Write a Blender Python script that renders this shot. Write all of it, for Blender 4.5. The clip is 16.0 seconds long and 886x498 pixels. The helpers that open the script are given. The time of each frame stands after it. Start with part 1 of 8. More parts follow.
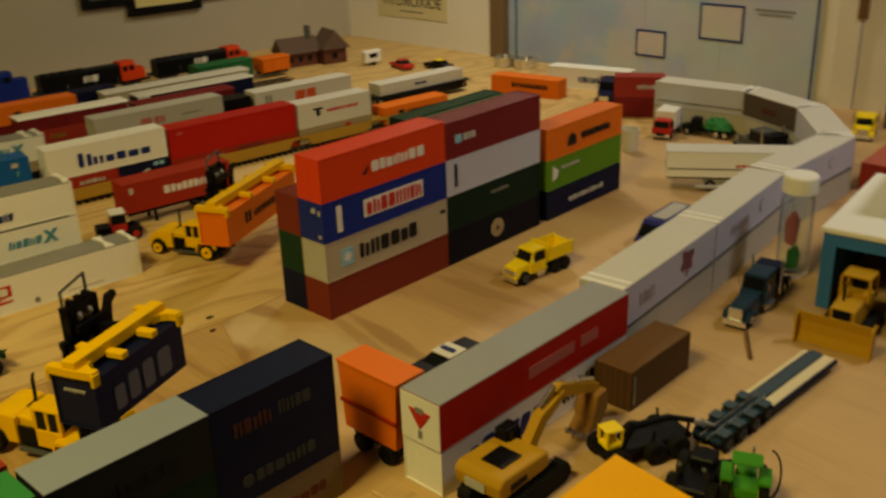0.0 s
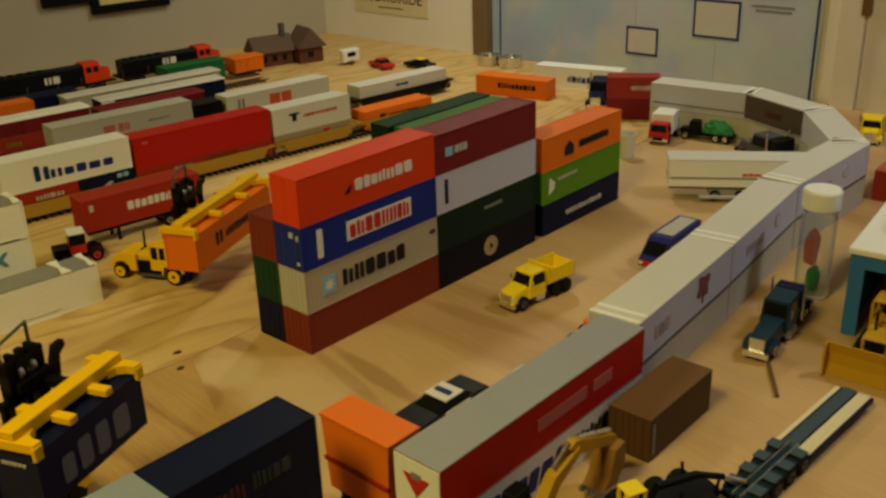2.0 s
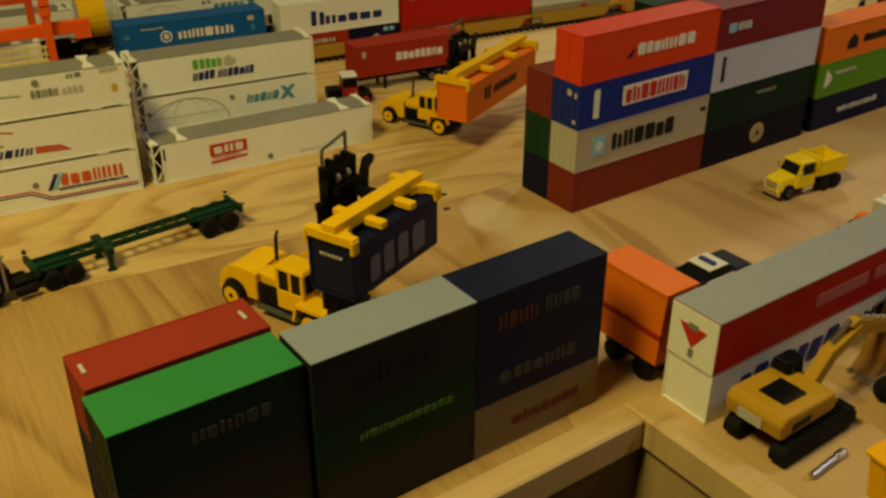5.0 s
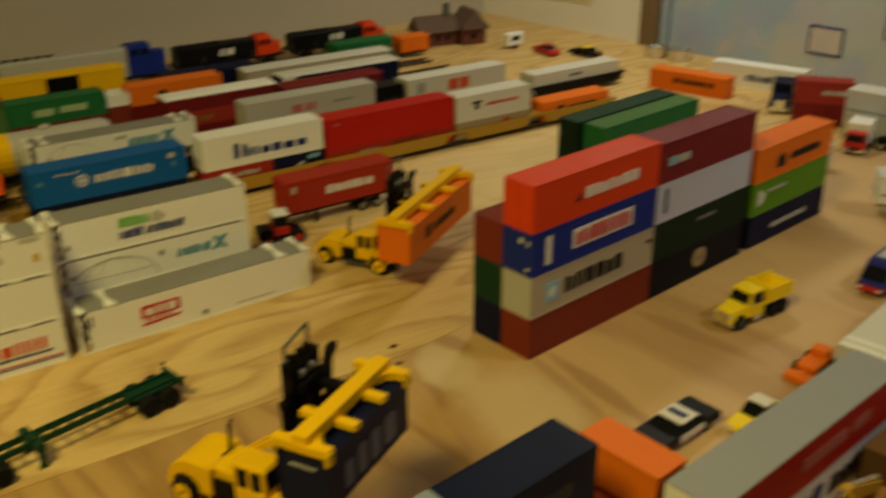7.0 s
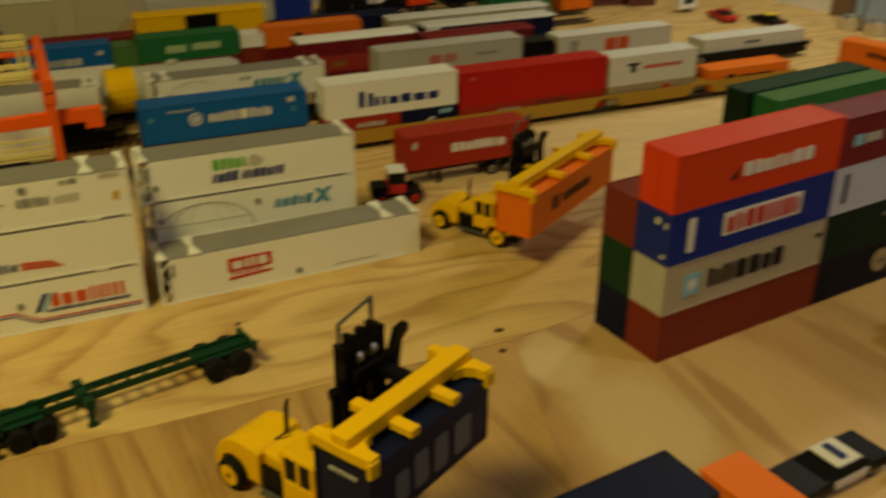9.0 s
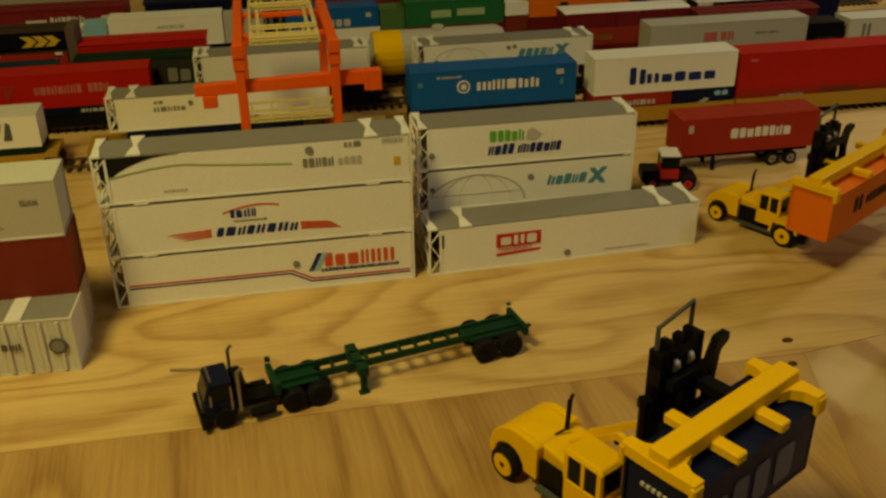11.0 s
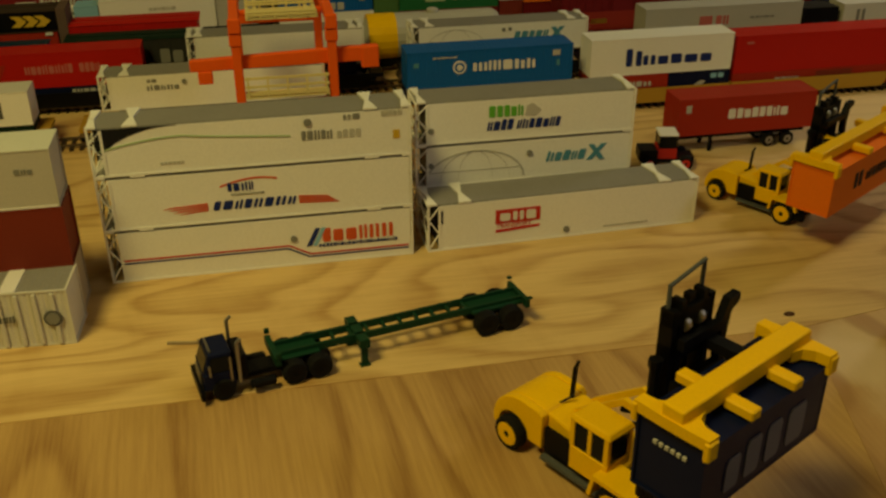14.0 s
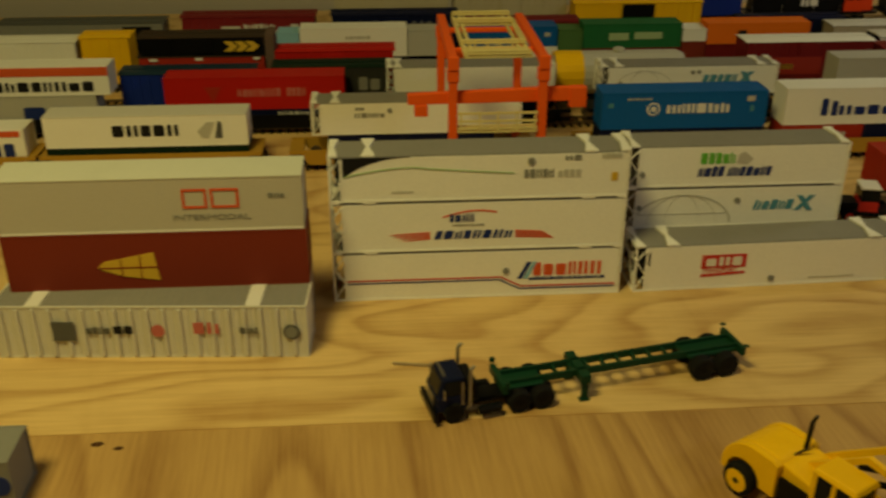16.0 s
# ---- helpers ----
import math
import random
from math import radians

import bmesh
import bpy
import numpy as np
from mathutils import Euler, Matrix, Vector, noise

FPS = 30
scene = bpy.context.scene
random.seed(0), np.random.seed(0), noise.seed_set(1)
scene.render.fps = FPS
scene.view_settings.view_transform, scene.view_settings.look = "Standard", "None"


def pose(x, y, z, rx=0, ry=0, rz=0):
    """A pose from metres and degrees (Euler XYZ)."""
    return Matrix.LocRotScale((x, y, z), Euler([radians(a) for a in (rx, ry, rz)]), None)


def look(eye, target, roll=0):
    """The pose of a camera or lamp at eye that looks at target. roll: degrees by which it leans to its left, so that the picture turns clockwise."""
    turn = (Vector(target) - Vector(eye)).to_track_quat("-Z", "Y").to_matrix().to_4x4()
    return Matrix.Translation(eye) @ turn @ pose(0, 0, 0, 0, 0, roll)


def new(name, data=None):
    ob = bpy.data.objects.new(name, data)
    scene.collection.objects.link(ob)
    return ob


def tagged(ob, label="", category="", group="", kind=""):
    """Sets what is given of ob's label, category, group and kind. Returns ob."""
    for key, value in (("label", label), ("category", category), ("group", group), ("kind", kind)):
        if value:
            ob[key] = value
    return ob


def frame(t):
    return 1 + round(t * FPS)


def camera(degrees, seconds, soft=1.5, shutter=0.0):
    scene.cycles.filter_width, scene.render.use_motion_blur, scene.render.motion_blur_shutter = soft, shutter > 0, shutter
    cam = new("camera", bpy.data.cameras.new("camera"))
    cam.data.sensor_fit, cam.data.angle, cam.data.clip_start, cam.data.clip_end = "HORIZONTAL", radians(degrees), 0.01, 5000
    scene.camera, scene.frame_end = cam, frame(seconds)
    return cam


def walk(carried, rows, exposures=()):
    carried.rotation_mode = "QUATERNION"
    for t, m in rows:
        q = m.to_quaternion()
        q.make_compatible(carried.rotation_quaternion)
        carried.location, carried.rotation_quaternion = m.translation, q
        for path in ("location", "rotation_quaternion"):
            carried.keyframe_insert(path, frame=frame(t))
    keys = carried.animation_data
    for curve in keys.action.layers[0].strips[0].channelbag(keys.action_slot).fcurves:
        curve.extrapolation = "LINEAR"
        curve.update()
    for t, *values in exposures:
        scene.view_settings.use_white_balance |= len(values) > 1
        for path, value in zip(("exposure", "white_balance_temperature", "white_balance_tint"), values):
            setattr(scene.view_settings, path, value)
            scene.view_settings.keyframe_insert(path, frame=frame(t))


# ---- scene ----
cam = camera(49.5, 16.0, soft=2.6, shutter=0.6)
PATH = [
    (0, (0.0692, -0.0704, 0.3374), (-1.2103, 1.2641, -0.4256), -1.97),
    (0.5, (0.0596, -0.0488, 0.3459), (-1.2618, 1.2377, -0.4278), 1.30),
    (1, (0.0436, -0.0095, 0.3379), (-1.1556, 1.3858, -0.4464), -3.57),
    (1.5, (0.0272, -0.0161, 0.3274), (-1.191, 1.3494, -0.4798), -1.65),
    (2, (0.0118, -0.0241, 0.3332), (-1.2286, 1.3381, -0.4451), -1.95),
    (2.5, (-0.0112, -0.0343, 0.3288), (-1.2702, 1.3039, -0.4611), -0.91),
    (3, (-0.0226, -0.0405, 0.3201), (-1.3137, 1.2533, -0.4918), 0.88),
    (3.5, (-0.011, -0.0551, 0.2998), (-1.3179, 1.1113, -0.6653), 3.02),
    (3.7, (0.0015, -0.0659, 0.3111), (-1.3379, 1.034, -0.6869), 0.53),
    (5.8, (-0.0281, -0.0836, 0.3148), (-1.4831, 0.9105, -0.6311), 0.93),
    (6, (-0.04, -0.0752, 0.3277), (-1.4787, 0.9717, -0.5856), 0.58),
    (6.5, (-0.0765, -0.0848, 0.3406), (-1.5095, 0.9841, -0.5561), -0.03),
    (7, (-0.066, -0.0772, 0.3538), (-1.428, 1.131, -0.474), -0.44),
    (7.5, (-0.0312, -0.0684, 0.3611), (-1.2595, 1.31, -0.4077), 1.04),
    (8, (-0.0331, -0.0746, 0.3564), (-1.252, 1.3098, -0.4166), 1.00),
    (8.5, (-0.0854, -0.0469, 0.3257), (-1.4603, 1.1877, -0.4396), 2.11),
    (9, (-0.116, -0.003, 0.3137), (-1.6517, 0.9277, -0.5671), 0.12),
    (9.5, (-0.1338, 0.0031, 0.3141), (-1.7584, 0.7293, -0.5989), -0.57),
    (10, (-0.148, -0.014, 0.3133), (-1.8221, 0.5817, -0.6046), -1.07),
    (10.2, (-0.1551, -0.024, 0.313), (-1.8498, 0.5101, -0.6048), -1.39),
    (12.3, (-0.1649, -0.0371, 0.296), (-1.8357, 0.5165, -0.6536), 0.02),
    (12.5, (-0.1653, -0.0404, 0.2971), (-1.8379, 0.512, -0.6501), -0.12),
    (13, (-0.1614, -0.0334, 0.2965), (-1.84, 0.536, -0.6299), -0.34),
    (13.5, (-0.1602, -0.0362, 0.2909), (-1.8361, 0.5129, -0.6526), -0.59),
    (14, (-0.1624, -0.0392, 0.2909), (-1.8399, 0.5238, -0.6413), -0.28),
    (14.5, (-0.1663, -0.0514, 0.2959), (-1.8483, 0.4814, -0.646), 0.53),
    (15, (-0.164, -0.0634, 0.2959), (-1.876, 0.4188, -0.6188), 0.22),
    (15.5, (-0.1644, -0.0874, 0.3022), (-1.8996, 0.348, -0.5921), 0.67),
    (16, (-0.1638, -0.1045, 0.3079), (-1.9205, 0.2427, -0.583), 0.10),
]
walk(cam, [(t, look(eye, target, roll)) for t, eye, target, roll in PATH], exposures=((0, -0.12, 6950, 15), (1.2, -0.08, 6600, 10), (6.0, -0.06, 6600, 10), (8.5, -0.18, 6600, 10), (10.0, -0.24, 6750, 11), (12.3, -0.53, 7000, 12), (16.0, -0.47, 6550, 10)))

# ---------- world, lights ----------
world = bpy.data.worlds.new("room_air")
scene.world = world
world.use_nodes = True
world.node_tree.nodes["Background"].inputs[0].default_value = (1.0, 0.86, 0.66, 1)
world.node_tree.nodes["Background"].inputs[1].default_value = 0.002


def lamp(name, x, y, z, size, watts, colour, tilt=(0, 0, 0)):
    data = bpy.data.lights.new(name, "AREA")
    data.shape, data.size, data.energy, data.color = "DISK", size, watts, colour
    ob = new(name, data)
    ob.matrix_world = pose(x, y, z, *tilt)
    return ob


WARM = (1.0, 0.84, 0.29)
lamp("ceiling_lamp_light", -0.26, -0.44, 1.00, 0.32, 11.6, WARM)
# Two unseen fill lamps, added to brighten the end wall and side faces.
lamp("pendant_lamp_light", 0.14, 0.92, 0.78, 0.16, 2.6, (0.92, 0.92, 0.92))
lamp("pendant_lamp_light", -0.88, 1.02, 0.66, 0.14, 2.1, (1.0, 0.93, 0.70))
scene.view_settings.exposure = 0.0

# ---------- materials ----------
MATS = {}


def nodes_of(name):
    m = bpy.data.materials.new(name)
    m.use_nodes = True
    t = m.node_tree
    return m, t, t.nodes["Principled BSDF"]


def add(t, kind, **sets):
    n = t.nodes.new(kind)
    for k, v in sets.items():
        if k in n.inputs:
            n.inputs[k].default_value = v
    return n


def paint(name, rgb, rough=0.45, metal=0.0, vary=0.10, grain=900.0, bump=0.08, dirt=0.12):
    """Moulded or painted plastic: fine tone variation, dust patches, slight relief."""
    if name in MATS:
        return MATS[name]
    m, t, b = nodes_of(name)
    co = add(t, "ShaderNodeTexCoord")
    fine = add(t, "ShaderNodeTexNoise", Scale=grain, Detail=3.0)
    wide = add(t, "ShaderNodeTexNoise", Scale=28.0, Detail=5.0, Roughness=0.65)
    t.links.new(co.outputs["Object"], fine.inputs["Vector"])
    t.links.new(co.outputs["Object"], wide.inputs["Vector"])
    info = add(t, "ShaderNodeObjectInfo")
    ramp = add(t, "ShaderNodeMapRange")
    ramp.inputs["To Min"].default_value, ramp.inputs["To Max"].default_value = 1 - vary, 1 + vary
    t.links.new(fine.outputs["Fac"], ramp.inputs["Value"])
    mix = add(t, "ShaderNodeMix")
    mix.data_type, mix.blend_type = "RGBA", "MULTIPLY"
    mix.inputs["Factor"].default_value = 1.0
    mix.inputs["A"].default_value = (*rgb, 1)
    t.links.new(ramp.outputs["Result"], mix.inputs["B"])
    dust = add(t, "ShaderNodeMapRange")
    dust.inputs["From Min"].default_value, dust.inputs["From Max"].default_value = 0.5, 0.8
    dust.inputs["To Max"].default_value = dirt
    t.links.new(wide.outputs["Fac"], dust.inputs["Value"])
    mix2 = add(t, "ShaderNodeMix")
    mix2.data_type = "RGBA"
    t.links.new(dust.outputs["Result"], mix2.inputs["Factor"])
    t.links.new(mix.outputs["Result"], mix2.inputs["A"])
    mix2.inputs["B"].default_value = (*[0.8 * c + 0.012 for c in rgb], 1)
    t.links.new(mix2.outputs["Result"], b.inputs["Base Color"])
    rr = add(t, "ShaderNodeMapRange")
    rr.inputs["To Min"].default_value, rr.inputs["To Max"].default_value = max(0.03, rough - 0.1), min(1, rough + 0.15)
    t.links.new(wide.outputs["Fac"], rr.inputs["Value"])
    t.links.new(rr.outputs["Result"], b.inputs["Roughness"])
    b.inputs["Metallic"].default_value = metal
    b.inputs["Specular IOR Level"].default_value = 0.13
    bp = add(t, "ShaderNodeBump", Strength=bump, Distance=0.0004)
    t.links.new(fine.outputs["Fac"], bp.inputs["Height"])
    t.links.new(bp.outputs["Normal"], b.inputs["Normal"])
    MATS[name] = m
    return m


def wood(name, light, dark, along, turn, scale=1.0, rings=9.0, knots=True, figure=0.32, stain=0.0, loops=(1.3, 11.0), streak=0.85, pore=0.5, patches=(), pale=(0.7, 0.55, 0.32)):
    """Plywood face: long cathedral figure, fine pores, a few knots. along: 0 grain on x, 1 on y."""
    m, t, b = nodes_of(name)
    co = add(t, "ShaderNodeTexCoord")
    mp = add(t, "ShaderNodeMapping")
    mp.inputs["Rotation"].default_value = (0, 0, radians(turn + (90 if along else 0)))
    t.links.new(co.outputs["Object"], mp.inputs["Vector"])
    st = add(t, "ShaderNodeMapping")
    st.inputs["Scale"].default_value = (loops[0] * scale, loops[1] * scale, 1)
    t.links.new(mp.outputs["Vector"], st.inputs["Vector"])
    warp = add(t, "ShaderNodeTexNoise", Scale=1.0, Detail=2.2, Roughness=0.42)
    t.links.new(st.outputs["Vector"], warp.inputs["Vector"])
    mul = add(t, "ShaderNodeMath", **{})
    mul.operation = "MULTIPLY"
    mul.inputs[1].default_value = rings
    t.links.new(warp.outputs["Fac"], mul.inputs[0])
    fr = add(t, "ShaderNodeMath")
    fr.operation = "FRACT"
    t.links.new(mul.outputs[0], fr.inputs[0])
    ring = add(t, "ShaderNodeMapRange")
    ring.inputs["From Min"].default_value, ring.inputs["From Max"].default_value = 0.34, 0.86
    ring.interpolation_type = "SMOOTHSTEP"
    t.links.new(fr.outputs[0], ring.inputs["Value"])
    fall = add(t, "ShaderNodeMapRange")
    fall.interpolation_type = "SMOOTHSTEP"
    fall.inputs["From Min"].default_value, fall.inputs["From Max"].default_value = 0.80, 1.0
    fall.inputs["To Min"].default_value, fall.inputs["To Max"].default_value = 1.0, 0.0
    t.links.new(fr.outputs[0], fall.inputs["Value"])
    crest = add(t, "ShaderNodeMath")
    crest.operation = "MULTIPLY"
    t.links.new(ring.outputs["Result"], crest.inputs[0])
    t.links.new(fall.outputs["Result"], crest.inputs[1])
    st2 = add(t, "ShaderNodeMapping")
    st2.inputs["Scale"].default_value = (18, 420, 1)
    t.links.new(mp.outputs["Vector"], st2.inputs["Vector"])
    pores = add(t, "ShaderNodeTexNoise", Scale=1.0, Detail=4.0, Roughness=0.7)
    t.links.new(st2.outputs["Vector"], pores.inputs["Vector"])
    sb = add(t, "ShaderNodeMapping")
    sb.inputs["Scale"].default_value = (7.0, 30.0, 1)
    t.links.new(mp.outputs["Vector"], sb.inputs["Vector"])
    broad = add(t, "ShaderNodeTexNoise", Scale=1.0, Detail=4.0, Roughness=0.6, Distortion=0.5)
    t.links.new(sb.outputs["Vector"], broad.inputs["Vector"])
    s1 = add(t, "ShaderNodeMath")
    s1.operation = "MULTIPLY_ADD"
    s1.inputs[1].default_value, s1.inputs[2].default_value = figure, 0.42 - pore * 0.5 - streak * 0.5
    t.links.new(crest.outputs[0], s1.inputs[0])
    s2 = add(t, "ShaderNodeMath")
    s2.operation = "MULTIPLY_ADD"
    s2.inputs[1].default_value = pore
    t.links.new(pores.outputs["Fac"], s2.inputs[0])
    t.links.new(s1.outputs[0], s2.inputs[2])
    s3 = add(t, "ShaderNodeMath")
    s3.operation = "MULTIPLY_ADD"
    s3.inputs[1].default_value = streak
    t.links.new(broad.outputs["Fac"], s3.inputs[0])
    t.links.new(s2.outputs[0], s3.inputs[2])
    last = s3
    if knots:
        vo = add(t, "ShaderNodeTexVoronoi", Scale=3.4, Randomness=1.0)
        sk = add(t, "ShaderNodeMapping")
        sk.inputs["Scale"].default_value = (0.7, 1.0, 1)
        t.links.new(mp.outputs["Vector"], sk.inputs["Vector"])
        t.links.new(sk.outputs["Vector"], vo.inputs["Vector"])
        kr = add(t, "ShaderNodeMapRange")
        kr.inputs["From Min"].default_value, kr.inputs["From Max"].default_value = 0.012, 0.04
        kr.inputs["To Min"].default_value, kr.inputs["To Max"].default_value = 0.5, 0.0
        t.links.new(vo.outputs["Distance"], kr.inputs["Value"])
        last = add(t, "ShaderNodeMath")
        last.operation = "ADD"
        t.links.new(s3.outputs[0], last.inputs[0])
        t.links.new(kr.outputs["Result"], last.inputs[1])
    if stain:
        sn = add(t, "ShaderNodeTexNoise", Scale=1.0, Detail=5.0, Roughness=0.6, Distortion=0.6)
        ss = add(t, "ShaderNodeMapping")
        ss.inputs["Rotation"].default_value = (0, 0, radians(-28))
        ss.inputs["Scale"].default_value = (5.0, 16.0, 1)
        t.links.new(co.outputs["Object"], ss.inputs["Vector"])
        t.links.new(ss.outputs["Vector"], sn.inputs["Vector"])
        sr = add(t, "ShaderNodeMapRange")
        sr.inputs["From Min"].default_value, sr.inputs["From Max"].default_value = 0.50, 0.78
        sr.inputs["To Max"].default_value = stain
        t.links.new(sn.outputs["Fac"], sr.inputs["Value"])
        plus = add(t, "ShaderNodeMath")
        plus.operation = "ADD"
        t.links.new(last.outputs[0], plus.inputs[0])
        t.links.new(sr.outputs["Result"], plus.inputs[1])
        last = plus
    cr = add(t, "ShaderNodeValToRGB")
    e = cr.color_ramp.elements
    e[0].position, e[0].color = 0.34, (*light, 1)
    e[1].position, e[1].color = 0.90, (*dark, 1)
    mid = e.new(0.58)
    mid.color = (*[a * 0.62 + c * 0.38 for a, c in zip(light, dark)], 1)
    t.links.new(last.outputs[0], cr.inputs["Fac"])
    tone = cr.outputs["Color"]
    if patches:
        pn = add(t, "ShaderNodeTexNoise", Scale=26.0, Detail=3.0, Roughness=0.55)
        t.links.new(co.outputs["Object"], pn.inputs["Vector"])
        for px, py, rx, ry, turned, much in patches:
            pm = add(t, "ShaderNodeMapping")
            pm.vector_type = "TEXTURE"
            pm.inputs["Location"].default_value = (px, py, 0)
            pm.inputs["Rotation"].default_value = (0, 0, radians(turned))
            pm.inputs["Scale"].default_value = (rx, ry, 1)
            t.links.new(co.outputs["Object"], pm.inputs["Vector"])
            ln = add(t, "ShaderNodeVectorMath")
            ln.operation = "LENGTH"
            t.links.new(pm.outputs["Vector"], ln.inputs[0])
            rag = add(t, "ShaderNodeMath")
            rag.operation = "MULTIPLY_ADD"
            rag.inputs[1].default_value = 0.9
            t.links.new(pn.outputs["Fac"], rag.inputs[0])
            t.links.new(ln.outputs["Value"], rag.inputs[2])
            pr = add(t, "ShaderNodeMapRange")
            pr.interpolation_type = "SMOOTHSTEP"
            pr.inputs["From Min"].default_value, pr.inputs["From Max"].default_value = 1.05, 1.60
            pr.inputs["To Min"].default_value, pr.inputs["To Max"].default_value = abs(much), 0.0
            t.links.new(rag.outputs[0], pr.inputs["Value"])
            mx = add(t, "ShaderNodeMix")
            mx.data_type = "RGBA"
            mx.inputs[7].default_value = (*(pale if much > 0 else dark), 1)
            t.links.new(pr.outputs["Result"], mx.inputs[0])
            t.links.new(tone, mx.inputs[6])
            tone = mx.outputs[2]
    t.links.new(tone, b.inputs["Base Color"])
    b.inputs["Roughness"].default_value = 0.55
    bp = add(t, "ShaderNodeBump", Strength=0.12, Distance=0.0004)
    t.links.new(pores.outputs["Fac"], bp.inputs["Height"])
    t.links.new(bp.outputs["Normal"], b.inputs["Normal"])
    return m


def wallpaint(name, rgb, rough=0.7):
    m, t, b = nodes_of(name)
    co = add(t, "ShaderNodeTexCoord")
    n1 = add(t, "ShaderNodeTexNoise", Scale=3.0, Detail=6.0, Roughness=0.6)
    n2 = add(t, "ShaderNodeTexNoise", Scale=260.0, Detail=2.0)
    for n in (n1, n2):
        t.links.new(co.outputs["Object"], n.inputs["Vector"])
    cr = add(t, "ShaderNodeValToRGB")
    cr.color_ramp.elements[0].color = (*[c * 0.88 for c in rgb], 1)
    cr.color_ramp.elements[1].color = (*[min(1, c * 1.06) for c in rgb], 1)
    t.links.new(n1.outputs["Fac"], cr.inputs["Fac"])
    t.links.new(cr.outputs["Color"], b.inputs["Base Color"])
    b.inputs["Roughness"].default_value = rough
    bp = add(t, "ShaderNodeBump", Strength=0.15, Distance=0.001)
    t.links.new(n2.outputs["Fac"], bp.inputs["Height"])
    t.links.new(bp.outputs["Normal"], b.inputs["Normal"])
    return m


def glass(name, tint=(0.9, 0.95, 0.95), rough=0.03):
    m, t, b = nodes_of(name)
    b.inputs["Base Color"].default_value = (*tint, 1)
    b.inputs["Transmission Weight"].default_value = 1.0
    b.inputs["Roughness"].default_value = rough
    b.inputs["IOR"].default_value = 1.3
    return m


WHITE = paint("white_plastic", (0.82, 0.81, 0.75), 0.42)
CREAM = paint("cream_plastic", (0.62, 0.60, 0.53), 0.5)
GREYROOF = paint("grey_roof_plastic", (0.245, 0.235, 0.215), 0.5, vary=0.22, dirt=0.5)
LGREY = paint("light_grey_plastic", (0.46, 0.45, 0.40), 0.45)
WALLLOW = paint("dull_cream_grey_plastic", (0.50, 0.48, 0.41), 0.48)
INKDUSK = paint("ink_dusky_rose", (0.20, 0.075, 0.085), 0.5)
INKBLUSH = paint("ink_faint_blush", (0.42, 0.36, 0.40), 0.5)
PALE = paint("pale_grey_lilac_plastic", (0.52, 0.53, 0.63), 0.42)
GREY = paint("grey_plastic", (0.085, 0.09, 0.085), 0.5)
BEIGE = paint("beige_plastic", (0.44, 0.38, 0.28), 0.5)
TAN = paint("tan_plastic", (0.36, 0.28, 0.16), 0.55)
ORANGERED = paint("orange_red_plastic", (0.68, 0.052, 0.008), 0.5)
ORANGE = paint("orange_plastic", (0.78, 0.17, 0.010), 0.5)
CRANEORANGE = paint("bright_orange_plastic", (0.88, 0.12, 0.012), 0.45)
RED = paint("red_plastic", (0.46, 0.012, 0.007), 0.45)
BRICKRED = paint("brick_red_plastic", (0.36, 0.028, 0.012), 0.5)
MAROON = paint("maroon_plastic", (0.18, 0.014, 0.017), 0.45)
RUST = paint("rust_brown_plastic", (0.20, 0.030, 0.016), 0.5)
LIFTNAVY = paint("lifted_navy_plastic", (0.0045, 0.0085, 0.040), 0.45)
PALEBEIGE = paint("pale_beige_plastic", (0.50, 0.44, 0.29), 0.55)
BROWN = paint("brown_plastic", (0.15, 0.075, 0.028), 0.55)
PANELBROWN = paint("dull_brown_panel", (0.095, 0.070, 0.055), 0.6)
DULLRED = paint("dull_red_plastic", (0.30, 0.030, 0.020), 0.55)
BLUE = paint("deep_blue_plastic", (0.009, 0.026, 0.24), 0.45)
VANBLUE = paint("van_navy_paint", (0.020, 0.022, 0.15), 0.4)
SEABLUE = paint("sea_blue_plastic", (0.006, 0.105, 0.38), 0.45)
NAVY = paint("navy_plastic", (0.004, 0.007, 0.036), 0.5)
NAVY2 = paint("dark_navy_plastic", (0.003, 0.004, 0.012), 0.5)
GREEN = paint("green_plastic", (0.018, 0.14, 0.045), 0.48)
TRAILERGREEN = paint("dark_trailer_green", (0.007, 0.042, 0.020), 0.42)
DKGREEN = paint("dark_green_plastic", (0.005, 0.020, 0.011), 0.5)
LIME = paint("leaf_green_plastic", (0.11, 0.26, 0.015), 0.48)
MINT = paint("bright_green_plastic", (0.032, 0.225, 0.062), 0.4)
YELLOW = paint("yellow_plastic", (0.86, 0.50, 0.006), 0.42)
AMBER = paint("amber_plastic", (0.88, 0.42, 0.004), 0.42)
TRACTORGREEN = paint("grass_green_plastic", (0.045, 0.26, 0.012), 0.42)
LEMON = paint("lemon_yellow_plastic", (0.92, 0.68, 0.015), 0.4)
PALEYEL = paint("pale_yellow_plastic", (0.72, 0.62, 0.26), 0.45)
WELLYEL = paint("ochre_yellow_plastic", (0.42, 0.24, 0.03), 0.5)
CATYEL = paint("ochre_machine_paint", (0.50, 0.275, 0.016), 0.45)
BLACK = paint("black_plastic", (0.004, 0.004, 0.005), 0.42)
RUBBER = paint("black_rubber", (0.008, 0.008, 0.008), 0.75)
STEEL = paint("dull_steel", (0.35, 0.34, 0.32), 0.35, metal=0.9)
CHROME = paint("chrome", (0.75, 0.75, 0.75), 0.24, metal=1.0, dirt=0.02)
SLATE = paint("slate_blue_plastic", (0.012, 0.034, 0.060), 0.35)
TEAL = paint("teal_blue_paint", (0.040, 0.17, 0.46), 0.5)
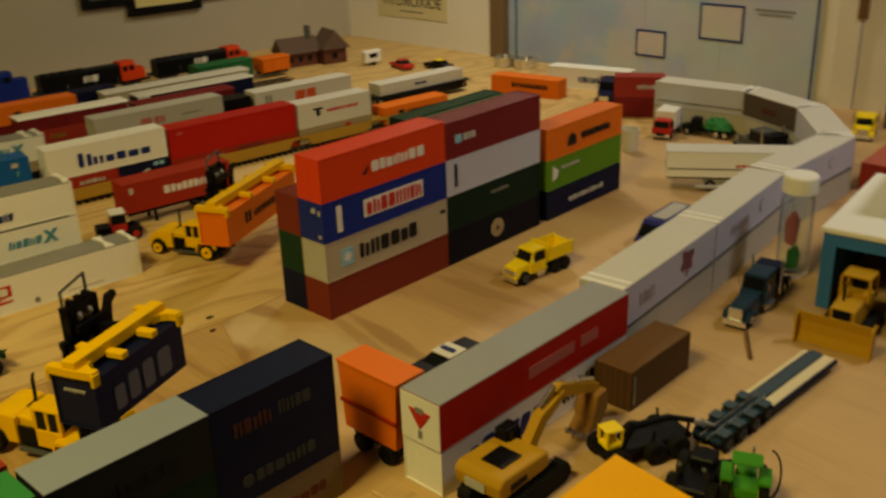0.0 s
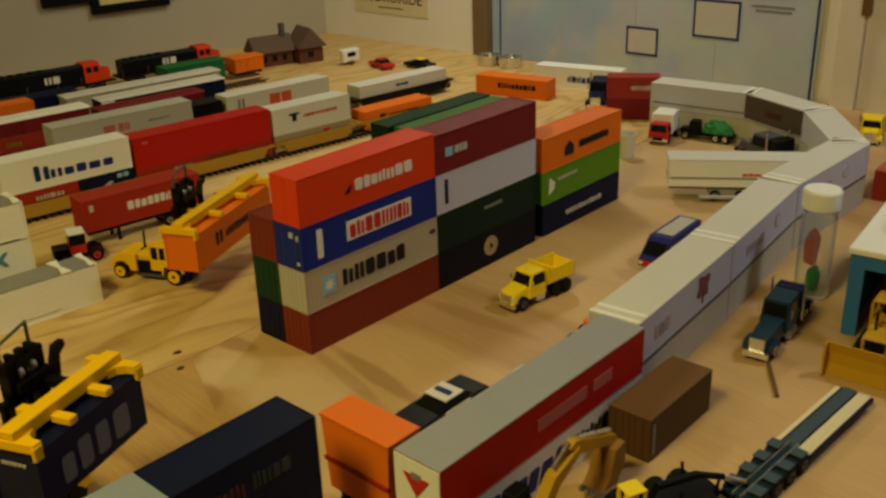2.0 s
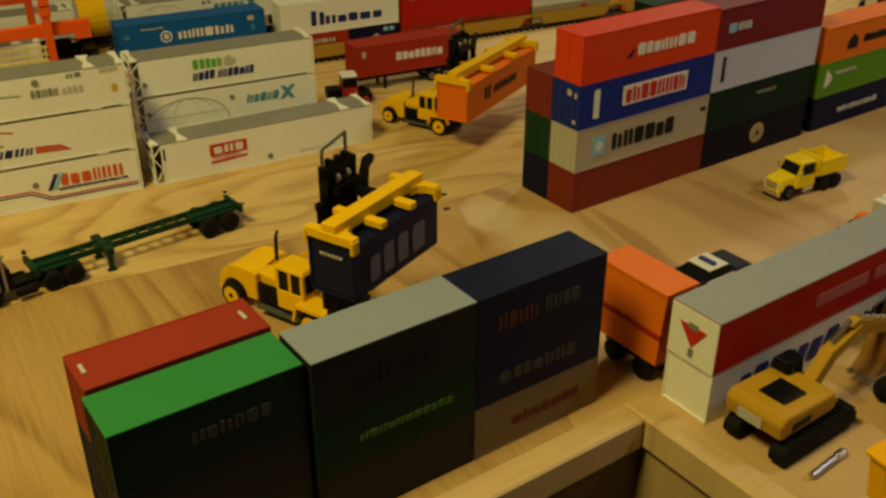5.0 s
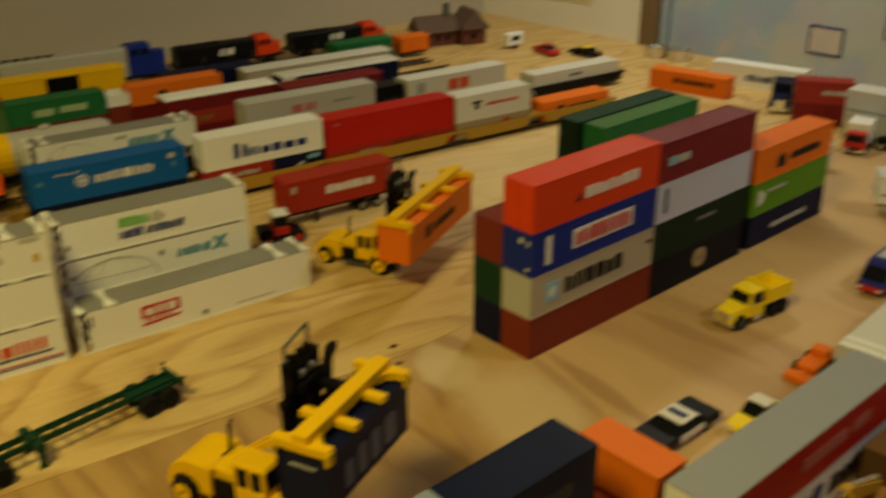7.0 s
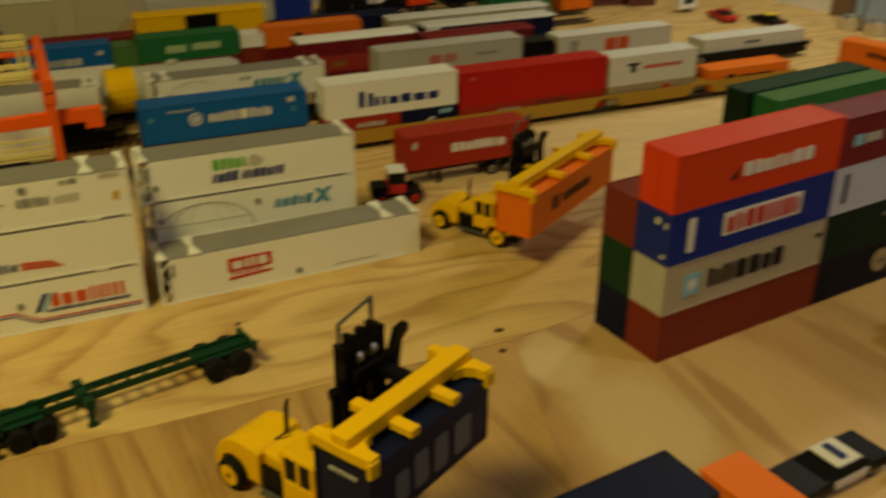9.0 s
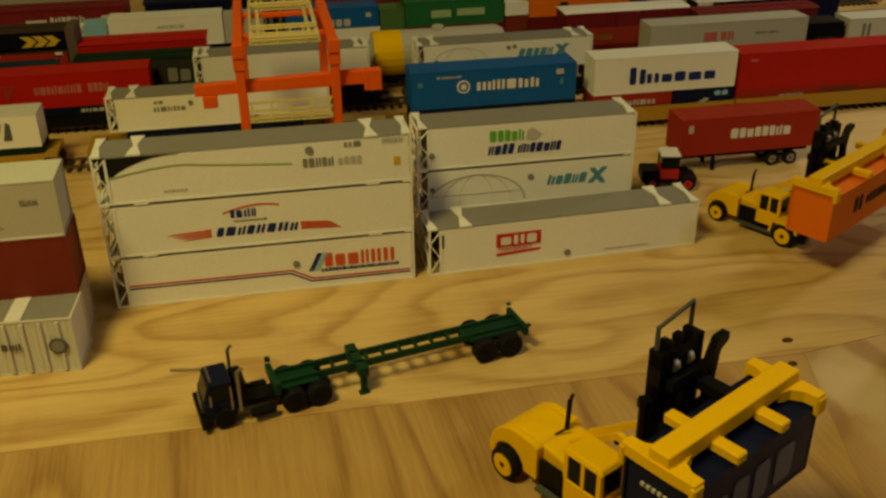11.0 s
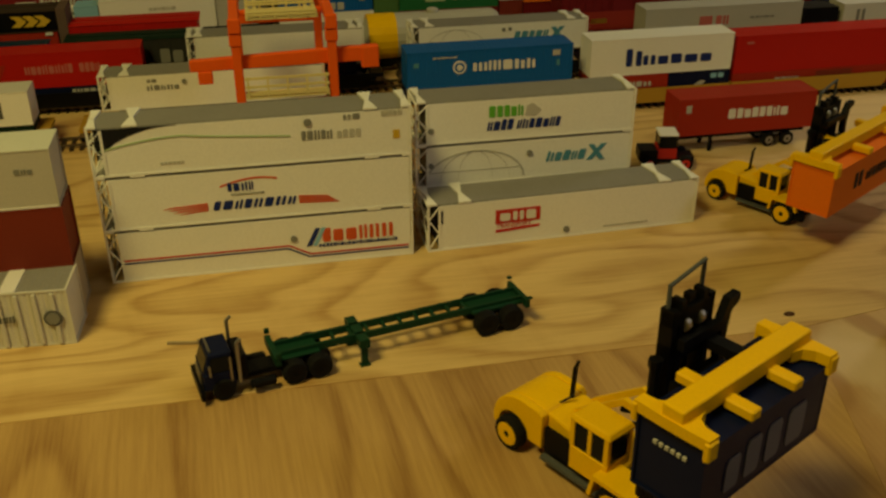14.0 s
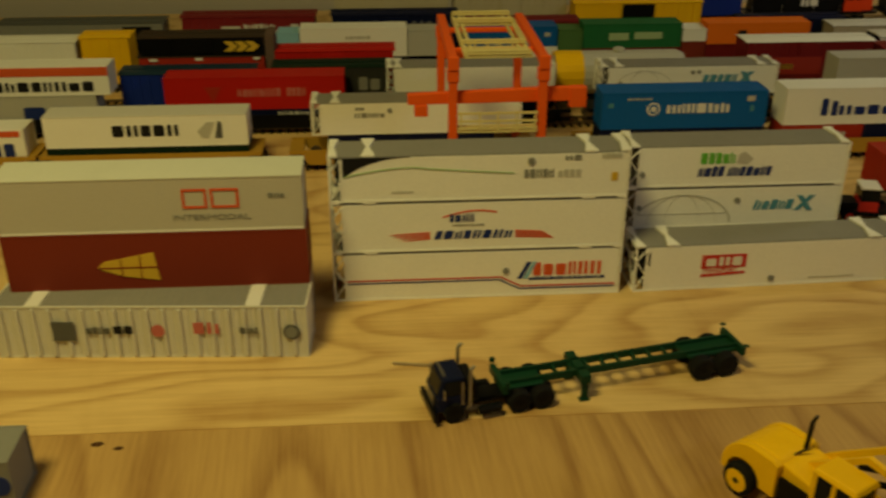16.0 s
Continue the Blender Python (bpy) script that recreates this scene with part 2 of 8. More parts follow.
RAILSTEEL = paint("rail_steel", (0.20, 0.16, 0.12), 0.4, metal=0.8)
TIE = paint("brown_sleeper_plastic", (0.045, 0.03, 0.02), 0.7)
ROOFBROWN = paint("weathered_brown_roof", (0.13, 0.085, 0.065), 0.8, vary=0.4)
HOUSEBROWN = paint("weathered_house_wall", (0.13, 0.045, 0.030), 0.8, vary=0.3)
INKBLUE = paint("ink_blue", (0.015, 0.03, 0.16), 0.5)
INKRED = paint("ink_red", (0.52, 0.03, 0.02), 0.5)
INKBLACK = paint("ink_black", (0.012, 0.012, 0.014), 0.5)
INKWHITE = paint("ink_white", (0.72, 0.70, 0.66), 0.5)
INKBUFF = paint("ink_buff", (0.40, 0.30, 0.16), 0.5)
INKGREEN = paint("ink_green", (0.12, 0.42, 0.05), 0.5)
INKTEAL = paint("ink_teal", (0.08, 0.26, 0.36), 0.5)
INKGREY = paint("ink_grey", (0.22, 0.22, 0.20), 0.5)
INKPALE = paint("ink_pale_grey", (0.48, 0.47, 0.42), 0.5)
INKDIM = paint("ink_dim_grey", (0.10, 0.10, 0.095), 0.5)
OLIVEROOF = paint("olive_green_roof_plastic", (0.075, 0.165, 0.050), 0.55)
INKSTEEL = paint("ink_steel_grey", (0.15, 0.15, 0.16), 0.5)
INKROSE = paint("dusty_rose_ink", (0.50, 0.14, 0.12), 0.5)
DARKGREY = paint("dark_grey_plastic", (0.032, 0.033, 0.030), 0.5)
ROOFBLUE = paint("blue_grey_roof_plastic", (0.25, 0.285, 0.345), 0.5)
SHADEBROWN = paint("shaded_brown_plastic", (0.090, 0.044, 0.017), 0.55)
DECKCREAM = paint("pale_cream_deck_board", (0.76, 0.66, 0.42), 0.5)
DECKBLUE = paint("blue_grey_deck_plastic", (0.055, 0.085, 0.12), 0.45)
DIMGREEN = paint("ink_dim_green", (0.075, 0.16, 0.035), 0.5)
WARMGREY = paint("warm_grey_plastic", (0.50, 0.47, 0.40), 0.5)
INKDIMRED = paint("ink_dim_red", (0.085, 0.030, 0.030), 0.5)
INKPALEGREEN = paint("ink_pale_green", (0.36, 0.48, 0.26), 0.5)
ROOFMID = paint("mid_grey_roof_plastic", (0.30, 0.31, 0.33), 0.5)
CORNERROOF = paint("grey_white_roof_plastic", (0.60, 0.61, 0.52), 0.5, dirt=0.25)
INKORANGE = paint("ink_orange_red", (0.62, 0.10, 0.03), 0.5)
INKYEL = paint("ink_yellow", (0.62, 0.40, 0.04), 0.5)
INKSKY = paint("ink_sky_blue", (0.25, 0.50, 0.66), 0.5)
WINDOW = paint("dark_window_glaze", (0.008, 0.009, 0.010), 0.12, dirt=0.03)
WALL = wallpaint("cream_wall_paint", (0.80, 0.76, 0.68))
# Darker copy of the cream, with the west wall's weaker light in it.
WALLWEST = wallpaint("shaded_cream_wall_paint", (0.46, 0.42, 0.345))
WALLWHITE = wallpaint("white_panel_paint", (0.86, 0.84, 0.79))
# Ceiling, unseen walls and floor are coloured dark to lower bounced light.
CEIL = wallpaint("dimmed_ceiling_beige", (0.30, 0.27, 0.22))
BOUNCECUT = wallpaint("bounce_cutting_brown", (0.12, 0.075, 0.045), 0.6)
FLOORBROWN = wallpaint("darkened_floor_brown", (0.085, 0.06, 0.045), 0.95)
TRIM = paint("brown_wood_trim", (0.20, 0.13, 0.07), 0.5)
DOORWHITE = wallpaint("cream_door_paint", (0.70, 0.63, 0.48), 0.45)
BOARD_FAR = wood("pale_pine_plywood", (0.71, 0.495, 0.195), (0.40, 0.215, 0.056), 1, 7.2, rings=14.0, figure=0.29, stain=0.22, loops=(2.8, 9.0), streak=0.32, pore=0.62,
                 patches=((-0.765, 0.610, 0.105, 0.230, -5, 0.70), (-0.800, 0.860, 0.120, 0.130, 0, 0.45)), pale=(0.78, 0.60, 0.31))
BOARD_NEAR = wood("amber_plywood", (0.51, 0.315, 0.105), (0.24, 0.11, 0.028), 0, 4, rings=13.0, knots=False, pore=0.72, figure=0.27, loops=(1.5, 6.5), streak=0.20)
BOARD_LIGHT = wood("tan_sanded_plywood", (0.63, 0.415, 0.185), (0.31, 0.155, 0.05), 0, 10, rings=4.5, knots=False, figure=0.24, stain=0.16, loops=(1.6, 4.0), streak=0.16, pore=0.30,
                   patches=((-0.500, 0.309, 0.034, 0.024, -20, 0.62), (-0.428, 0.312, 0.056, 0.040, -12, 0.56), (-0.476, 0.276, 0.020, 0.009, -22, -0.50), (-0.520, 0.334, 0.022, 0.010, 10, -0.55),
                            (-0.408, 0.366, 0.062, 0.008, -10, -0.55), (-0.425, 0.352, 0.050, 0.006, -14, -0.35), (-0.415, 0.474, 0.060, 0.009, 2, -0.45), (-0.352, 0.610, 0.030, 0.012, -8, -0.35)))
# Aisle skirt wood is darkened to hold the shadow under the ledge.
SHADESKIRT = wood("shaded_skirt_wood", (0.10, 0.055, 0.020), (0.05, 0.026, 0.010), 1, 0, rings=6.0, knots=False)
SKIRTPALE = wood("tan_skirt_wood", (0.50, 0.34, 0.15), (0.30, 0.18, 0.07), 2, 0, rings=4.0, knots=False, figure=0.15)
PINE = wood("pine_edge", (0.66, 0.46, 0.22), (0.42, 0.25, 0.10), 1, 0, rings=6.0, knots=False)


# ---------- mesh helpers ----------
def box(bm, x0, x1, y0, y1, z0, z1):
    v = [bm.verts.new((x, y, z)) for z in (z0, z1) for x, y in ((x0, y0), (x1, y0), (x1, y1), (x0, y1))]
    for f in ((3, 2, 1, 0), (4, 5, 6, 7), (0, 1, 5, 4), (1, 2, 6, 5), (2, 3, 7, 6), (3, 0, 4, 7)):
        bm.faces.new([v[i] for i in f])
    return v


def hull(bm, low, high):
    """A solid from two like rings of points."""
    a, b = [bm.verts.new(p) for p in low], [bm.verts.new(p) for p in high]
    bm.faces.new(a[::-1])
    bm.faces.new(b)
    n = len(a)
    for i in range(n):
        bm.faces.new((a[i], a[(i + 1) % n], b[(i + 1) % n], b[i]))
    return a + b


def slab(bm, pts, axis, lo, hi):
    """A profile pushed along an axis. pts are the two other coordinates in order."""
    def at(p, h):
        q = list(p)
        q.insert(axis, h)
        return tuple(q)
    return hull(bm, [at(p, lo) for p in pts], [at(p, hi) for p in pts])


def rod(bm, a, b, r, n=8):
    a, b = Vector(a), Vector(b)
    z = (b - a).normalized()
    x = z.orthogonal().normalized()
    y = z.cross(x)
    ring = [(math.cos(2 * math.pi * i / n) * r, math.sin(2 * math.pi * i / n) * r) for i in range(n)]
    return hull(bm, [a + x * c + y * s for c, s in ring], [b + x * c + y * s for c, s in ring])


def lathe(bm, prof, n=20, axis=2, at=(0, 0, 0)):
    """Turned solid: prof is (radius, height) from end to end."""
    rings = []
    for r, h in prof:
        row = []
        for i in range(n):
            c, s = math.cos(2 * math.pi * i / n) * r, math.sin(2 * math.pi * i / n) * r
            p = [c, s]
            p.insert(axis, h)
            row.append(bm.verts.new((p[0] + at[0], p[1] + at[1], p[2] + at[2])))
        rings.append(row)
    for a, b in zip(rings, rings[1:]):
        for i in range(n):
            bm.faces.new((a[i], a[(i + 1) % n], b[(i + 1) % n], b[i]))
    bm.faces.new(rings[0][::-1])
    bm.faces.new(rings[-1])


def soften(bm, width, segments=2):
    bmesh.ops.recalc_face_normals(bm, faces=bm.faces)
    bmesh.ops.bevel(bm, geom=list(bm.edges), offset=width, segments=segments, affect="EDGES", profile=0.5, clamp_overlap=True)


def mesh_of(name, bm, material):
    bmesh.ops.recalc_face_normals(bm, faces=bm.faces)
    me = bpy.data.meshes.new(name)
    bm.to_mesh(me)
    bm.free()
    if material:
        me.materials.append(material)
    return me


def part(name, bm, material, parent, label=""):
    ob = new(name, mesh_of(name, bm, material))
    ob.parent = parent
    return tagged(ob, label) if label else ob


def boxpart(name, dims, material, parent, label="", bevel=0.0):
    bm = bmesh.new()
    box(bm, *dims)
    if bevel:
        soften(bm, bevel, 1)
    return part(name, bm, material, parent, label)


def thing(name, m, label, category, group="", kind=""):
    ob = new(name)
    ob.empty_display_size = 0.01
    ob.matrix_world = m
    return tagged(ob, label, category, group, kind)


def solid(name, bm, material, label, category, kind="", m=None, group=""):
    ob = new(name, mesh_of(name, bm, material))
    if m is not None:
        ob.matrix_world = m
    return tagged(ob, label, category, group, kind)


# the yard's own axes: u along the tracks, v away from the aisle
YAW = 7.2
UO, UX, VX = Vector((-0.717, -0.067, 0)), Vector((math.sin(radians(YAW)), math.cos(radians(YAW)), 0)), Vector((-math.cos(radians(YAW)), math.sin(radians(YAW)), 0))


def yard(u, v, z=0.0, turn=0.0):
    p = UO + UX * u + VX * v
    return pose(p.x, p.y, z, 0, 0, -YAW + turn)


# ---------- the room ----------
Y_END = 1.245
def wall(name, dims, material, label):
    bm = bmesh.new()
    box(bm, *dims)
    return solid(name, bm, material, label, "wall", "structure")


FLOOR_Z, CEIL_Z = -0.92, 1.48
wall("floor", (-2.2, 2.2, -2.6, 2.0, FLOOR_Z - 0.1, FLOOR_Z), FLOORBROWN, "floor of the train room, brown kept dark to cut bounce")
wall("ceiling", (-2.2, 2.2, -2.6, 2.0, CEIL_Z, CEIL_Z + 0.1), CEIL, "unseen ceiling, beige kept dim to cut bounced light")
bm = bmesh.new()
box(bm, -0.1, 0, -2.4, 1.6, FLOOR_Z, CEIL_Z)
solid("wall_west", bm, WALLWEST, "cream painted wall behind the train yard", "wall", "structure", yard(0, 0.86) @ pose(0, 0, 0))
wall("wall_north", (-2.1, 2.1, Y_END, Y_END + 0.1, FLOOR_Z, CEIL_Z), WALL, "cream painted end wall behind the table")
# Two unseen walls, added in dark brown so that they bounce little light.
wall("wall_east", (1.9, 2.0, -2.5, 1.9, FLOOR_Z, CEIL_Z), BOUNCECUT, "unseen wall behind the aisle, dark brown to cut bounced light")
wall("wall_south", (-2.1, 2.1, -2.5, -2.4, FLOOR_Z, CEIL_Z), BOUNCECUT, "unseen wall at the room's far end, dark to cut bounce")

# ---------- the table ----------
EDGE_X, EDGE_Y = -0.279, 0.242
SEAM = [(-0.60, -0.246), (-0.531, 0.30)]
seam_k = (SEAM[1][0] - SEAM[0][0]) / (SEAM[1][1] - SEAM[0][1])


def seam_x(y):
    return SEAM[0][0] + seam_k * (y - SEAM[0][1])


def board(name, pts, z0, z1, material, label):
    bm = bmesh.new()
    slab(bm, pts, 2, z0, z1)
    return solid(name, bm, material, label, "table top", "structure")


far_board = board("tabletop_far", [(-1.72, -1.9), (seam_x(-1.9) - 0.00005, -1.9), (seam_x(0.300) - 0.00005, 0.300), (-0.555, 1.238), (-1.45, 1.238)], -0.016, 0.0, BOARD_FAR, "pale pine plywood sheet of the train table")
KNOT = paint("knot_brown", (0.075, 0.035, 0.014), 0.6, vary=0.35)
for kx, ky, kr in ((-0.5448, 0.2985, 0.0036), (-0.524, 0.287, 0.0028)):
    bm = bmesh.new()
    slab(bm, [(kx + 0.7 * kr * math.cos(a * 0.6981), ky + kr * math.sin(a * 0.6981)) for a in range(9)], 2, -0.001, 0.0002)
    part("knot", bm, KNOT, far_board, "dark brown knot in the plywood")
LB = [(seam_x(0.300), 0.300), (EDGE_X, 0.193)]
near_board = board("tabletop_near", [(seam_x(-1.9), -1.9), (EDGE_X, -1.9), (EDGE_X, LB[1][1] - 0.00005), (LB[0][0], LB[0][1] - 0.00005)], -0.016, -0.0005, BOARD_NEAR, "amber plywood sheet along the aisle edge")
for kx, ky, kr in ((-0.5855, -0.2010, 0.0034), (-0.5800, -0.1900, 0.0026)):
    bm = bmesh.new()
    slab(bm, [(kx + 0.6 * kr * math.cos(a * 0.6981), ky + kr * math.sin(a * 0.6981)) for a in range(9)], 2, -0.001, -0.0003)
    part("knot", bm, KNOT, near_board, "dark brown knot in the plywood")
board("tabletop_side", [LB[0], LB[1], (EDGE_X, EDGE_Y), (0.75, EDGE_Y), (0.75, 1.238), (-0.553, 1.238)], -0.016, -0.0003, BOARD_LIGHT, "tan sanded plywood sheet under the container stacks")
bm = bmesh.new()
box(bm, EDGE_X + 0.0006, EDGE_X + 0.017, -1.9, EDGE_Y - 0.0176, -0.015, 0.004)
soften(bm, 0.0012, 1)
solid("table_edge_trim", bm, PINE, "pale pine board along the table edge", "table edge", "structure")
bm = bmesh.new()
box(bm, EDGE_X + 0.0006, 0.75, EDGE_Y - 0.017, EDGE_Y - 0.0006, -0.015, 0.004)
soften(bm, 0.0012, 1)
solid("table_edge_trim_side", bm, PINE, "pale pine board along the table edge", "table edge", "structure")
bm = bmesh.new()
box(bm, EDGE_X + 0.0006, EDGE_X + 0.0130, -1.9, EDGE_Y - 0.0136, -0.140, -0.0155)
solid("table_skirt", bm, SHADESKIRT, "skirt board under the aisle edge, shade put into its brown", "table skirt", "structure")
bm = bmesh.new()
box(bm, EDGE_X + 0.0006, 0.75, EDGE_Y - 0.0130, EDGE_Y - 0.0006, -0.140, -0.0155)
solid("table_skirt_side", bm, SKIRTPALE, "dull tan skirt board under the table edge", "table skirt", "structure")
for lx, ly in ((-0.36, -1.6), (-0.36, 0.16), (-1.5, -1.6), (-1.3, 1.1), (0.6, 0.4), (0.6, 1.1)):
    bm = bmesh.new()
    box(bm, lx - 0.02, lx + 0.02, ly - 0.02, ly + 0.02, FLOOR_Z, -0.016)
    solid("table_leg", bm, PINE, "square pine leg under the train table", "table leg", "structure")


# ---------- containers ----------
def bars(parent, y, z, w, h, n, material, x=0.0, seed=1, name="lettering", slant=0.0, gap=0.12):
    """A line of plain bars where a painted line of letters stands, on the side that faces +x."""
    rng = random.Random(seed * 7 + n)
    ws = [rng.uniform(0.80, 1.18) for _ in range(n)]
    k = w / sum(ws)
    bm = bmesh.new()
    at = y
    for q in ws:
        a, b = at + q * k * gap * 0.9, at + q * k * (1 - gap * 0.9)
        cuts = ((a, b),) if rng.random() < 0.6 else ((a, a + (b - a) * 0.40), (b - (b - a) * 0.36, b))
        for c, d in cuts:
            e, r = (d - c) * 0.12, h * rng.choice((1.0, 1.0, 0.86))
            f = slant * r
            slab(bm, [(c + e, z), (d - e, z), (d, z + 0.12 * r), (d + f, z + 0.88 * r), (d + f - e, z + r), (c + f + e, z + r), (c + f, z + 0.88 * r), (c, z + 0.12 * r)], 0, x - 0.0002, x + 0.00025)
        at += q * k
    return part(name, bm, material, parent)


def letters(parent, text, size, y, z, material, x=0.0, wide=1.0):
    """A readable word on the side that faces +x, starting at y."""
    cu = bpy.data.curves.new("words", "FONT")
    cu.body, cu.size, cu.extrude = text, size, 0.0002
    tmp = new("words", cu)
    me = bpy.data.meshes.new_from_object(tmp.evaluated_get(bpy.context.evaluated_depsgraph_get()))
    bpy.data.objects.remove(tmp)
    me.transform(pose(x, y, z, 90, 0, 90) @ Matrix.Diagonal((wide, 1, 1, 1)))
    me.materials.clear()
    me.materials.append(material)
    ob = new("lettering", me)
    ob.parent = parent
    return ob


def plate(parent, pts, material, x=0.0, name="emblem", proud=0.0003):
    """A flat painted shape on the side that faces +x; pts are (y, z)."""
    bm = bmesh.new()
    slab(bm, pts, 0, x - 0.0002, x + proud)
    return part(name, bm, material, parent)


def disc(parent, y, z, r, material, x=0.0, name="emblem", proud=0.0003, n=14):
    return plate(parent, [(y + r * math.cos(2 * math.pi * i / n), z + r * math.sin(2 * math.pi * i / n)) for i in range(n)], material, x, name, proud)


def ribbed(bm, L, x, z0, z1, pitch, depth, face):
    """A side sheet with upright ribs, its crests at x; face is +1 or -1."""
    n = max(2, int(L / pitch))
    p = L / n
    prof = []
    for i in range(n):
        y = i * p
        prof += [(y, 0), (y + 0.35 * p, 0), (y + 0.5 * p, 1), (y + 0.85 * p, 1)]
    prof.append((L, 0))
    prof = [(y + 0.0011, d) for y, d in prof]
    a = [bm.verts.new((x - face * depth * d, y, z0)) for y, d in prof]
    b = [bm.verts.new((x - face * depth * d, y, z1)) for y, d in prof]
    for i in range(len(prof) - 1):
        bm.faces.new((a[i], a[i + 1], b[i + 1], b[i]))


def container(label, L, H, material, m, roof=None, smooth=False, group="", W=0.028, doors=True, doormat=None, category="shipping container", name="shipping_container", rods=True):
    """A box container: corner (front, near, bottom) at the origin, length on y, width on -x."""
    ob = thing(name, m, label, category, group)
    roof = roof or material
    e = 0.0011
    bm = bmesh.new()
    box(bm, -W + 0.0008, -0.0008, 0.0008, L - 0.0008, 0.0006, H - 0.0008)
    if not smooth:
        for x, f in ((-0.0003, 1), (-W + 0.0003, -1)):
            ribbed(bm, L - 2 * e, x, e, H - e, 0.0032, 0.00022, f)
    else:
        box(bm, -W + 0.0002, -0.0002, e, L - e, e, H - e)
    part("body", bm, material, ob)
    bm = bmesh.new()
    for x in (-W, -e):
        for y in (0, L - e):
            box(bm, x, x + e, y, y + e, 0, H)
    for z in (0, H - e):
        for x in (-W, -e):
            box(bm, x, x + e, e, L - e, z, z + e)
        for y in (0, L - e):
            box(bm, -W + e, -e, y, y + e, z, z + e)
    part("frame", bm, material, ob)
    bm = bmesh.new()
    if smooth and roof is not material:
        box(bm, -W - 0.0001, 0.0001, -0.0001, L + 0.0001, H - e * 0.6, H + 0.0002)
        soften(bm, 0.0002, 1)
    elif smooth:
        box(bm, -W + e, -e, e, L - e, H - e, H - 0.0002)
    else:
        n = int(L / 0.0045)
        p = (L - 2 * e) / n
        prof = [(e, H - e)]
        for i in range(n):
            y = e + i * p
            prof += [(y + 0.0003, H - 0.0005), (y + 0.0008, H - 0.0003), (y + p - 0.0008, H - 0.0003), (y + p - 0.0003, H - 0.0005)]
        prof.append((L - e, H - e))
        slab(bm, prof, 0, -W + e, -e)
    part("roof", bm, roof, ob)
    if doors:
        for k, (a, b) in enumerate(((-W + e, -W / 2 - 0.0002), (-W / 2 + 0.0002, -e))):
            d = boxpart("door", (a, b, 0.0002, 0.0009, e, H - e), doormat or material, ob)
            for s in (0.3, 0.72) if rods else ():
                bm = bmesh.new()
                rod(bm, (a + (b - a) * s, -0.0001, e * 1.2), (a + (b - a) * s, -0.0001, H - e * 1.2), 0.0002, 5)
                part("locking_rod", bm, doormat or material, d)
    return ob


L40 = 40 * 0.0254 * 12 / 87.1
# stack of forty-foot boxes in the middle of the table
SX, SY = -0.465, 0.357
G = "boxes of the tall stack"
c = container("rust brown ribbed container under the tall stack", 0.1365, 0.0315, RUST, pose(SX, SY, 0), group=G)
c = container("beige ribbed container with a blue star plate, stacked second", 0.1365, 0.0322, BEIGE, pose(SX, SY, 0.0316), group=G, doormat=LGREY)
plate(c, [(0.0155, 0.009), (0.028, 0.009), (0.028, 0.023), (0.0155, 0.023)], INKSKY)
star = []
for i in range(14):
    r = 0.0052 if i % 2 == 0 else 0.0024
    star.append((0.02175 + r * math.sin(2 * math.pi * i / 14), 0.016 + r * math.cos(2 * math.pi * i / 14)))
plate(c, star, INKWHITE, 0.0002, "star")
bars(c, 0.034, 0.010, 0.066, 0.0125, 6, INKBLACK, seed=2)
bars(c, 0.128, 0.020, 0.006, 0.003, 2, INKBLACK, seed=3, name="small_lettering")
c = container("deep blue ribbed container with a framed name board", 0.1365, 0.0322, BLUE, pose(SX, SY, 0.0639), group=G)
for q in ((-0.0125, -0.0085, 0.0235, 0.0275), (-0.0050, -0.0030, 0.0225, 0.0265), (-0.0060, -0.0030, 0.0040, 0.0065)):
    boxpart("end_label", (q[0], q[1], -0.0004, 0.0002, q[2], q[3]), INKPALE, c, "pale label")
plate(c, [(0.042, 0.010), (0.108, 0.010), (0.108, 0.0245), (0.042, 0.0245)], INKWHITE)
bars(c, 0.044, 0.0115, 0.062, 0.0115, 8, INKRED, 0.0003, seed=4)
plate(c, [(0.014, 0.006), (0.019, 0.006), (0.019, 0.027), (0.014, 0.027)], INKWHITE, name="side_mark")
c = container("orange-red container on top of the tall stack", 0.1365, 0.0345, ORANGERED, pose(SX - 0.0005, SY + 0.0005, 0.0962), smooth=True, group=G, rods=False)
bars(c, 0.052, 0.0125, 0.060, 0.0085, 7, INKWHITE, seed=5)
plate(c, [(0.042, 0.0125), (0.047, 0.0125), (0.0495, 0.019)], INKBLACK)
Y2 = SY + 0.1372
c = container("black container with a round pale emblem", 0.129, 0.0315, NAVY2, pose(SX, Y2, 0), group=G)
disc(c, 0.066, 0.017, 0.0088, INKBUFF)
plate(c, [(0.0630, 0.0135), (0.066, 0.0200), (0.0695, 0.0140), (0.066, 0.0160)], INKBLACK, 0.0003)
c = container("dark green ribbed container in the tall stack", 0.129, 0.0322, DKGREEN, pose(SX, Y2, 0.0316), group=G)
bars(c, 0.058, 0.020, 0.024, 0.0030, 7, INKGREY, seed=6)
c = container("pale lilac-grey container with a dark door stripe", 0.129, 0.0322, PALE, pose(SX, Y2, 0.0639), smooth=True, group=G)
plate(c, [(0.010, 0.007), (0.0135, 0.007), (0.0135, 0.027), (0.010, 0.027)], NAVY, name="side_mark")
c = container("maroon ribbed container on top of the tall stack", 0.129, 0.0325, MAROON, pose(SX, Y2, 0.0962), group=G)
plate(c, [(0.012, 0.013), (0.020, 0.013), (0.020, 0.020), (0.012, 0.020)], INKSKY)
bars(c, 0.022, 0.0135, 0.016, 0.006, 3, INKPALE, seed=7)
Y3 = SY + 0.2785
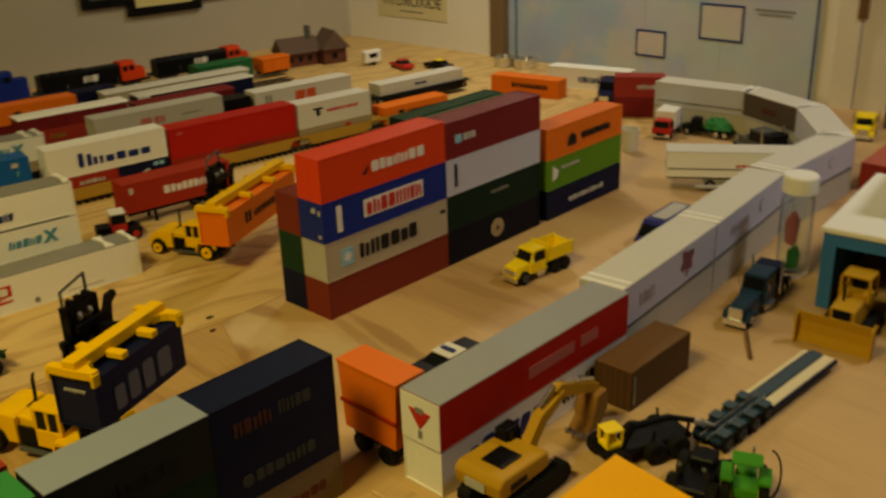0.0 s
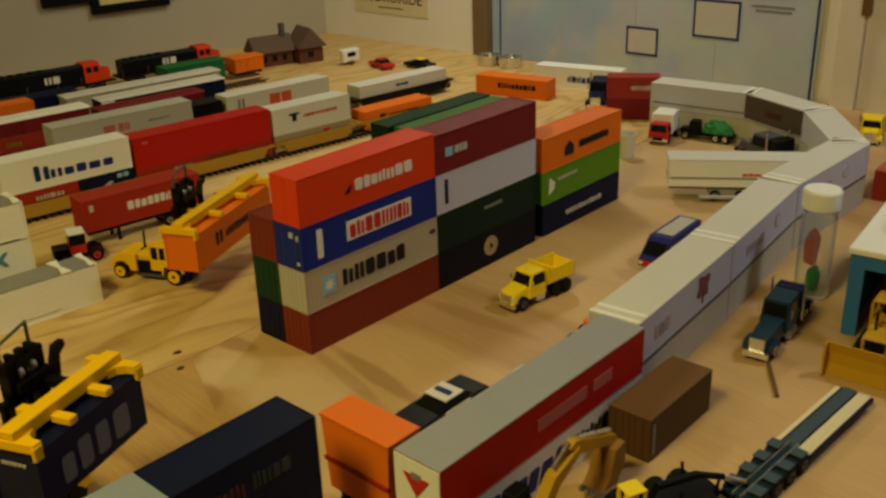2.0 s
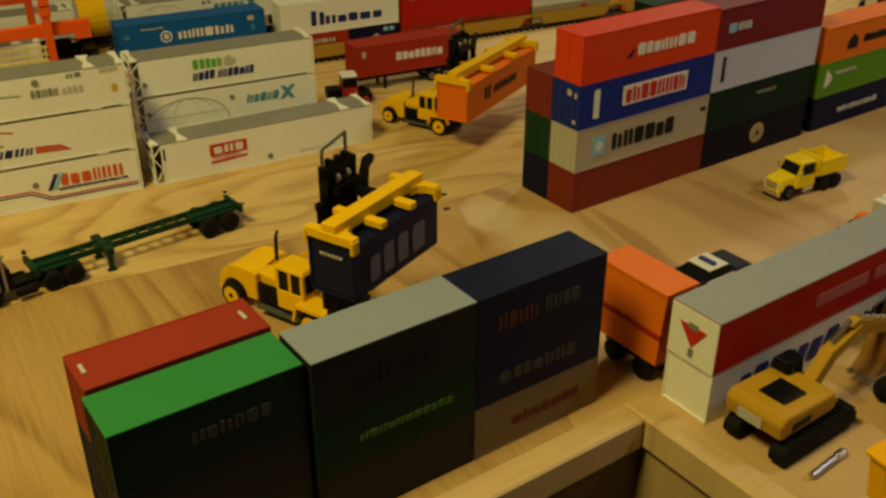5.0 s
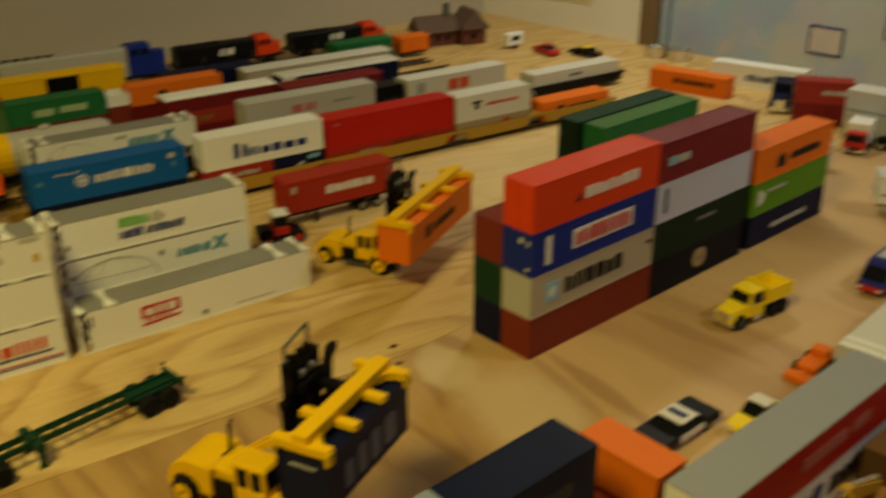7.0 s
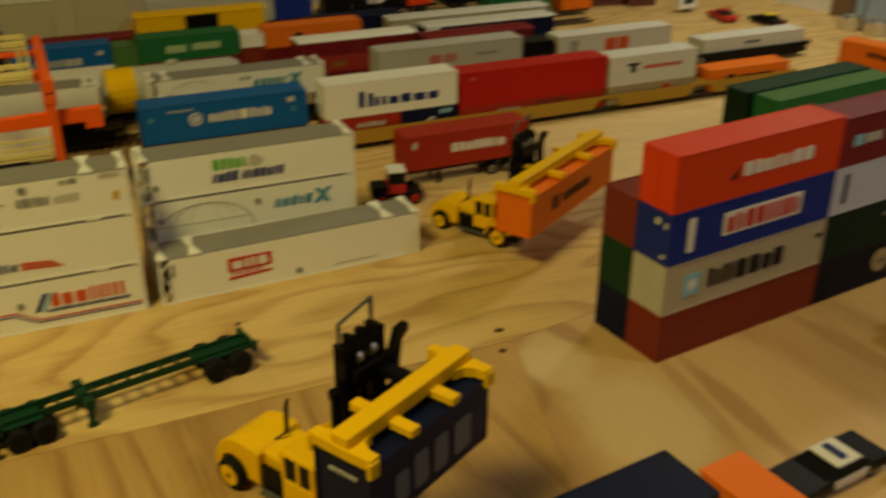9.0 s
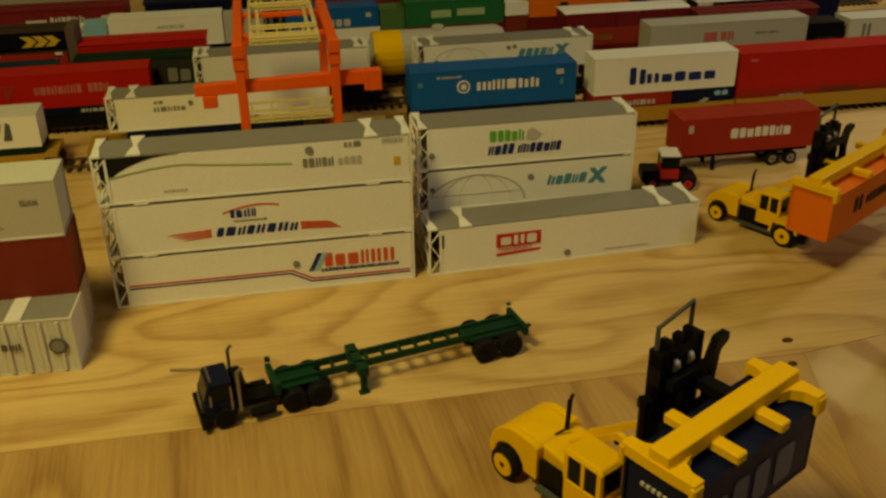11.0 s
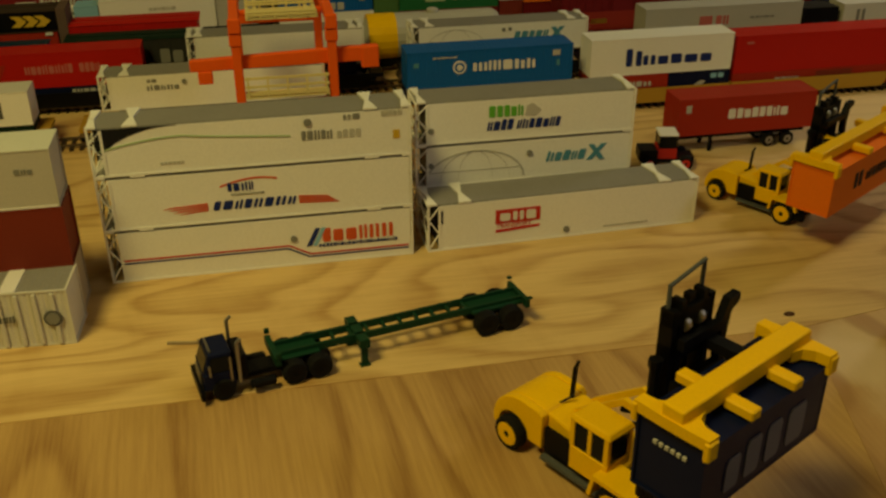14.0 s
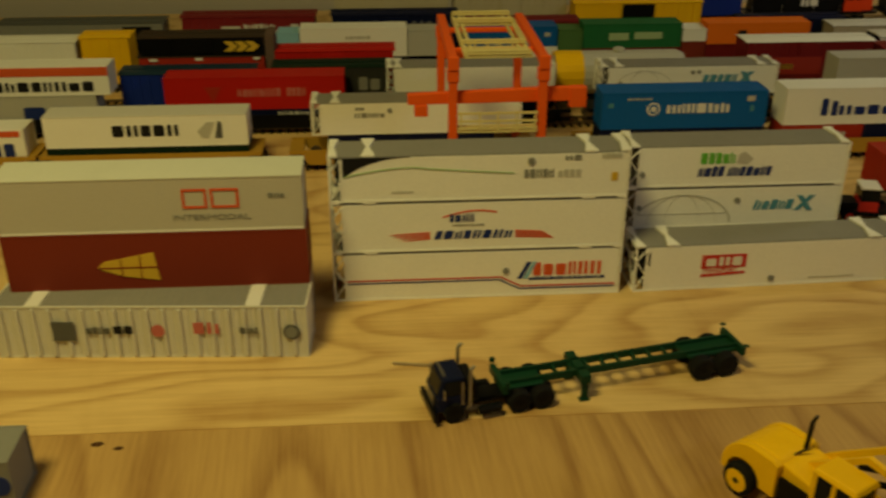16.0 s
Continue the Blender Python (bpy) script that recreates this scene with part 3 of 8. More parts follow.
c = container("dark navy container at the foot of the lower stack", 0.126, 0.0300, NAVY, pose(SX, Y3, 0), group=G)
bars(c, 0.035, 0.011, 0.060, 0.005, 9, INKPALE, seed=8)
c = container("leaf green container in the lower stack", 0.126, 0.0305, LIME, pose(SX, Y3, 0.0301), group=G)
plate(c, [(0.008, 0.008), (0.016, 0.012), (0.017, 0.018), (0.009, 0.024)], INKWHITE)
bars(c, 0.022, 0.018, 0.030, 0.003, 8, INKPALE, seed=9)
c = container("orange container with a dark crest on the lower stack", 0.126, 0.0310, ORANGE, pose(SX, Y3, 0.0607), group=G)
plate(c, [(0.032, 0.008), (0.046, 0.008), (0.0455, 0.016), (0.039, 0.021), (0.0325, 0.016)], INKBLACK)
bars(c, 0.054, 0.011, 0.050, 0.007, 10, INKBLACK, seed=10)
XB = SX - 0.029
c = container("dark navy container behind the tall stack", 0.1365, 0.0315, NAVY, pose(XB, SY, 0), group=G)
c = container("green ribbed container behind the tall stack", 0.1365, 0.0322, TRAILERGREEN, pose(XB, SY, 0.0316), group=G)
c = container("dull red ribbed container behind the tall stack", 0.1365, 0.0322, RUST, pose(XB, SY, 0.0639), group=G)
c = container("dark green container behind the tall stack", 0.129, 0.0315, DKGREEN, pose(XB, Y2, 0), group=G)
c = container("dark green ribbed container behind the tall stack", 0.129, 0.0322, GREEN, pose(XB, Y2, 0.0316), group=G)


# row along the aisle edge
G = "boxes along the aisle edge"
def aisle_box(label, y, z, L, H, material, x=-0.2910, roof=None, smooth=True):
    return container(label, L, H, material, pose(x, y, z), roof=roof, smooth=smooth, group=G)


# Aisle ink, grey, green and tan are darkened copies holding the side faces' shade.
AISLEINK = paint("shaded_aisle_ink", (0.052, 0.052, 0.052), 0.5)
AISLEGREY = paint("shaded_aisle_grey_plastic", (0.017, 0.018, 0.017), 0.5)
AISLEGREEN = paint("shaded_aisle_green_plastic", (0.004, 0.026, 0.011), 0.5)
AISLETAN = paint("shaded_aisle_tan_plastic", (0.21, 0.145, 0.075), 0.55)
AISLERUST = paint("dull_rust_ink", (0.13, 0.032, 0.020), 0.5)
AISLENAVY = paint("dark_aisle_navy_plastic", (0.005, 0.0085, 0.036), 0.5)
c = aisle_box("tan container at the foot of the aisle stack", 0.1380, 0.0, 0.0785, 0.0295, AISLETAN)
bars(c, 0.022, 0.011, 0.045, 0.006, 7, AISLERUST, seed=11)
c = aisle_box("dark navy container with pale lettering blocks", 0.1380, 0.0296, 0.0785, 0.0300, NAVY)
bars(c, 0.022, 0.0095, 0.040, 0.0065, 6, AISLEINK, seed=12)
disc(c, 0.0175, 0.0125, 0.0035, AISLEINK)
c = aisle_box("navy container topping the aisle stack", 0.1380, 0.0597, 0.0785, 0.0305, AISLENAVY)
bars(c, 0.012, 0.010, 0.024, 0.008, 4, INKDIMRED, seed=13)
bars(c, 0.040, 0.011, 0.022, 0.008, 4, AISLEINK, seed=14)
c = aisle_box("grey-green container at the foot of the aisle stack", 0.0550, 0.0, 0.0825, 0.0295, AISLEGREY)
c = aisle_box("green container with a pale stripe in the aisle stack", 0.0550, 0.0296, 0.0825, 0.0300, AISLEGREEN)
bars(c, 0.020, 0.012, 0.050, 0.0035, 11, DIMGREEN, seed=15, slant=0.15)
# Roof keeps a lit grey; the sides carry their shade in the colour.
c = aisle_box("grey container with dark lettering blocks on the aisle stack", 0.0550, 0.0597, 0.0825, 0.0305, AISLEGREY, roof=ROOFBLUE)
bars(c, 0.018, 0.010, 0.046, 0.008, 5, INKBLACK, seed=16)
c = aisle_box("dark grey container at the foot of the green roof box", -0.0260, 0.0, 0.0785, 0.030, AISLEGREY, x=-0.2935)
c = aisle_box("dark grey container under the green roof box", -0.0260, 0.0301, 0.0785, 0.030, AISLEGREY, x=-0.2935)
# Light from above is put into the greens: bright roof, blackish sides.
c = aisle_box("green container, sides coloured dark as in shade, roof bright as lit", -0.0260, 0.0602, 0.0785, 0.030, DKGREEN, x=-0.2935, roof=MINT)
bars(c, 0.030, 0.012, 0.034, 0.006, 6, AISLEINK, seed=17)
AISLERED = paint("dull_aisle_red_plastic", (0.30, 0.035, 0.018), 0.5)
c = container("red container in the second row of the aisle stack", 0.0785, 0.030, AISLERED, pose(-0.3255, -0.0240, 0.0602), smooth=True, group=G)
for y in (0.0030, 0.0715):
    boxpart("roof_mark", (-0.0180, -0.0110, y, y + 0.0016, 0.0299, 0.0305), INKPALE, c)
c = container("navy container under the red box", 0.0785, 0.030, NAVY, pose(-0.3255, -0.0240, 0.0301), group=G)
c = container("navy container at the foot of the red stack", 0.0785, 0.030, NAVY, pose(-0.3255, -0.0240, 0), group=G)

# ---------- white domestic containers ----------
def reefer(label, u, v, z, L, H, group, m=None, W=0.030, roofmat=None):
    """White high container: grey roof, white bow-tie pads at the lift points, open truss end frame."""
    ob = thing("domestic_container", m or yard(u, v, z), label, "shipping container", group)
    e = 0.0012
    bm = bmesh.new()
    box(bm, -W + 0.0006, -0.0006, 0.0085, L - 0.0016, 0.0012, H - 0.0022)
    part("body", bm, WHITE, ob)
    for x in (-W + 0.0006, -0.0006):
        bm = bmesh.new()
        box(bm, x - 0.0006, x + 0.0006, 0.0070, 0.0086, 0.0011, H - 0.0024)
        rod(bm, (x, 0.0008, 0.0012), (x, 0.0075, H * 0.36), 0.0005, 5)
        rod(bm, (x, 0.0075, H * 0.36), (x, 0.0008, H * 0.66), 0.0005, 5)
        rod(bm, (x, 0.0008, H * 0.66), (x, 0.0075, H - 0.003), 0.0005, 5)
        part("side_truss", bm, WHITE, ob)
    bm = bmesh.new()
    box(bm, -W + 0.0012, -0.0012, 0.0016, L - 0.0016, H - 0.0022, H - 0.0012)
    part("roof", bm, roofmat or GREYROOF, ob, "grey roof sheet")
    bm = bmesh.new()
    for y in (0, L - e):
        box(bm, -W, -W + e, y, y + e, 0, H - 0.0012)
        box(bm, -e, 0, y, y + e, 0, H - 0.0012)
        box(bm, -W + e, -e, y, y + e, 0, e)
        box(bm, -W + e, -e, y, y + e, H - 0.0024, H - 0.0012)
    for x in (-W, -e):
        box(bm, x, x + e, e, L - e, 0, 0.0011)
    for a, b in (((-W + e, 0.001), (-W / 2, H / 2)), ((-e, 0.001), (-W / 2, H / 2)), ((-W + e, H - 0.003), (-W / 2, H / 2)), ((-e, H - 0.003), (-W / 2, H / 2))):
        rod(bm, (a[0], 0.0008, a[1]), (b[0], 0.0008, b[1]), 0.0006, 5)
    for zz in (0.33, 0.66):
        box(bm, -W + e, -e, 0.0003, 0.0011, H * zz - 0.0005, H * zz + 0.0005)
    part("end_frame", bm, WHITE, ob)
    # Black sheet before the white body stands for shade inside the truss.
    boxpart("end_wall", (-W + 0.0014, -0.0014, 0.0078, 0.0084, 0.0014, H - 0.0026), BLACK, ob, "black sheet standing for the shade behind the end truss")
    k = (L - min(L, L40 * 0.98)) / 2
    for y in (k, L - k, 0.003, L - 0.003) if k > 0.008 else (0.004, L - 0.004):
        bm = bmesh.new()
        w = 0.0042 if 0.006 < y < L - 0.006 else 0.003
        x0, x1 = -W, 0.0
        pts = [(x0, y - w), (x0 + 0.005, y - w * 0.75), (-W / 2, y - w * 0.25), (x1 - 0.005, y - w * 0.75), (x1, y - w), (x1, y + w), (x1 - 0.005, y + w * 0.75), (-W / 2, y + w * 0.25), (x0 + 0.005, y + w * 0.75), (x0, y + w)]
        pts = [(px, min(max(py, 0.0), L)) for px, py in pts]
        slab(bm, pts, 2, H - 0.0012, H)
        part("lift_pad", bm, WHITE, ob)
    return ob


H3, H1 = 0.0347, 0.0310
VA = -0.008
G = "white domestic containers in the yard"
c = reefer("white container with a two-tone line stripe at the stack's foot", 0, VA, 0, 0.186, H3, G)
plate(c, [(0.006, 0.0145), (0.108, 0.0145), (0.121, 0.0075), (0.183, 0.0075), (0.183, 0.0066), (0.1206, 0.0066), (0.1076, 0.0136), (0.006, 0.0136)], INKRED, -0.0005, "stripe", 0.0002)
plate(c, [(0.006, 0.0125), (0.1072, 0.0125), (0.120, 0.0056), (0.183, 0.0056), (0.183, 0.0048), (0.1196, 0.0048), (0.1067, 0.0117), (0.006, 0.0117)], INKBLUE, -0.0005, "stripe", 0.0002)
plate(c, [(0.1185, 0.0125), (0.1215, 0.0125), (0.1275, 0.0245), (0.1245, 0.0245)], INKBLUE, -0.0005)
plate(c, [(0.1225, 0.0125), (0.1250, 0.0125), (0.1310, 0.0245), (0.1285, 0.0245)], INKSKY, -0.0005)
bars(c, 0.128, 0.0145, 0.046, 0.0095, 6, INKORANGE, -0.0005, seed=20, gap=0.12)
bars(c, 0.126, 0.0112, 0.050, 0.0022, 22, INKBLUE, -0.0005, seed=21, name="small_lettering")
disc(c, 0.111, 0.0185, 0.0022, INKGREY, -0.0005, "vent_cap", 0.0008)
c = reefer("white container with red speed lines and dark lettering blocks", 0, VA, H3, 0.186, H3, G)
for i in range(4):
    z = 0.0068 + i * 0.0014
    plate(c, [(0.036 + 0.003 * (3 - i), z), (0.062, z + 0.0012), (0.062, z + 0.0021), (0.040 + 0.003 * (3 - i), z + 0.0009)], INKORANGE, -0.0005, "speed_line", 0.0002)
    plate(c, [(0.116, z + 0.0012), (0.141 - 0.002 * i, z), (0.139 - 0.002 * i, z + 0.0009), (0.116, z + 0.0021)], INKORANGE, -0.0005, "speed_line", 0.0002)
bars(c, 0.064, 0.0078, 0.050, 0.0058, 8, INKBLUE, -0.0005, seed=22, slant=0.25, gap=0.14)
bars(c, 0.074, 0.0195, 0.016, 0.0055, 4, INKBLUE, -0.0005, seed=23, gap=0.14)
arc = [(0.070 + 0.034 * i / 10, 0.0235 + 0.0042 * math.sin(math.pi * i / 13)) for i in range(11)]
plate(c, arc + [(y, z - 0.0011) for y, z in arc[::-1]], INKORANGE, -0.0005, "arc", 0.0002)
bars(c, 0.076, 0.0165, 0.020, 0.0014, 9, INKGREY, -0.0005, seed=24, name="small_lettering")
c = reefer("white container with dark corner and green swoosh, topping the stack", 0, VA, 2 * H3, 0.186, H1, G)
swoop = [(0.004, 0.029), (0.004, 0.010)] + [(0.004 + 0.046 * (i / 8), 0.010 + 0.019 * math.sin(math.pi / 2 * (i / 8) ** 0.7)) for i in range(1, 9)]
plate(c, swoop, INKBLACK, -0.0005, "dark_corner", 0.0002)
line = [(0.006 + 0.108 * i / 14, 0.0165 + 0.0062 * math.sin(math.pi * min(1, i / 6) * 0.5) - 0.0052 * max(0, (i - 6) / 8) ** 0.8) for i in range(15)]
plate(c, line + [(y, z - 0.0009) for y, z in line[::-1]], INKPALEGREEN, -0.0005, "swoosh", 0.00035)
disc(c, 0.1245, 0.0245, 0.0024, INKGREY, -0.0005, "vent_cap", 0.0008)
bars(c, 0.120, 0.0135, 0.019, 0.0058, 5, INKGREY, -0.0005, seed=25)
bars(c, 0.141, 0.0135, 0.015, 0.0052, 4, INKPALE, -0.0005, seed=26)
bars(c, 0.145, 0.0245, 0.011, 0.0036, 2, INKGREY, -0.0005, seed=27)
bars(c, 0.168, 0.0250, 0.013, 0.0040, 5, INKPALE, -0.0005, seed=28, name="small_lettering")
plate(c, [(0.175, 0.0105), (0.179, 0.0105), (0.179, 0.016), (0.175, 0.016)], INKYEL, -0.0005)
bars(c, 0.038, 0.0052, 0.014, 0.0016, 6, INKPALE, -0.0005, seed=29, name="small_lettering")

c = reefer("white container with a red square emblem, alone before the stack", 0, 0, 0, 0.186, 0.0336, G, m=yard(0.1955, -0.008, 0, 1.9))
plate(c, [(0.045, 0.0150), (0.0752, 0.0150), (0.0752, 0.0245), (0.045, 0.0245)], INKRED, -0.0005)
bars(c, 0.047, 0.0165, 0.026, 0.0064, 3, INKWHITE, -0.0002, seed=30)
plate(c, [(0.0452, 0.0085), (0.075, 0.0102), (0.075, 0.0118), (0.0452, 0.0105)], INKRED, -0.0005)
letters(c, "TRANSPORT", 0.0042, 0.0458, 0.0117, INKRED, -0.0005)
disc(c, 0.094, 0.0055, 0.0022, INKGREY, -0.0005, "vent_cap", 0.0008)
bars(c, 0.120, 0.0040, 0.032, 0.0012, 12, INKPALE, -0.0005, seed=32, name="small_lettering")
plate(c, [(0.006, 0.019), (0.010, 0.019), (0.010, 0.028), (0.006, 0.028)], INKBLACK, -0.0005, "number_plate")
HB = 0.0298
c = reefer("white container hidden under the second stack", 0.1945, 0.0265, 0, 0.149, HB, G)
c = reefer("white container with a pale globe and teal lettering blocks", 0.1945, 0.0265, HB, 0.149, HB, G)
globe = [(0.040 + 0.034 * math.cos(math.pi * i / 16), 0.003 + 0.021 * math.sin(math.pi * i / 16)) for i in range(17)]
plate(c, globe + [(0.040 + (y - 0.040) * 0.96, 0.003 + (z - 0.003) * 0.95) for y, z in globe[::-1]], INKPALE, -0.0005, "globe_outline", 0.0002)
for s in (0.35, 0.7):
    rib = [(0.040 + 0.034 * s * math.cos(math.pi * i / 12), 0.003 + 0.021 * math.sin(math.pi * i / 12)) for i in range(13)]
    plate(c, rib + [(y, z - 0.0006) for y, z in rib[::-1]], INKPALE, -0.0005, "globe_line", 0.0002)
plate(c, [(0.010, 0.0095), (0.070, 0.0095), (0.070, 0.0101), (0.010, 0.0101)], INKPALE, -0.0005, "globe_line", 0.0002)
bars(c, 0.088, 0.0115, 0.028, 0.0072, 5, INKTEAL, -0.0005, seed=33, slant=0.2)
plate(c, [(0.117, 0.0105), (0.121, 0.0105), (0.131, 0.0215), (0.127, 0.0215)], INKTEAL, -0.0005)
plate(c, [(0.118, 0.0215), (0.122, 0.0215), (0.130, 0.0105), (0.126, 0.0105)], INKTEAL, -0.0002)
disc(c, 0.077, 0.0190, 0.0020, INKGREY, -0.0005, "vent_cap", 0.0008)
disc(c, 0.010, 0.0150, 0.0018, INKGREY, -0.0005, "vent_cap", 0.0008)
c = reefer("white container with green and blue lettering blocks on top", 0.1945, 0.0265, 2 * HB, 0.149, HB, G)
bars(c, 0.048, 0.0158, 0.024, 0.0078, 5, INKGREEN, -0.0005, seed=34)
plate(c, [(0.073, 0.0160), (0.080, 0.0150), (0.084, 0.0190), (0.078, 0.0240), (0.074, 0.0225)], INKPALE, -0.0005)
bars(c, 0.047, 0.0068, 0.018, 0.0072, 4, INKBLUE, -0.0005, seed=35, slant=0.15)
bars(c, 0.067, 0.0068, 0.030, 0.0066, 7, INKBLUE, -0.0005, seed=36, slant=0.15)
disc(c, 0.010, 0.0095, 0.0020, INKGREY, -0.0005, "vent_cap", 0.0008)

# the corner stack next to the truck lane
G = "boxes of the corner stack"
def cbox(label, u0, u1, v, z, H, material, **kw):
    return container(label, u1 - u0, H, material, yard(u0, v, z, kw.pop("turn", 0.0)), group=G, **kw)


c = cbox("dull white ribbed container with small dark emblems and a grey roof", -0.1935, -0.0125, -0.0615, 0, 0.0340, CREAM, roof=GREYROOF, W=0.030, turn=-3.5)
for y in (0.020, 0.146):
    boxpart("roof_pad", (-0.0300, -0.0008, y, y + 0.0085, 0.0335, 0.0344), INKWHITE, c)
plate(c, [(0.0340, 0.0120), (0.0472, 0.0120), (0.0472, 0.0245), (0.0340, 0.0245)], INKDIM, 0.0010, "square_emblem")
for y, w, h, n, mt in ((0.0535, 0.0140, 0.0045, 4, INKDIM), (0.0685, 0.0125, 0.0052, 2, INKBLACK), (0.1145, 0.0165, 0.0075, 2, INKROSE), (0.1415, 0.0110, 0.0042, 3, INKDIM)):
    bars(c, y, 0.0165, w, h, n, mt, 0.0010, seed=int(y * 1000), name="small_emblem")
disc(c, 0.095, 0.0185, 0.0040, INKROSE, 0.0010)
disc(c, 0.1718, 0.0175, 0.0050, INKDIM, 0.0010)
disc(c, 0.1718, 0.0175, 0.0036, INKGREY, 0.0014)
for k in range(19):
    boxpart("side_rib", (-0.0002, 0.0011, 0.0045 + k * 0.0093, 0.0068 + k * 0.0093, 0.0012, 0.0325), CREAM, c, bevel=0.0004)
c = cbox("container under the dark red box of the corner stack", -0.186, -0.0122, -0.0450, 0, 0.0340, BEIGE, W=0.030, smooth=True)
c = cbox("dark red smooth container with a yellow panel emblem", -0.186, -0.0122, -0.0450, 0.0341, 0.0358, RUST, W=0.030, smooth=True)
plate(c, [(0.0515, 0.0140), (0.0665, 0.0085), (0.0870, 0.0055), (0.0850, 0.0235), (0.0560, 0.0180)], INKYEL)
for y in (0.0655, 0.0765):
    plate(c, [(y, 0.0070), (y + 0.0006, 0.0070), (y + 0.0006, 0.0220), (y, 0.0220)], RUST, 0.0003, "emblem_line")
plate(c, [(0.0520, 0.0138), (0.0868, 0.0138), (0.0868, 0.0145), (0.0520, 0.0145)], RUST, 0.0003, "emblem_line")
c = cbox("pale grey container with red lettering blocks, topping the corner stack", -0.186, -0.0130, -0.0445, 0.0700, 0.0335, WARMGREY, roof=CORNERROOF, W=0.030, smooth=True)
for y0, y1 in ((0.105, 0.119), (0.121, 0.137)):
    for q in ((y0, y1, 0.0250, 0.0264), (y0, y1, 0.0145, 0.0159), (y0, y0 + 0.0015, 0.0159, 0.0250), (y1 - 0.0015, y1, 0.0159, 0.0250)):
        plate(c, [(q[0], q[2]), (q[1], q[2]), (q[1], q[3]), (q[0], q[3])], INKORANGE, name="emblem_line")
plate(c, [(0.001, 0.0002), (0.172, 0.0002), (0.172, 0.0013), (0.001, 0.0013)], INKWHITE, name="bottom_rail")
letters(c, "INTERMODAL", 0.0050, 0.0985, 0.0072, INKGREY, wide=1.42)
bars(c, 0.153, 0.0200, 0.010, 0.0030, 3, INKGREY, seed=40, name="small_lettering")
c = cbox("grey container end at the aisle side of the lane", -0.215, -0.1400, -0.1960, 0, 0.0285, INKGREY, smooth=True)
disc(c, 0.0690, 0.015, 0.0055, INKBLUE)


# ---------- rails and rail cars ----------
def wheel(parent, x, y, z, r, w, hub=None, axis=0, name="wheel", tyre=None):
    """A tyre with a rim set into it."""
    bm = bmesh.new()
    h = w / 2
    q = 0.70 if hub is YELLOW else 0.56
    lathe(bm, [(r * 0.55, -h), (r * 0.9, -h), (r, -h * 0.65), (r, h * 0.65), (r * 0.9, h), (r * 0.55, h)], 16, axis, (x, y, z))
    ob = part(name, bm, tyre or RUBBER, parent)
    if hub:
        bm = bmesh.new()
        lathe(bm, [(r * q * 1.03, -h * 0.8), (r * q, -h * 1.04), (r * 0.2, -h * 1.1), (r * 0.2, h * 1.1), (r * q, h * 1.04), (r * q * 1.03, h * 0.8)], 12, axis, (x, y, z))
        part("rim", bm, hub, ob)
    return ob


def track(v, u0, u1):
    ob = thing("railway_track", yard(u0, v), "model railway track with brown sleepers on plywood", "railway track", "yard tracks", "structure")
    L = u1 - u0
    for s in (-0.0083, 0.0083):
        boxpart("rail", (-0.013 + s - 0.0005, -0.013 + s + 0.0005, 0, L, 0.0018, 0.0040), RAILSTEEL, ob)
    bm = bmesh.new()
    n = int(L / 0.008)
    for i in range(n):
        box(bm, -0.013 - 0.0145, -0.013 + 0.0145, i * 0.008, i * 0.008 + 0.003, 0, 0.0018)
    tagged(part("sleepers", bm, TIE, ob), kind="stuff")
    return ob


TRACKS = (0.224, 0.320, 0.402, 0.462, 0.522, 0.580, 0.705)
for tv in TRACKS:
    track(tv, -0.60 if tv < 0.7 else 0.1, 0.90 if tv > 0.25 else 0.95)


def bogie(parent, y, x=-0.014):
    bm = bmesh.new()
    box(bm, x - 0.011, x + 0.011, y - 0.010, y + 0.010, 0.0060, 0.0085)
    for s in (-0.0105, 0.0095):
        box(bm, x + s, x + s + 0.001, y - 0.013, y + 0.013, 0.0060, 0.0095)
    b = part("bogie", bm, BLACK, parent)
    for dy in (-0.009, 0.009):
        for s in (-0.0085, 0.0085):
            bm = bmesh.new()
            lathe(bm, [(0.0052, -0.0012), (0.0052, 0.0012)], 12, 0, (x + s, y + dy, 0.0092))
            part("rail_wheel", bm, RAILSTEEL, b)


def well_car(u0, u1, v, material=None):
    """Low well wagon: side sills, end decks, bogies."""
    ob = thing("well_wagon", yard(u0, v), "ochre yellow well wagon carrying containers" if material is None else "dark well wagon carrying containers", "rail wagon", "wagons in the yard")
    L, mt = u1 - u0, material or WELLYEL
    for x in (-0.0308, 0.0016):
        bm = bmesh.new()
        slab(bm, [(0.0, 0.016), (0.010, 0.016), (0.016, 0.0065), (L - 0.016, 0.0065), (L - 0.010, 0.016), (L, 0.016), (L, 0.0195), (0, 0.0195)], 0, x, x + 0.0012)
        part("side_sill", bm, mt, ob)
    boxpart("well_floor", (-0.0296, 0.0016, 0.015, L - 0.015, 0.0066, 0.0078), mt, ob)
    for a, b in ((0, 0.012), (L - 0.012, L)):
        boxpart("end_deck", (-0.0296, 0.0016, a, b, 0.0160, 0.0188), mt, ob)
    for y in (0.012, L - 0.012):
        bogie(ob, y)
    return ob


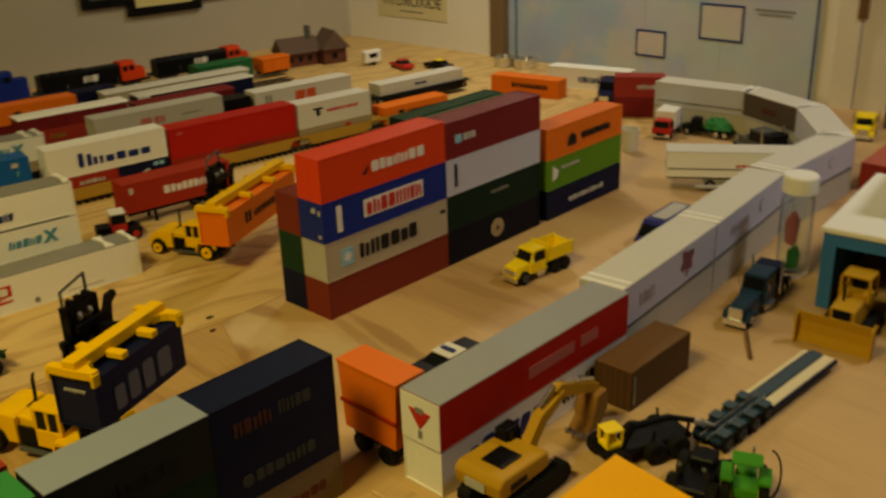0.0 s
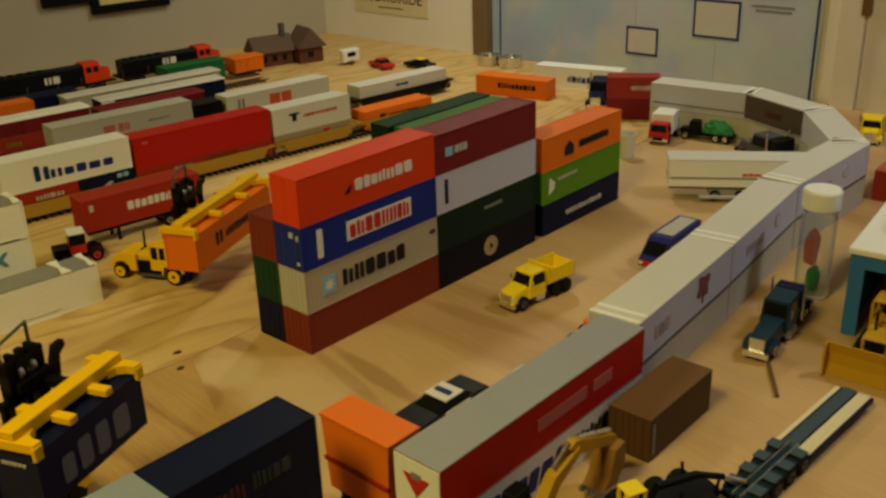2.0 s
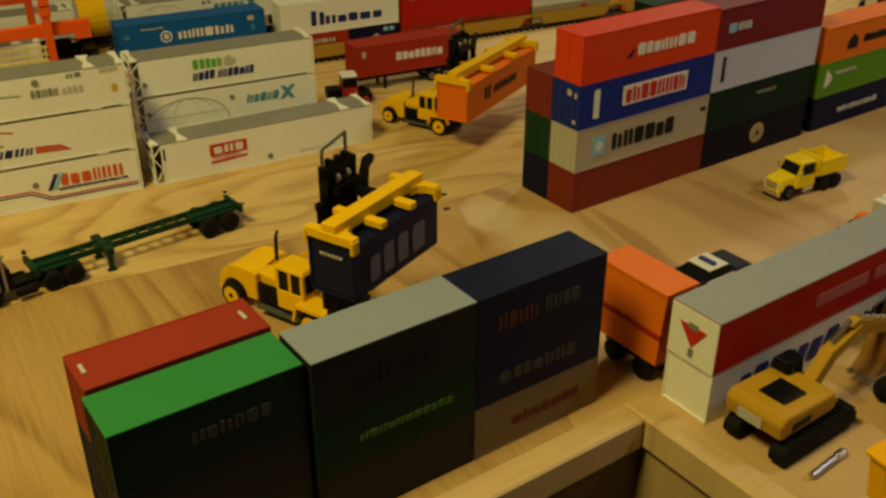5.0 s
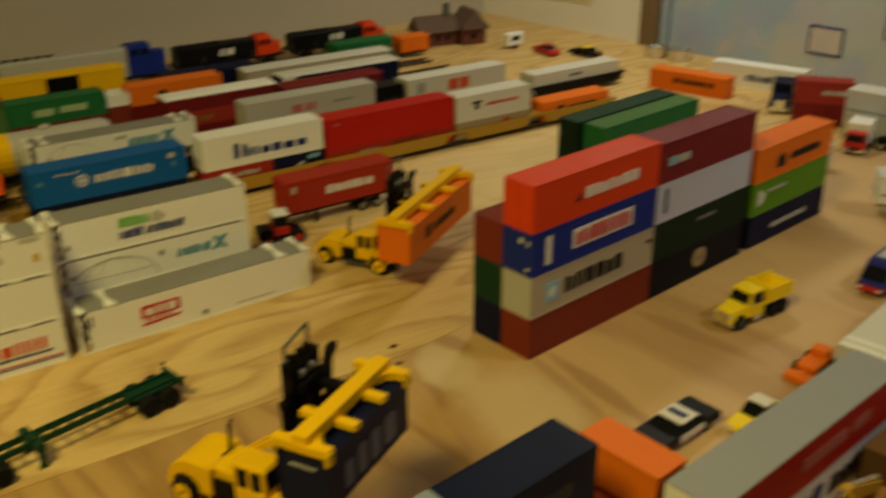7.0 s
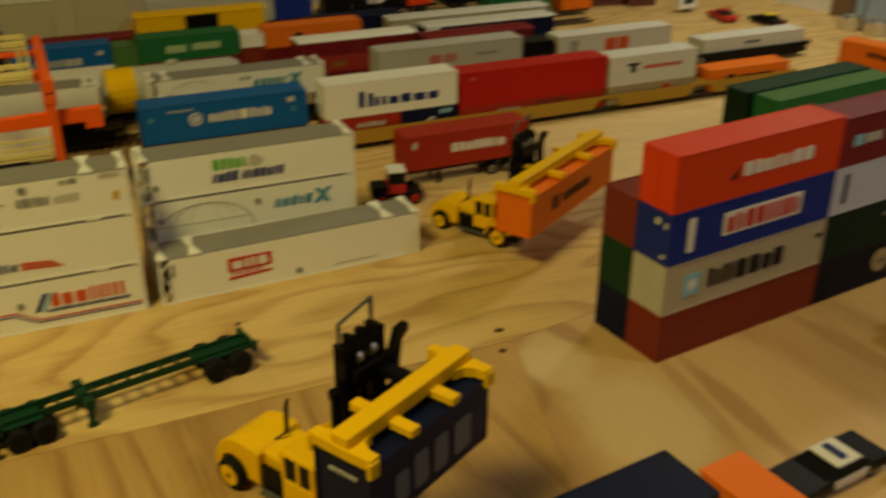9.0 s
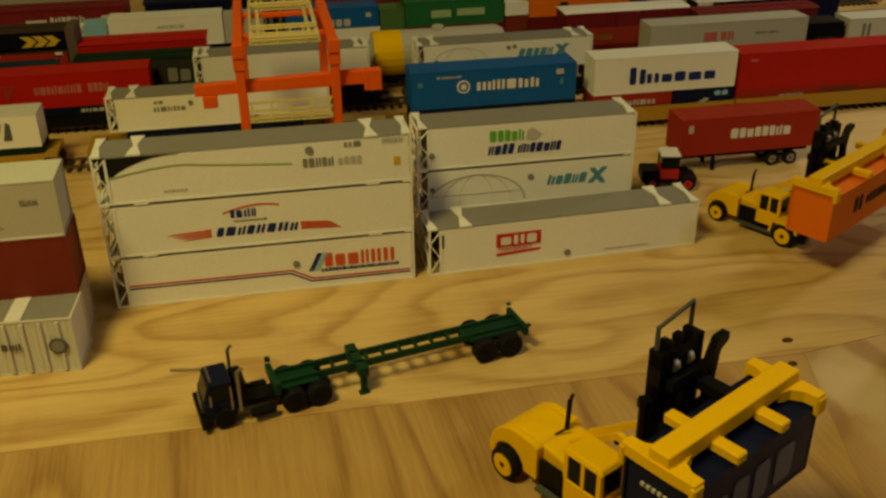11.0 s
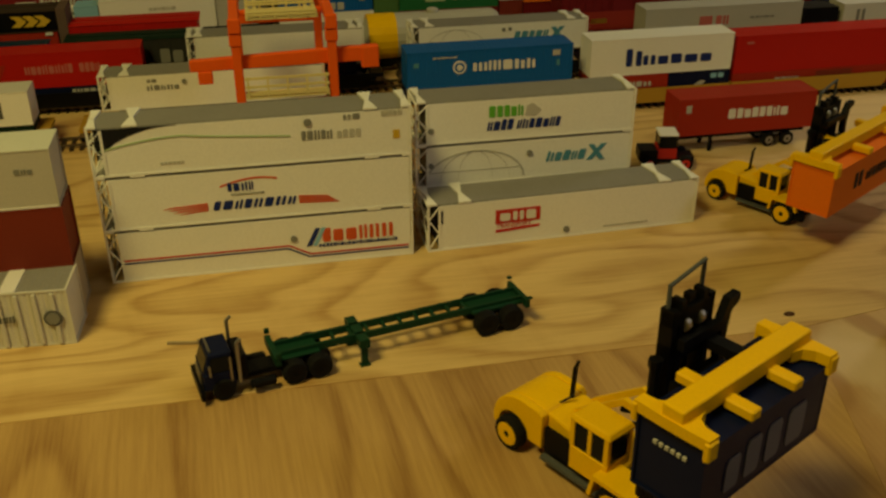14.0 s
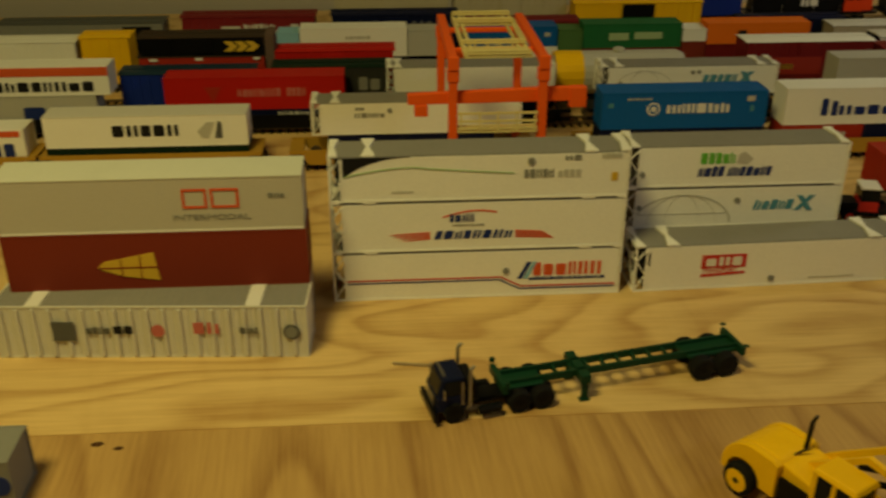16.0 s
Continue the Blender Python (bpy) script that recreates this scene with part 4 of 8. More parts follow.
def rail_box(label, u0, u1, v, z0, z1, material, roof=None, smooth=False, marks=()):
    c = container(label, u1 - u0, z1 - z0, material, yard(u0, v, z0), roof=roof, smooth=smooth, group="containers on wagons", doors=True)
    L, H = u1 - u0, z1 - z0
    for i, (a, b, zl, zh, n, mt) in enumerate(marks):
        if n == 1:
            plate(c, [(a * L, zl * H), (b * L, zl * H), (b * L, zh * H), (a * L, zh * H)], mt)
        else:
            bars(c, a * L, zl * H, (b - a) * L, (zh - zl) * H, n, mt, seed=int(u0 * 1000) % 97 + i)
    return c


V1, V2 = 0.222, 0.318
for a, b in ((-0.46, -0.255), (-0.252, -0.068), (-0.045, 0.165), (0.203, 0.374), (0.376, 0.515), (0.5165, 0.6845), (0.686, 0.803), (0.806, 0.936)):
    well_car(a, b, V1)
rail_box("white container with an orange top stripe on a well wagon", -0.425, -0.262, V1, 0.0125, 0.0420, WHITE, smooth=True, marks=((0.02, 0.98, 0.80, 0.97, 1, INKORANGE), (0.80, 0.95, 0.2, 0.6, 2, INKBLUE)))
c = rail_box("cream white container with heavy dark lettering blocks", -0.2455, -0.0785, V1, 0.0250, 0.0520, WHITE, roof=CREAM, smooth=True, marks=((0.325, 0.665, 0.34, 0.70, 5, INKBLACK),))
plate(c, [(0.129, 0.0065), (0.1345, 0.0065), (0.1405, 0.0205), (0.1335, 0.0205), (0.1255, 0.0125)], INKPALE)
plate(c, [(0.1395, 0.0065), (0.1460, 0.0065), (0.1460, 0.0200), (0.1430, 0.0215)], INKDIM, name="emblem_bar")
rail_box("green container in the well below", -0.2455, -0.0785, V1, 0.0079, 0.0248, DKGREEN)
c = reefer("white container with a grey roof on a well wagon", -0.025, V1, 0.0318, 0.178, 0.0290, "containers on wagons")
bars(c, 0.036, 0.0145, 0.026, 0.0042, 5, INKGREY, -0.0005, seed=41)
disc(c, 0.066, 0.0205, 0.0020, INKGREY, -0.0005, "vent_cap", 0.0008)
bars(c, 0.037, 0.021, 0.008, 0.003, 2, INKGREY, -0.0005, seed=42)
rail_box("dark blue container in the well below", -0.012, 0.130, V1, 0.0079, 0.0316, NAVY, marks=((0.55, 0.9, 0.55, 0.75, 6, INKPALE),))
c = rail_box("sea blue ribbed container with pale lettering blocks", 0.2215, 0.3660, V1, 0.0312, 0.0636, SEABLUE, marks=((0.385, 0.775, 0.42, 0.68, 6, INKWHITE), (0.15, 0.30, 0.80, 0.85, 6, INKPALE), (0.875, 0.92, 0.72, 0.86, 1, INKPALE), (0.90, 0.92, 0.44, 0.60, 1, INKTEAL), (0.04, 0.07, 0.60, 0.72, 1, INKTEAL)))
disc(c, 0.0450, 0.0178, 0.0058, INKWHITE)
disc(c, 0.0450, 0.0178, 0.0043, SEABLUE, 0.0003, "emblem_ring", 0.0003)
disc(c, 0.0450, 0.0178, 0.0026, INKWHITE, 0.0006, "emblem_core", 0.0002)
rail_box("navy container in the well below", 0.2215, 0.3660, V1, 0.0079, 0.0310, NAVY)
c = rail_box("white container with large navy lettering blocks", 0.3825, 0.5145, V1, 0.0318, 0.0645, WHITE, smooth=True, marks=((0.355, 0.86, 0.26, 0.52, 5, INKBLUE),))
bars(c, 0.0318, 0.0080, 0.0155, 0.0155, 1, INKBLUE, seed=46, gap=0.04)
rail_box("orange-red container in the well below", 0.3825, 0.4555, V1, 0.0079, 0.0316, BRICKRED, marks=((0.4, 0.8, 0.55, 0.75, 4, INKPALE),))
c = rail_box("navy container with pale marks in the well below", 0.4562, 0.5140, V1, 0.0079, 0.0316, NAVY, marks=((0.68, 0.92, 0.70, 0.88, 2, INKSKY),))
plate(c, [(0.012, 0.0060), (0.026, 0.0070), (0.036, 0.0140), (0.031, 0.0150), (0.024, 0.0105)], INKPALE)
c = rail_box("bright red container on a well wagon", 0.5180, 0.6825, V1, 0.0262, 0.0605, RED, smooth=True, marks=((0.06, 0.10, 0.78, 0.84, 1, INKROSE),))
rail_box("red container in the well below", 0.5180, 0.6825, V1, 0.0079, 0.0260, BRICKRED, marks=((0.25, 0.40, 0.35, 0.7, 4, INKPALE), (0.50, 0.72, 0.2, 0.9, 1, RUST)))
c = rail_box("cream container with a small figure mark and red lettering blocks", 0.6865, 0.7955, V1, 0.0270, 0.0575, CREAM, smooth=True, marks=((0.24, 0.29, 0.42, 0.74, 1, INKBLACK), (0.20, 0.33, 0.66, 0.74, 1, INKBLACK), (0.38, 0.82, 0.50, 0.62, 9, INKRED)))
rail_box("tan ribbed container in the well below", 0.6865, 0.7955, V1, 0.0079, 0.0268, TAN, marks=((0.62, 0.70, 0.45, 0.8, 1, INKRED),))
c = rail_box("orange container with a dark crest in a well wagon", 0.8160, 0.9250, V1, 0.0079, 0.0300, ORANGE, smooth=True, marks=((0.22, 0.30, 0.30, 0.70, 1, INKBLACK), (0.36, 0.80, 0.40, 0.62, 9, INKBLACK)))

for a, b in ((-0.47, -0.210), (-0.190, 0.010), (0.030, 0.215), (0.232, 0.42), (0.460, 0.645), (0.660, 0.845), (0.868, 1.045)):
    well_car(a, b, V2, BLACK)
rail_box("white container with a red band and dark lettering blocks", -0.400, -0.2130, V2, 0.0414, 0.0680, WHITE, smooth=True, marks=((0.0, 1.0, 0.68, 0.98, 1, INKORANGE), (0.44, 0.93, 0.14, 0.48, 8, INKBLACK)))
rail_box("white container with violet marks in the well below", -0.410, -0.2270, V2, 0.0110, 0.0412, LGREY, marks=((0.02, 0.2, 0.3, 0.8, 1, INKBLUE), (0.62, 0.9, 0.25, 0.65, 2, INKBLUE)))
c = rail_box("red container with a faded triangle and pale lettering blocks", -0.1650, 0.0005, V2, 0.0246, 0.0555, RED, smooth=True, marks=((0.40, 0.645, 0.40, 0.66, 8, INKROSE), (0.675, 0.785, 0.40, 0.66, 4, INKROSE)))
plate(c, [(0.037, 0.022), (0.052, 0.022), (0.0445, 0.007)], BRICKRED, 0.0)
rail_box("navy container with pale lettering blocks in the well below", -0.115, -0.010, V2, 0.0079, 0.0244, NAVY, marks=((0.50, 0.78, 0.55, 0.85, 6, INKPALE),))
c = reefer("white container with a grey roof behind the gantry", 0.040, V2, 0.0340, 0.158, 0.0290, "containers on wagons")
rail_box("dark container in the well below the white one", 0.046, 0.190, V2, 0.0079, 0.0338, NAVY2)
c = reefer("white container with teal lettering blocks on a well wagon", 0.2420, V2, 0.0310, 0.1710, 0.0290, "containers on wagons")
bars(c, 0.097, 0.0105, 0.034, 0.0085, 5, INKTEAL, -0.0005, seed=44, slant=0.2)
plate(c, [(0.132, 0.0095), (0.137, 0.0095), (0.148, 0.0215), (0.143, 0.0215)], INKTEAL, -0.0005)
plate(c, [(0.134, 0.0215), (0.139, 0.0215), (0.147, 0.0095), (0.142, 0.0095)], INKTEAL, -0.0002)
disc(c, 0.088, 0.0215, 0.0018, INKGREY, -0.0005, "vent_cap", 0.0008)
disc(c, 0.094, 0.0218, 0.0018, INKGREY, -0.0005, "vent_cap", 0.0008)
disc(c, 0.019, 0.0120, 0.0018, INKGREY, -0.0005, "vent_cap", 0.0008)
for s in (1.0, 0.55):
    rib = [(0.042 + 0.030 * s * math.cos(math.pi * i / 12), 0.003 + 0.021 * math.sin(math.pi * i / 12)) for i in range(13)]
    plate(c, rib + [(y, z - 0.0006) for y, z in rib[::-1]], INKPALE, -0.0005, "globe_line", 0.0002)
rail_box("tan container in the well below the white one", 0.250, 0.400, V2, 0.0079, 0.0308, TAN)
rail_box("pale grey container with faint red lettering blocks", 0.4710, 0.6360, V2, 0.0355, 0.0635, LGREY, smooth=True, marks=((0.34, 0.42, 0.34, 0.66, 1, INKROSE), (0.44, 0.53, 0.34, 0.66, 2, INKROSE), (0.66, 0.82, 0.50, 0.58, 5, INKGREY)))
rail_box("dark container in the well below the pale grey one", 0.475, 0.632, V2, 0.0079, 0.0353, NAVY2)
rail_box("black tank end box between the pale containers", 0.6400, 0.6760, V2, 0.0250, 0.0560, BLACK, smooth=True, marks=((0.2, 0.8, 0.3, 0.55, 2, SLATE),))
rail_box("cream container with a red square mark", 0.6820, 0.8320, V2, 0.0300, 0.0580, CREAM, smooth=True, marks=((0.10, 0.12, 0.35, 0.80, 1, INKGREY), (0.14, 0.16, 0.35, 0.80, 1, INKGREY), (0.40, 0.50, 0.28, 0.76, 1, INKORANGE), (0.515, 0.61, 0.28, 0.76, 1, INKORANGE)))
rail_box("dark container in the well below the cream one", 0.685, 0.828, V2, 0.0079, 0.0298, NAVY)
rail_box("pale grey container on the last wagon of the row", 0.8800, 1.0350, V2, 0.0085, 0.0350, CREAM, smooth=True, marks=((0.40, 0.55, 0.62, 0.76, 3, INKBLUE),))


def boxcar(label, u0, u1, v, z1, material, roof=None, marks=(), rib=0.009, z0=0.0105, name="box_wagon"):
    """Covered wagon: ribbed sides, sliding door, ladders, running boards, bogies."""
    ob = thing(name, yard(u0, v), label, "rail wagon", "wagons in the yard")
    L, W = u1 - u0, 0.034
    bm = bmesh.new()
    box(bm, -W + 0.003, 0.003, 0.002, L - 0.002, z0, z1 - 0.0015)
    part("body", bm, material, ob)
    bm = bmesh.new()
    slab(bm, [(-W + 0.002, z1 - 0.0015), (0.004, z1 - 0.0015), (-0.002, z1), (-W + 0.008, z1)], 1, 0.0, L)
    part("roof", bm, roof or material, ob)
    n = max(2, int(L / rib))
    for i in range(n + 1):
        y = 0.003 + (L - 0.006) * i / n
        boxpart("side_rib", (0.003, 0.0038, y - 0.0005, y + 0.0005, z0 + 0.001, z1 - 0.002), material, ob)
    boxpart("sliding_door", (0.0031, 0.0044, L * 0.42, L * 0.58, z0 + 0.002, z1 - 0.004), material, ob)
    boxpart("running_board", (-W / 2 - 0.003 + 0.003, -W / 2 + 0.006, 0.004, L - 0.004, z1, z1 + 0.0007), roof or material, ob)
    boxpart("underframe", (-W + 0.008, -0.002, 0.004, L - 0.004, 0.0085, z0), BLACK, ob)
    for i, (a, b, zl, zh, k, mt) in enumerate(marks):
        h = z1 - z0
        if k == 1:
            plate(ob, [(a * L, z0 + zl * h), (b * L, z0 + zl * h), (b * L, z0 + zh * h), (a * L, z0 + zh * h)], mt, 0.0044)
        else:
            bars(ob, a * L, z0 + zl * h, (b - a) * L, (zh - zl) * h, k, mt, 0.0044, seed=i + k)
    for y in (0.016, L - 0.016):
        bogie(ob, y)
    return ob


V3, V4, V5 = 0.400, 0.460, 0.578
c = boxcar("black wagon with yellow chevrons and a brown frame", -0.2030, -0.0770, V3, 0.0745, BLACK, TIE, z0=0.0560, name="high_wagon", rib=0.03)
for k in range(3):
    y = 0.084 + k * 0.0105
    plate(c, [(y, 0.0595), (y + 0.008, 0.0595), (y + 0.014, 0.0645), (y + 0.008, 0.0695), (y, 0.0695), (y + 0.006, 0.0645)], INKYEL, 0.0046)
boxpart("end_post", (-0.0305, 0.0042, 0.1245, 0.1330, 0.0300, 0.0750), ROOFBROWN, c, "brown end frame of the wagon")
boxcar("brown-red wagon deck under the black load", -0.2050, -0.0780, V3, 0.0555, BRICKRED, TIE, z0=0.0300, marks=((0.10, 0.16, 0.80, 0.90, 1, INKWHITE), (0.45, 0.51, 0.82, 0.92, 1, INKWHITE), (0.90, 0.95, 0.82, 0.92, 1, INKWHITE)))
boxcar("blue wagon with a grey-blue roof", -0.2150, -0.0850, V3 - 0.042, 0.0505, BLUE, SLATE)
boxcar("plain red covered rail wagon", -0.0720, 0.0500, V3, 0.0590, RED)
boxcar("dark green open wagon", -0.0700, 0.0440, V3 - 0.040, 0.0535, DARKGREY, DKGREEN, marks=((0.72, 0.92, 0.45, 0.75, 2, INKGREY),))
boxcar("brown-red wagon with a white roof", 0.4090, 0.5460, V3, 0.0610, MAROON, WHITE, marks=((0.16, 0.60, 0.30, 0.66, 1, DULLRED), (0.25, 0.38, 0.42, 0.52, 1, INKYEL)))
boxcar("dark red wagon beyond the pale containers", 0.5560, 0.6950, V3, 0.0520, MAROON)


def tank_car(label, u0, u1, v, z1, material, band):
    ob = thing("tank_wagon", yard(u0, v), label, "rail wagon", "wagons in the yard")
    L, r = u1 - u0, (z1 - 0.012) / 2
    zc = 0.012 + r
    bm = bmesh.new()
    lathe(bm, [(r * 0.5, 0), (r * 0.85, 0.004), (r, 0.010), (r, L - 0.010), (r * 0.85, L - 0.004), (r * 0.5, L)], 20, 1, (-0.014, 0, zc))
    part("tank", bm, material, ob)
    bm = bmesh.new()
    lathe(bm, [(r * 1.01, 0.004), (r * 1.015, 0.006), (r * 1.015, 0.030), (r * 1.01, 0.032)], 20, 1, (-0.014, 0, zc))
    part("tank_band", bm, band, ob)
    bm = bmesh.new()
    lathe(bm, [(0.006, 0), (0.006, 0.003), (0.004, 0.004)], 12, 2, (-0.014, L / 2, zc + r * 0.97))
    part("dome", bm, material, ob)
    boxpart("underframe", (-0.026, -0.002, 0, L, 0.0085, 0.0130), BLACK, ob)
    for y in (0.016, L - 0.016):
        bogie(ob, y)
    return ob


tank_car("grey tank wagon with an amber end band", 0.2050, 0.3450, 0.374, 0.0560, LGREY, YELLOW)
rail_box("white container on a flat wagon", -0.0490, 0.0640, V4, 0.0345, 0.0650, WHITE, smooth=True, marks=((0.42, 0.66, 0.62, 0.74, 6, INKPALE),))
rail_box("blue-grey short container beside the white one", -0.0730, -0.0500, V4, 0.0345, 0.0610, INKSKY, smooth=True)
rail_box("pale grey short container beside the white one", 0.0650, 0.1050, V4, 0.0345, 0.0620, LGREY, smooth=True)
well_car(-0.075, 0.11, V4, BLACK)
rail_box("dark container under the white one", -0.0490, 0.0640, V4, 0.0079, 0.0343, NAVY2)
boxcar("maroon covered wagon with a pale stripe", -0.1830, -0.0340, 0.520, 0.0670, MAROON, marks=((0.30, 0.44, 0.68, 0.80, 1, INKPALE), (0.46, 0.70, 0.70, 0.84, 6, INKPALE), (0.80, 0.94, 0.66, 0.86, 2, INKPALE)))
boxpart("pale_sill", (0.0046, 0.0062, 0.000, 0.149, 0.0480, 0.0515), INKWHITE, boxcar("white-silled flat wagon before the maroon one", -0.1830, -0.0340, 0.500, 0.0500, WHITE))
boxcar("dark blue covered wagon with pale lettering blocks", -0.0190, 0.1240, 0.520, 0.0670, NAVY, marks=((0.62, 0.95, 0.45, 0.85, 3, INKSTEEL),))
boxcar("maroon covered wagon with white marks by the pale wagons", 0.1300, 0.2620, 0.520, 0.0570, MAROON, marks=((0.62, 0.92, 0.50, 0.82, 4, INKPALE),))
rail_box("blue container with pale lettering blocks", 0.1280, 0.2250, V4, 0.0425, 0.0640, SEABLUE, marks=((0.20, 0.7, 0.1, 0.45, 6, INKPALE), (0.86, 0.92, 0.5, 0.7, 1, INKPALE)))
rail_box("white container under the blue one", 0.1280, 0.2260, V4, 0.0150, 0.0423, WHITE, smooth=True)
rail_box("leaf green short container beside the green one", 0.2265, 0.2525, V4, 0.0360, 0.0600, OLIVEROOF)
rail_box("green container with pale lettering blocks", 0.2535, 0.3610, V4, 0.0395, 0.0655, GREEN, marks=((0.26, 0.46, 0.32, 0.62, 1, INKPALEGREEN), (0.52, 0.80, 0.36, 0.64, 1, INKPALEGREEN)))
rail_box("dark container under the green one", 0.2535, 0.3610, V4, 0.0079, 0.0393, MAROON)
rail_box("white short container between the green and orange ones", 0.3625, 0.3885, V4, 0.0455, 0.0590, WHITE, smooth=True)
rail_box("brown container under the short white one", 0.3625, 0.3885, V4, 0.0079, 0.0453, RUST)
rail_box("orange container with a dark crest on a far wagon", 0.3895, 0.5030, V4, 0.0420, 0.0645, ORANGE, smooth=True, marks=((0.30, 0.38, 0.25, 0.65, 1, INKBLACK),))
rail_box("maroon container under the orange one", 0.3895, 0.5030, V4, 0.0079, 0.0418, MAROON)
boxcar("long navy wagon with a pale end", 0.5820, 0.7580, V4, 0.0490, NAVY, CREAM, marks=((0.0, 0.10, 0.35, 0.95, 1, INKWHITE),))
for a, b in ((0.12, 0.232), (0.240, 0.368), (0.384, 0.510)):
    well_car(a, b, V4, BLACK)
boxcar("plain white covered rail wagon", -0.4300, -0.2790, V4, 0.0570, WHITE, marks=((0.6, 0.75, 0.4, 0.6, 3, INKPALE),))
boxcar("plain yellow covered rail wagon", -0.2770, -0.2240, V4, 0.0610, YELLOW)
boxcar("beige hopper wagon with grey roof", -0.3800, -0.2000, 0.520, 0.0620, INKGREY, GREY, marks=((0.75, 0.92, 0.1, 0.9, 1, BLACK),))
boxcar("pale beige covered wagon", -0.0190, 0.1200, V5 + 0.02, 0.0880, PALEBEIGE, CREAM, z0=0.0400)
boxcar("pale beige covered wagon", 0.1230, 0.2620, V5 + 0.02, 0.0880, PALEBEIGE, CREAM, z0=0.0400)
boxcar("yellow covered wagon with a black middle", 0.2645, 0.4210, V5, 0.0640, YELLOW, marks=((0.375, 0.62, 0.05, 0.95, 1, BLACK),))
boxcar("dark wagon at the back of the yard", 0.4700, 0.6000, V5, 0.0420, NAVY)
boxcar("pale green-grey covered wagon", 0.5700, 0.8000, 0.550, 0.0400, BEIGE, CREAM)
boxcar("green wagon beside the engines", 0.745, 0.845, 0.618, 0.0400, GREEN)
boxcar("orange wagon by the house", 0.865, 0.920, 0.628, 0.0330, ORANGE)


def locomotive(label, u0, u1, v, z1, body, nose, stripe):
    """Hood-type engine: long hood, cab, coloured nose end, walkway, bogies."""
    ob = thing("locomotive", yard(u0, v), label, "locomotive", "engines by the wall")
    L = u1 - u0
    boxpart("walkway", (-0.032, 0.002, 0, L, 0.0140, 0.0170), BLACK, ob)
    bm = bmesh.new()
    slab(bm, [(-0.027, 0.017), (-0.003, 0.017), (-0.003, z1 - 0.006), (-0.006, z1 - 0.003), (-0.024, z1 - 0.003), (-0.027, z1 - 0.006)], 1, 0.006, L * 0.74)
    part("long_hood", bm, body, ob)
    bm = bmesh.new()
    slab(bm, [(-0.030, 0.017), (0.000, 0.017), (0.000, z1 - 0.004), (-0.005, z1), (-0.025, z1), (-0.030, z1 - 0.004)], 1, L * 0.74, L * 0.88)
    cab = part("cab", bm, nose, ob)
    boxpart("window", (-0.0002, 0.0004, L * 0.76, L * 0.80, z1 - 0.014, z1 - 0.006), WINDOW, cab)
    boxpart("window", (-0.0002, 0.0004, L * 0.82, L * 0.86, z1 - 0.014, z1 - 0.006), WINDOW, cab)
    bm = bmesh.new()
    slab(bm, [(-0.026, 0.017), (-0.004, 0.017), (-0.006, z1 - 0.012), (-0.024, z1 - 0.012)], 1, L * 0.88, L * 0.97)
    part("nose", bm, nose, ob)
    boxpart("fuel_tank", (-0.028, -0.002, L * 0.38, L * 0.62, 0.0050, 0.0140), BLACK, ob)
    for k in range(5):
        bm = bmesh.new()
        lathe(bm, [(0.0055, 0), (0.0055, 0.0018), (0.003, 0.0022)], 12, 2, (-0.015, 0.016 + k * 0.014, z1 - 0.003))
        part("fan", bm, BLACK, ob)
    bars(ob, L * 0.40, 0.024, L * 0.14, 0.010, 2, stripe, -0.0029, seed=3)
    for y in (0.028, L - 0.028):
        bogie(ob, y)
    for y in (0.004, L * 0.25, L * 0.5, L * 0.7, L - 0.004):
        bm = bmesh.new()
        rod(bm, (0.0015, y, 0.017), (0.0015, y, 0.027), 0.0004, 5)
        part("handrail_post", bm, STEEL, ob)
    return ob


locomotive("silver-grey and blue diesel engine by the wall", 0.290, 0.525, 0.702, 0.0600, LGREY, BLUE, INKBLUE)
locomotive("black diesel engine with an orange-red cab end", 0.532, 0.710, 0.715, 0.0460, BLACK, ORANGERED, INKWHITE)
locomotive("black diesel engine with an orange-red cab end", 0.718, 0.898, 0.715, 0.0430, BLACK, ORANGERED, INKWHITE)

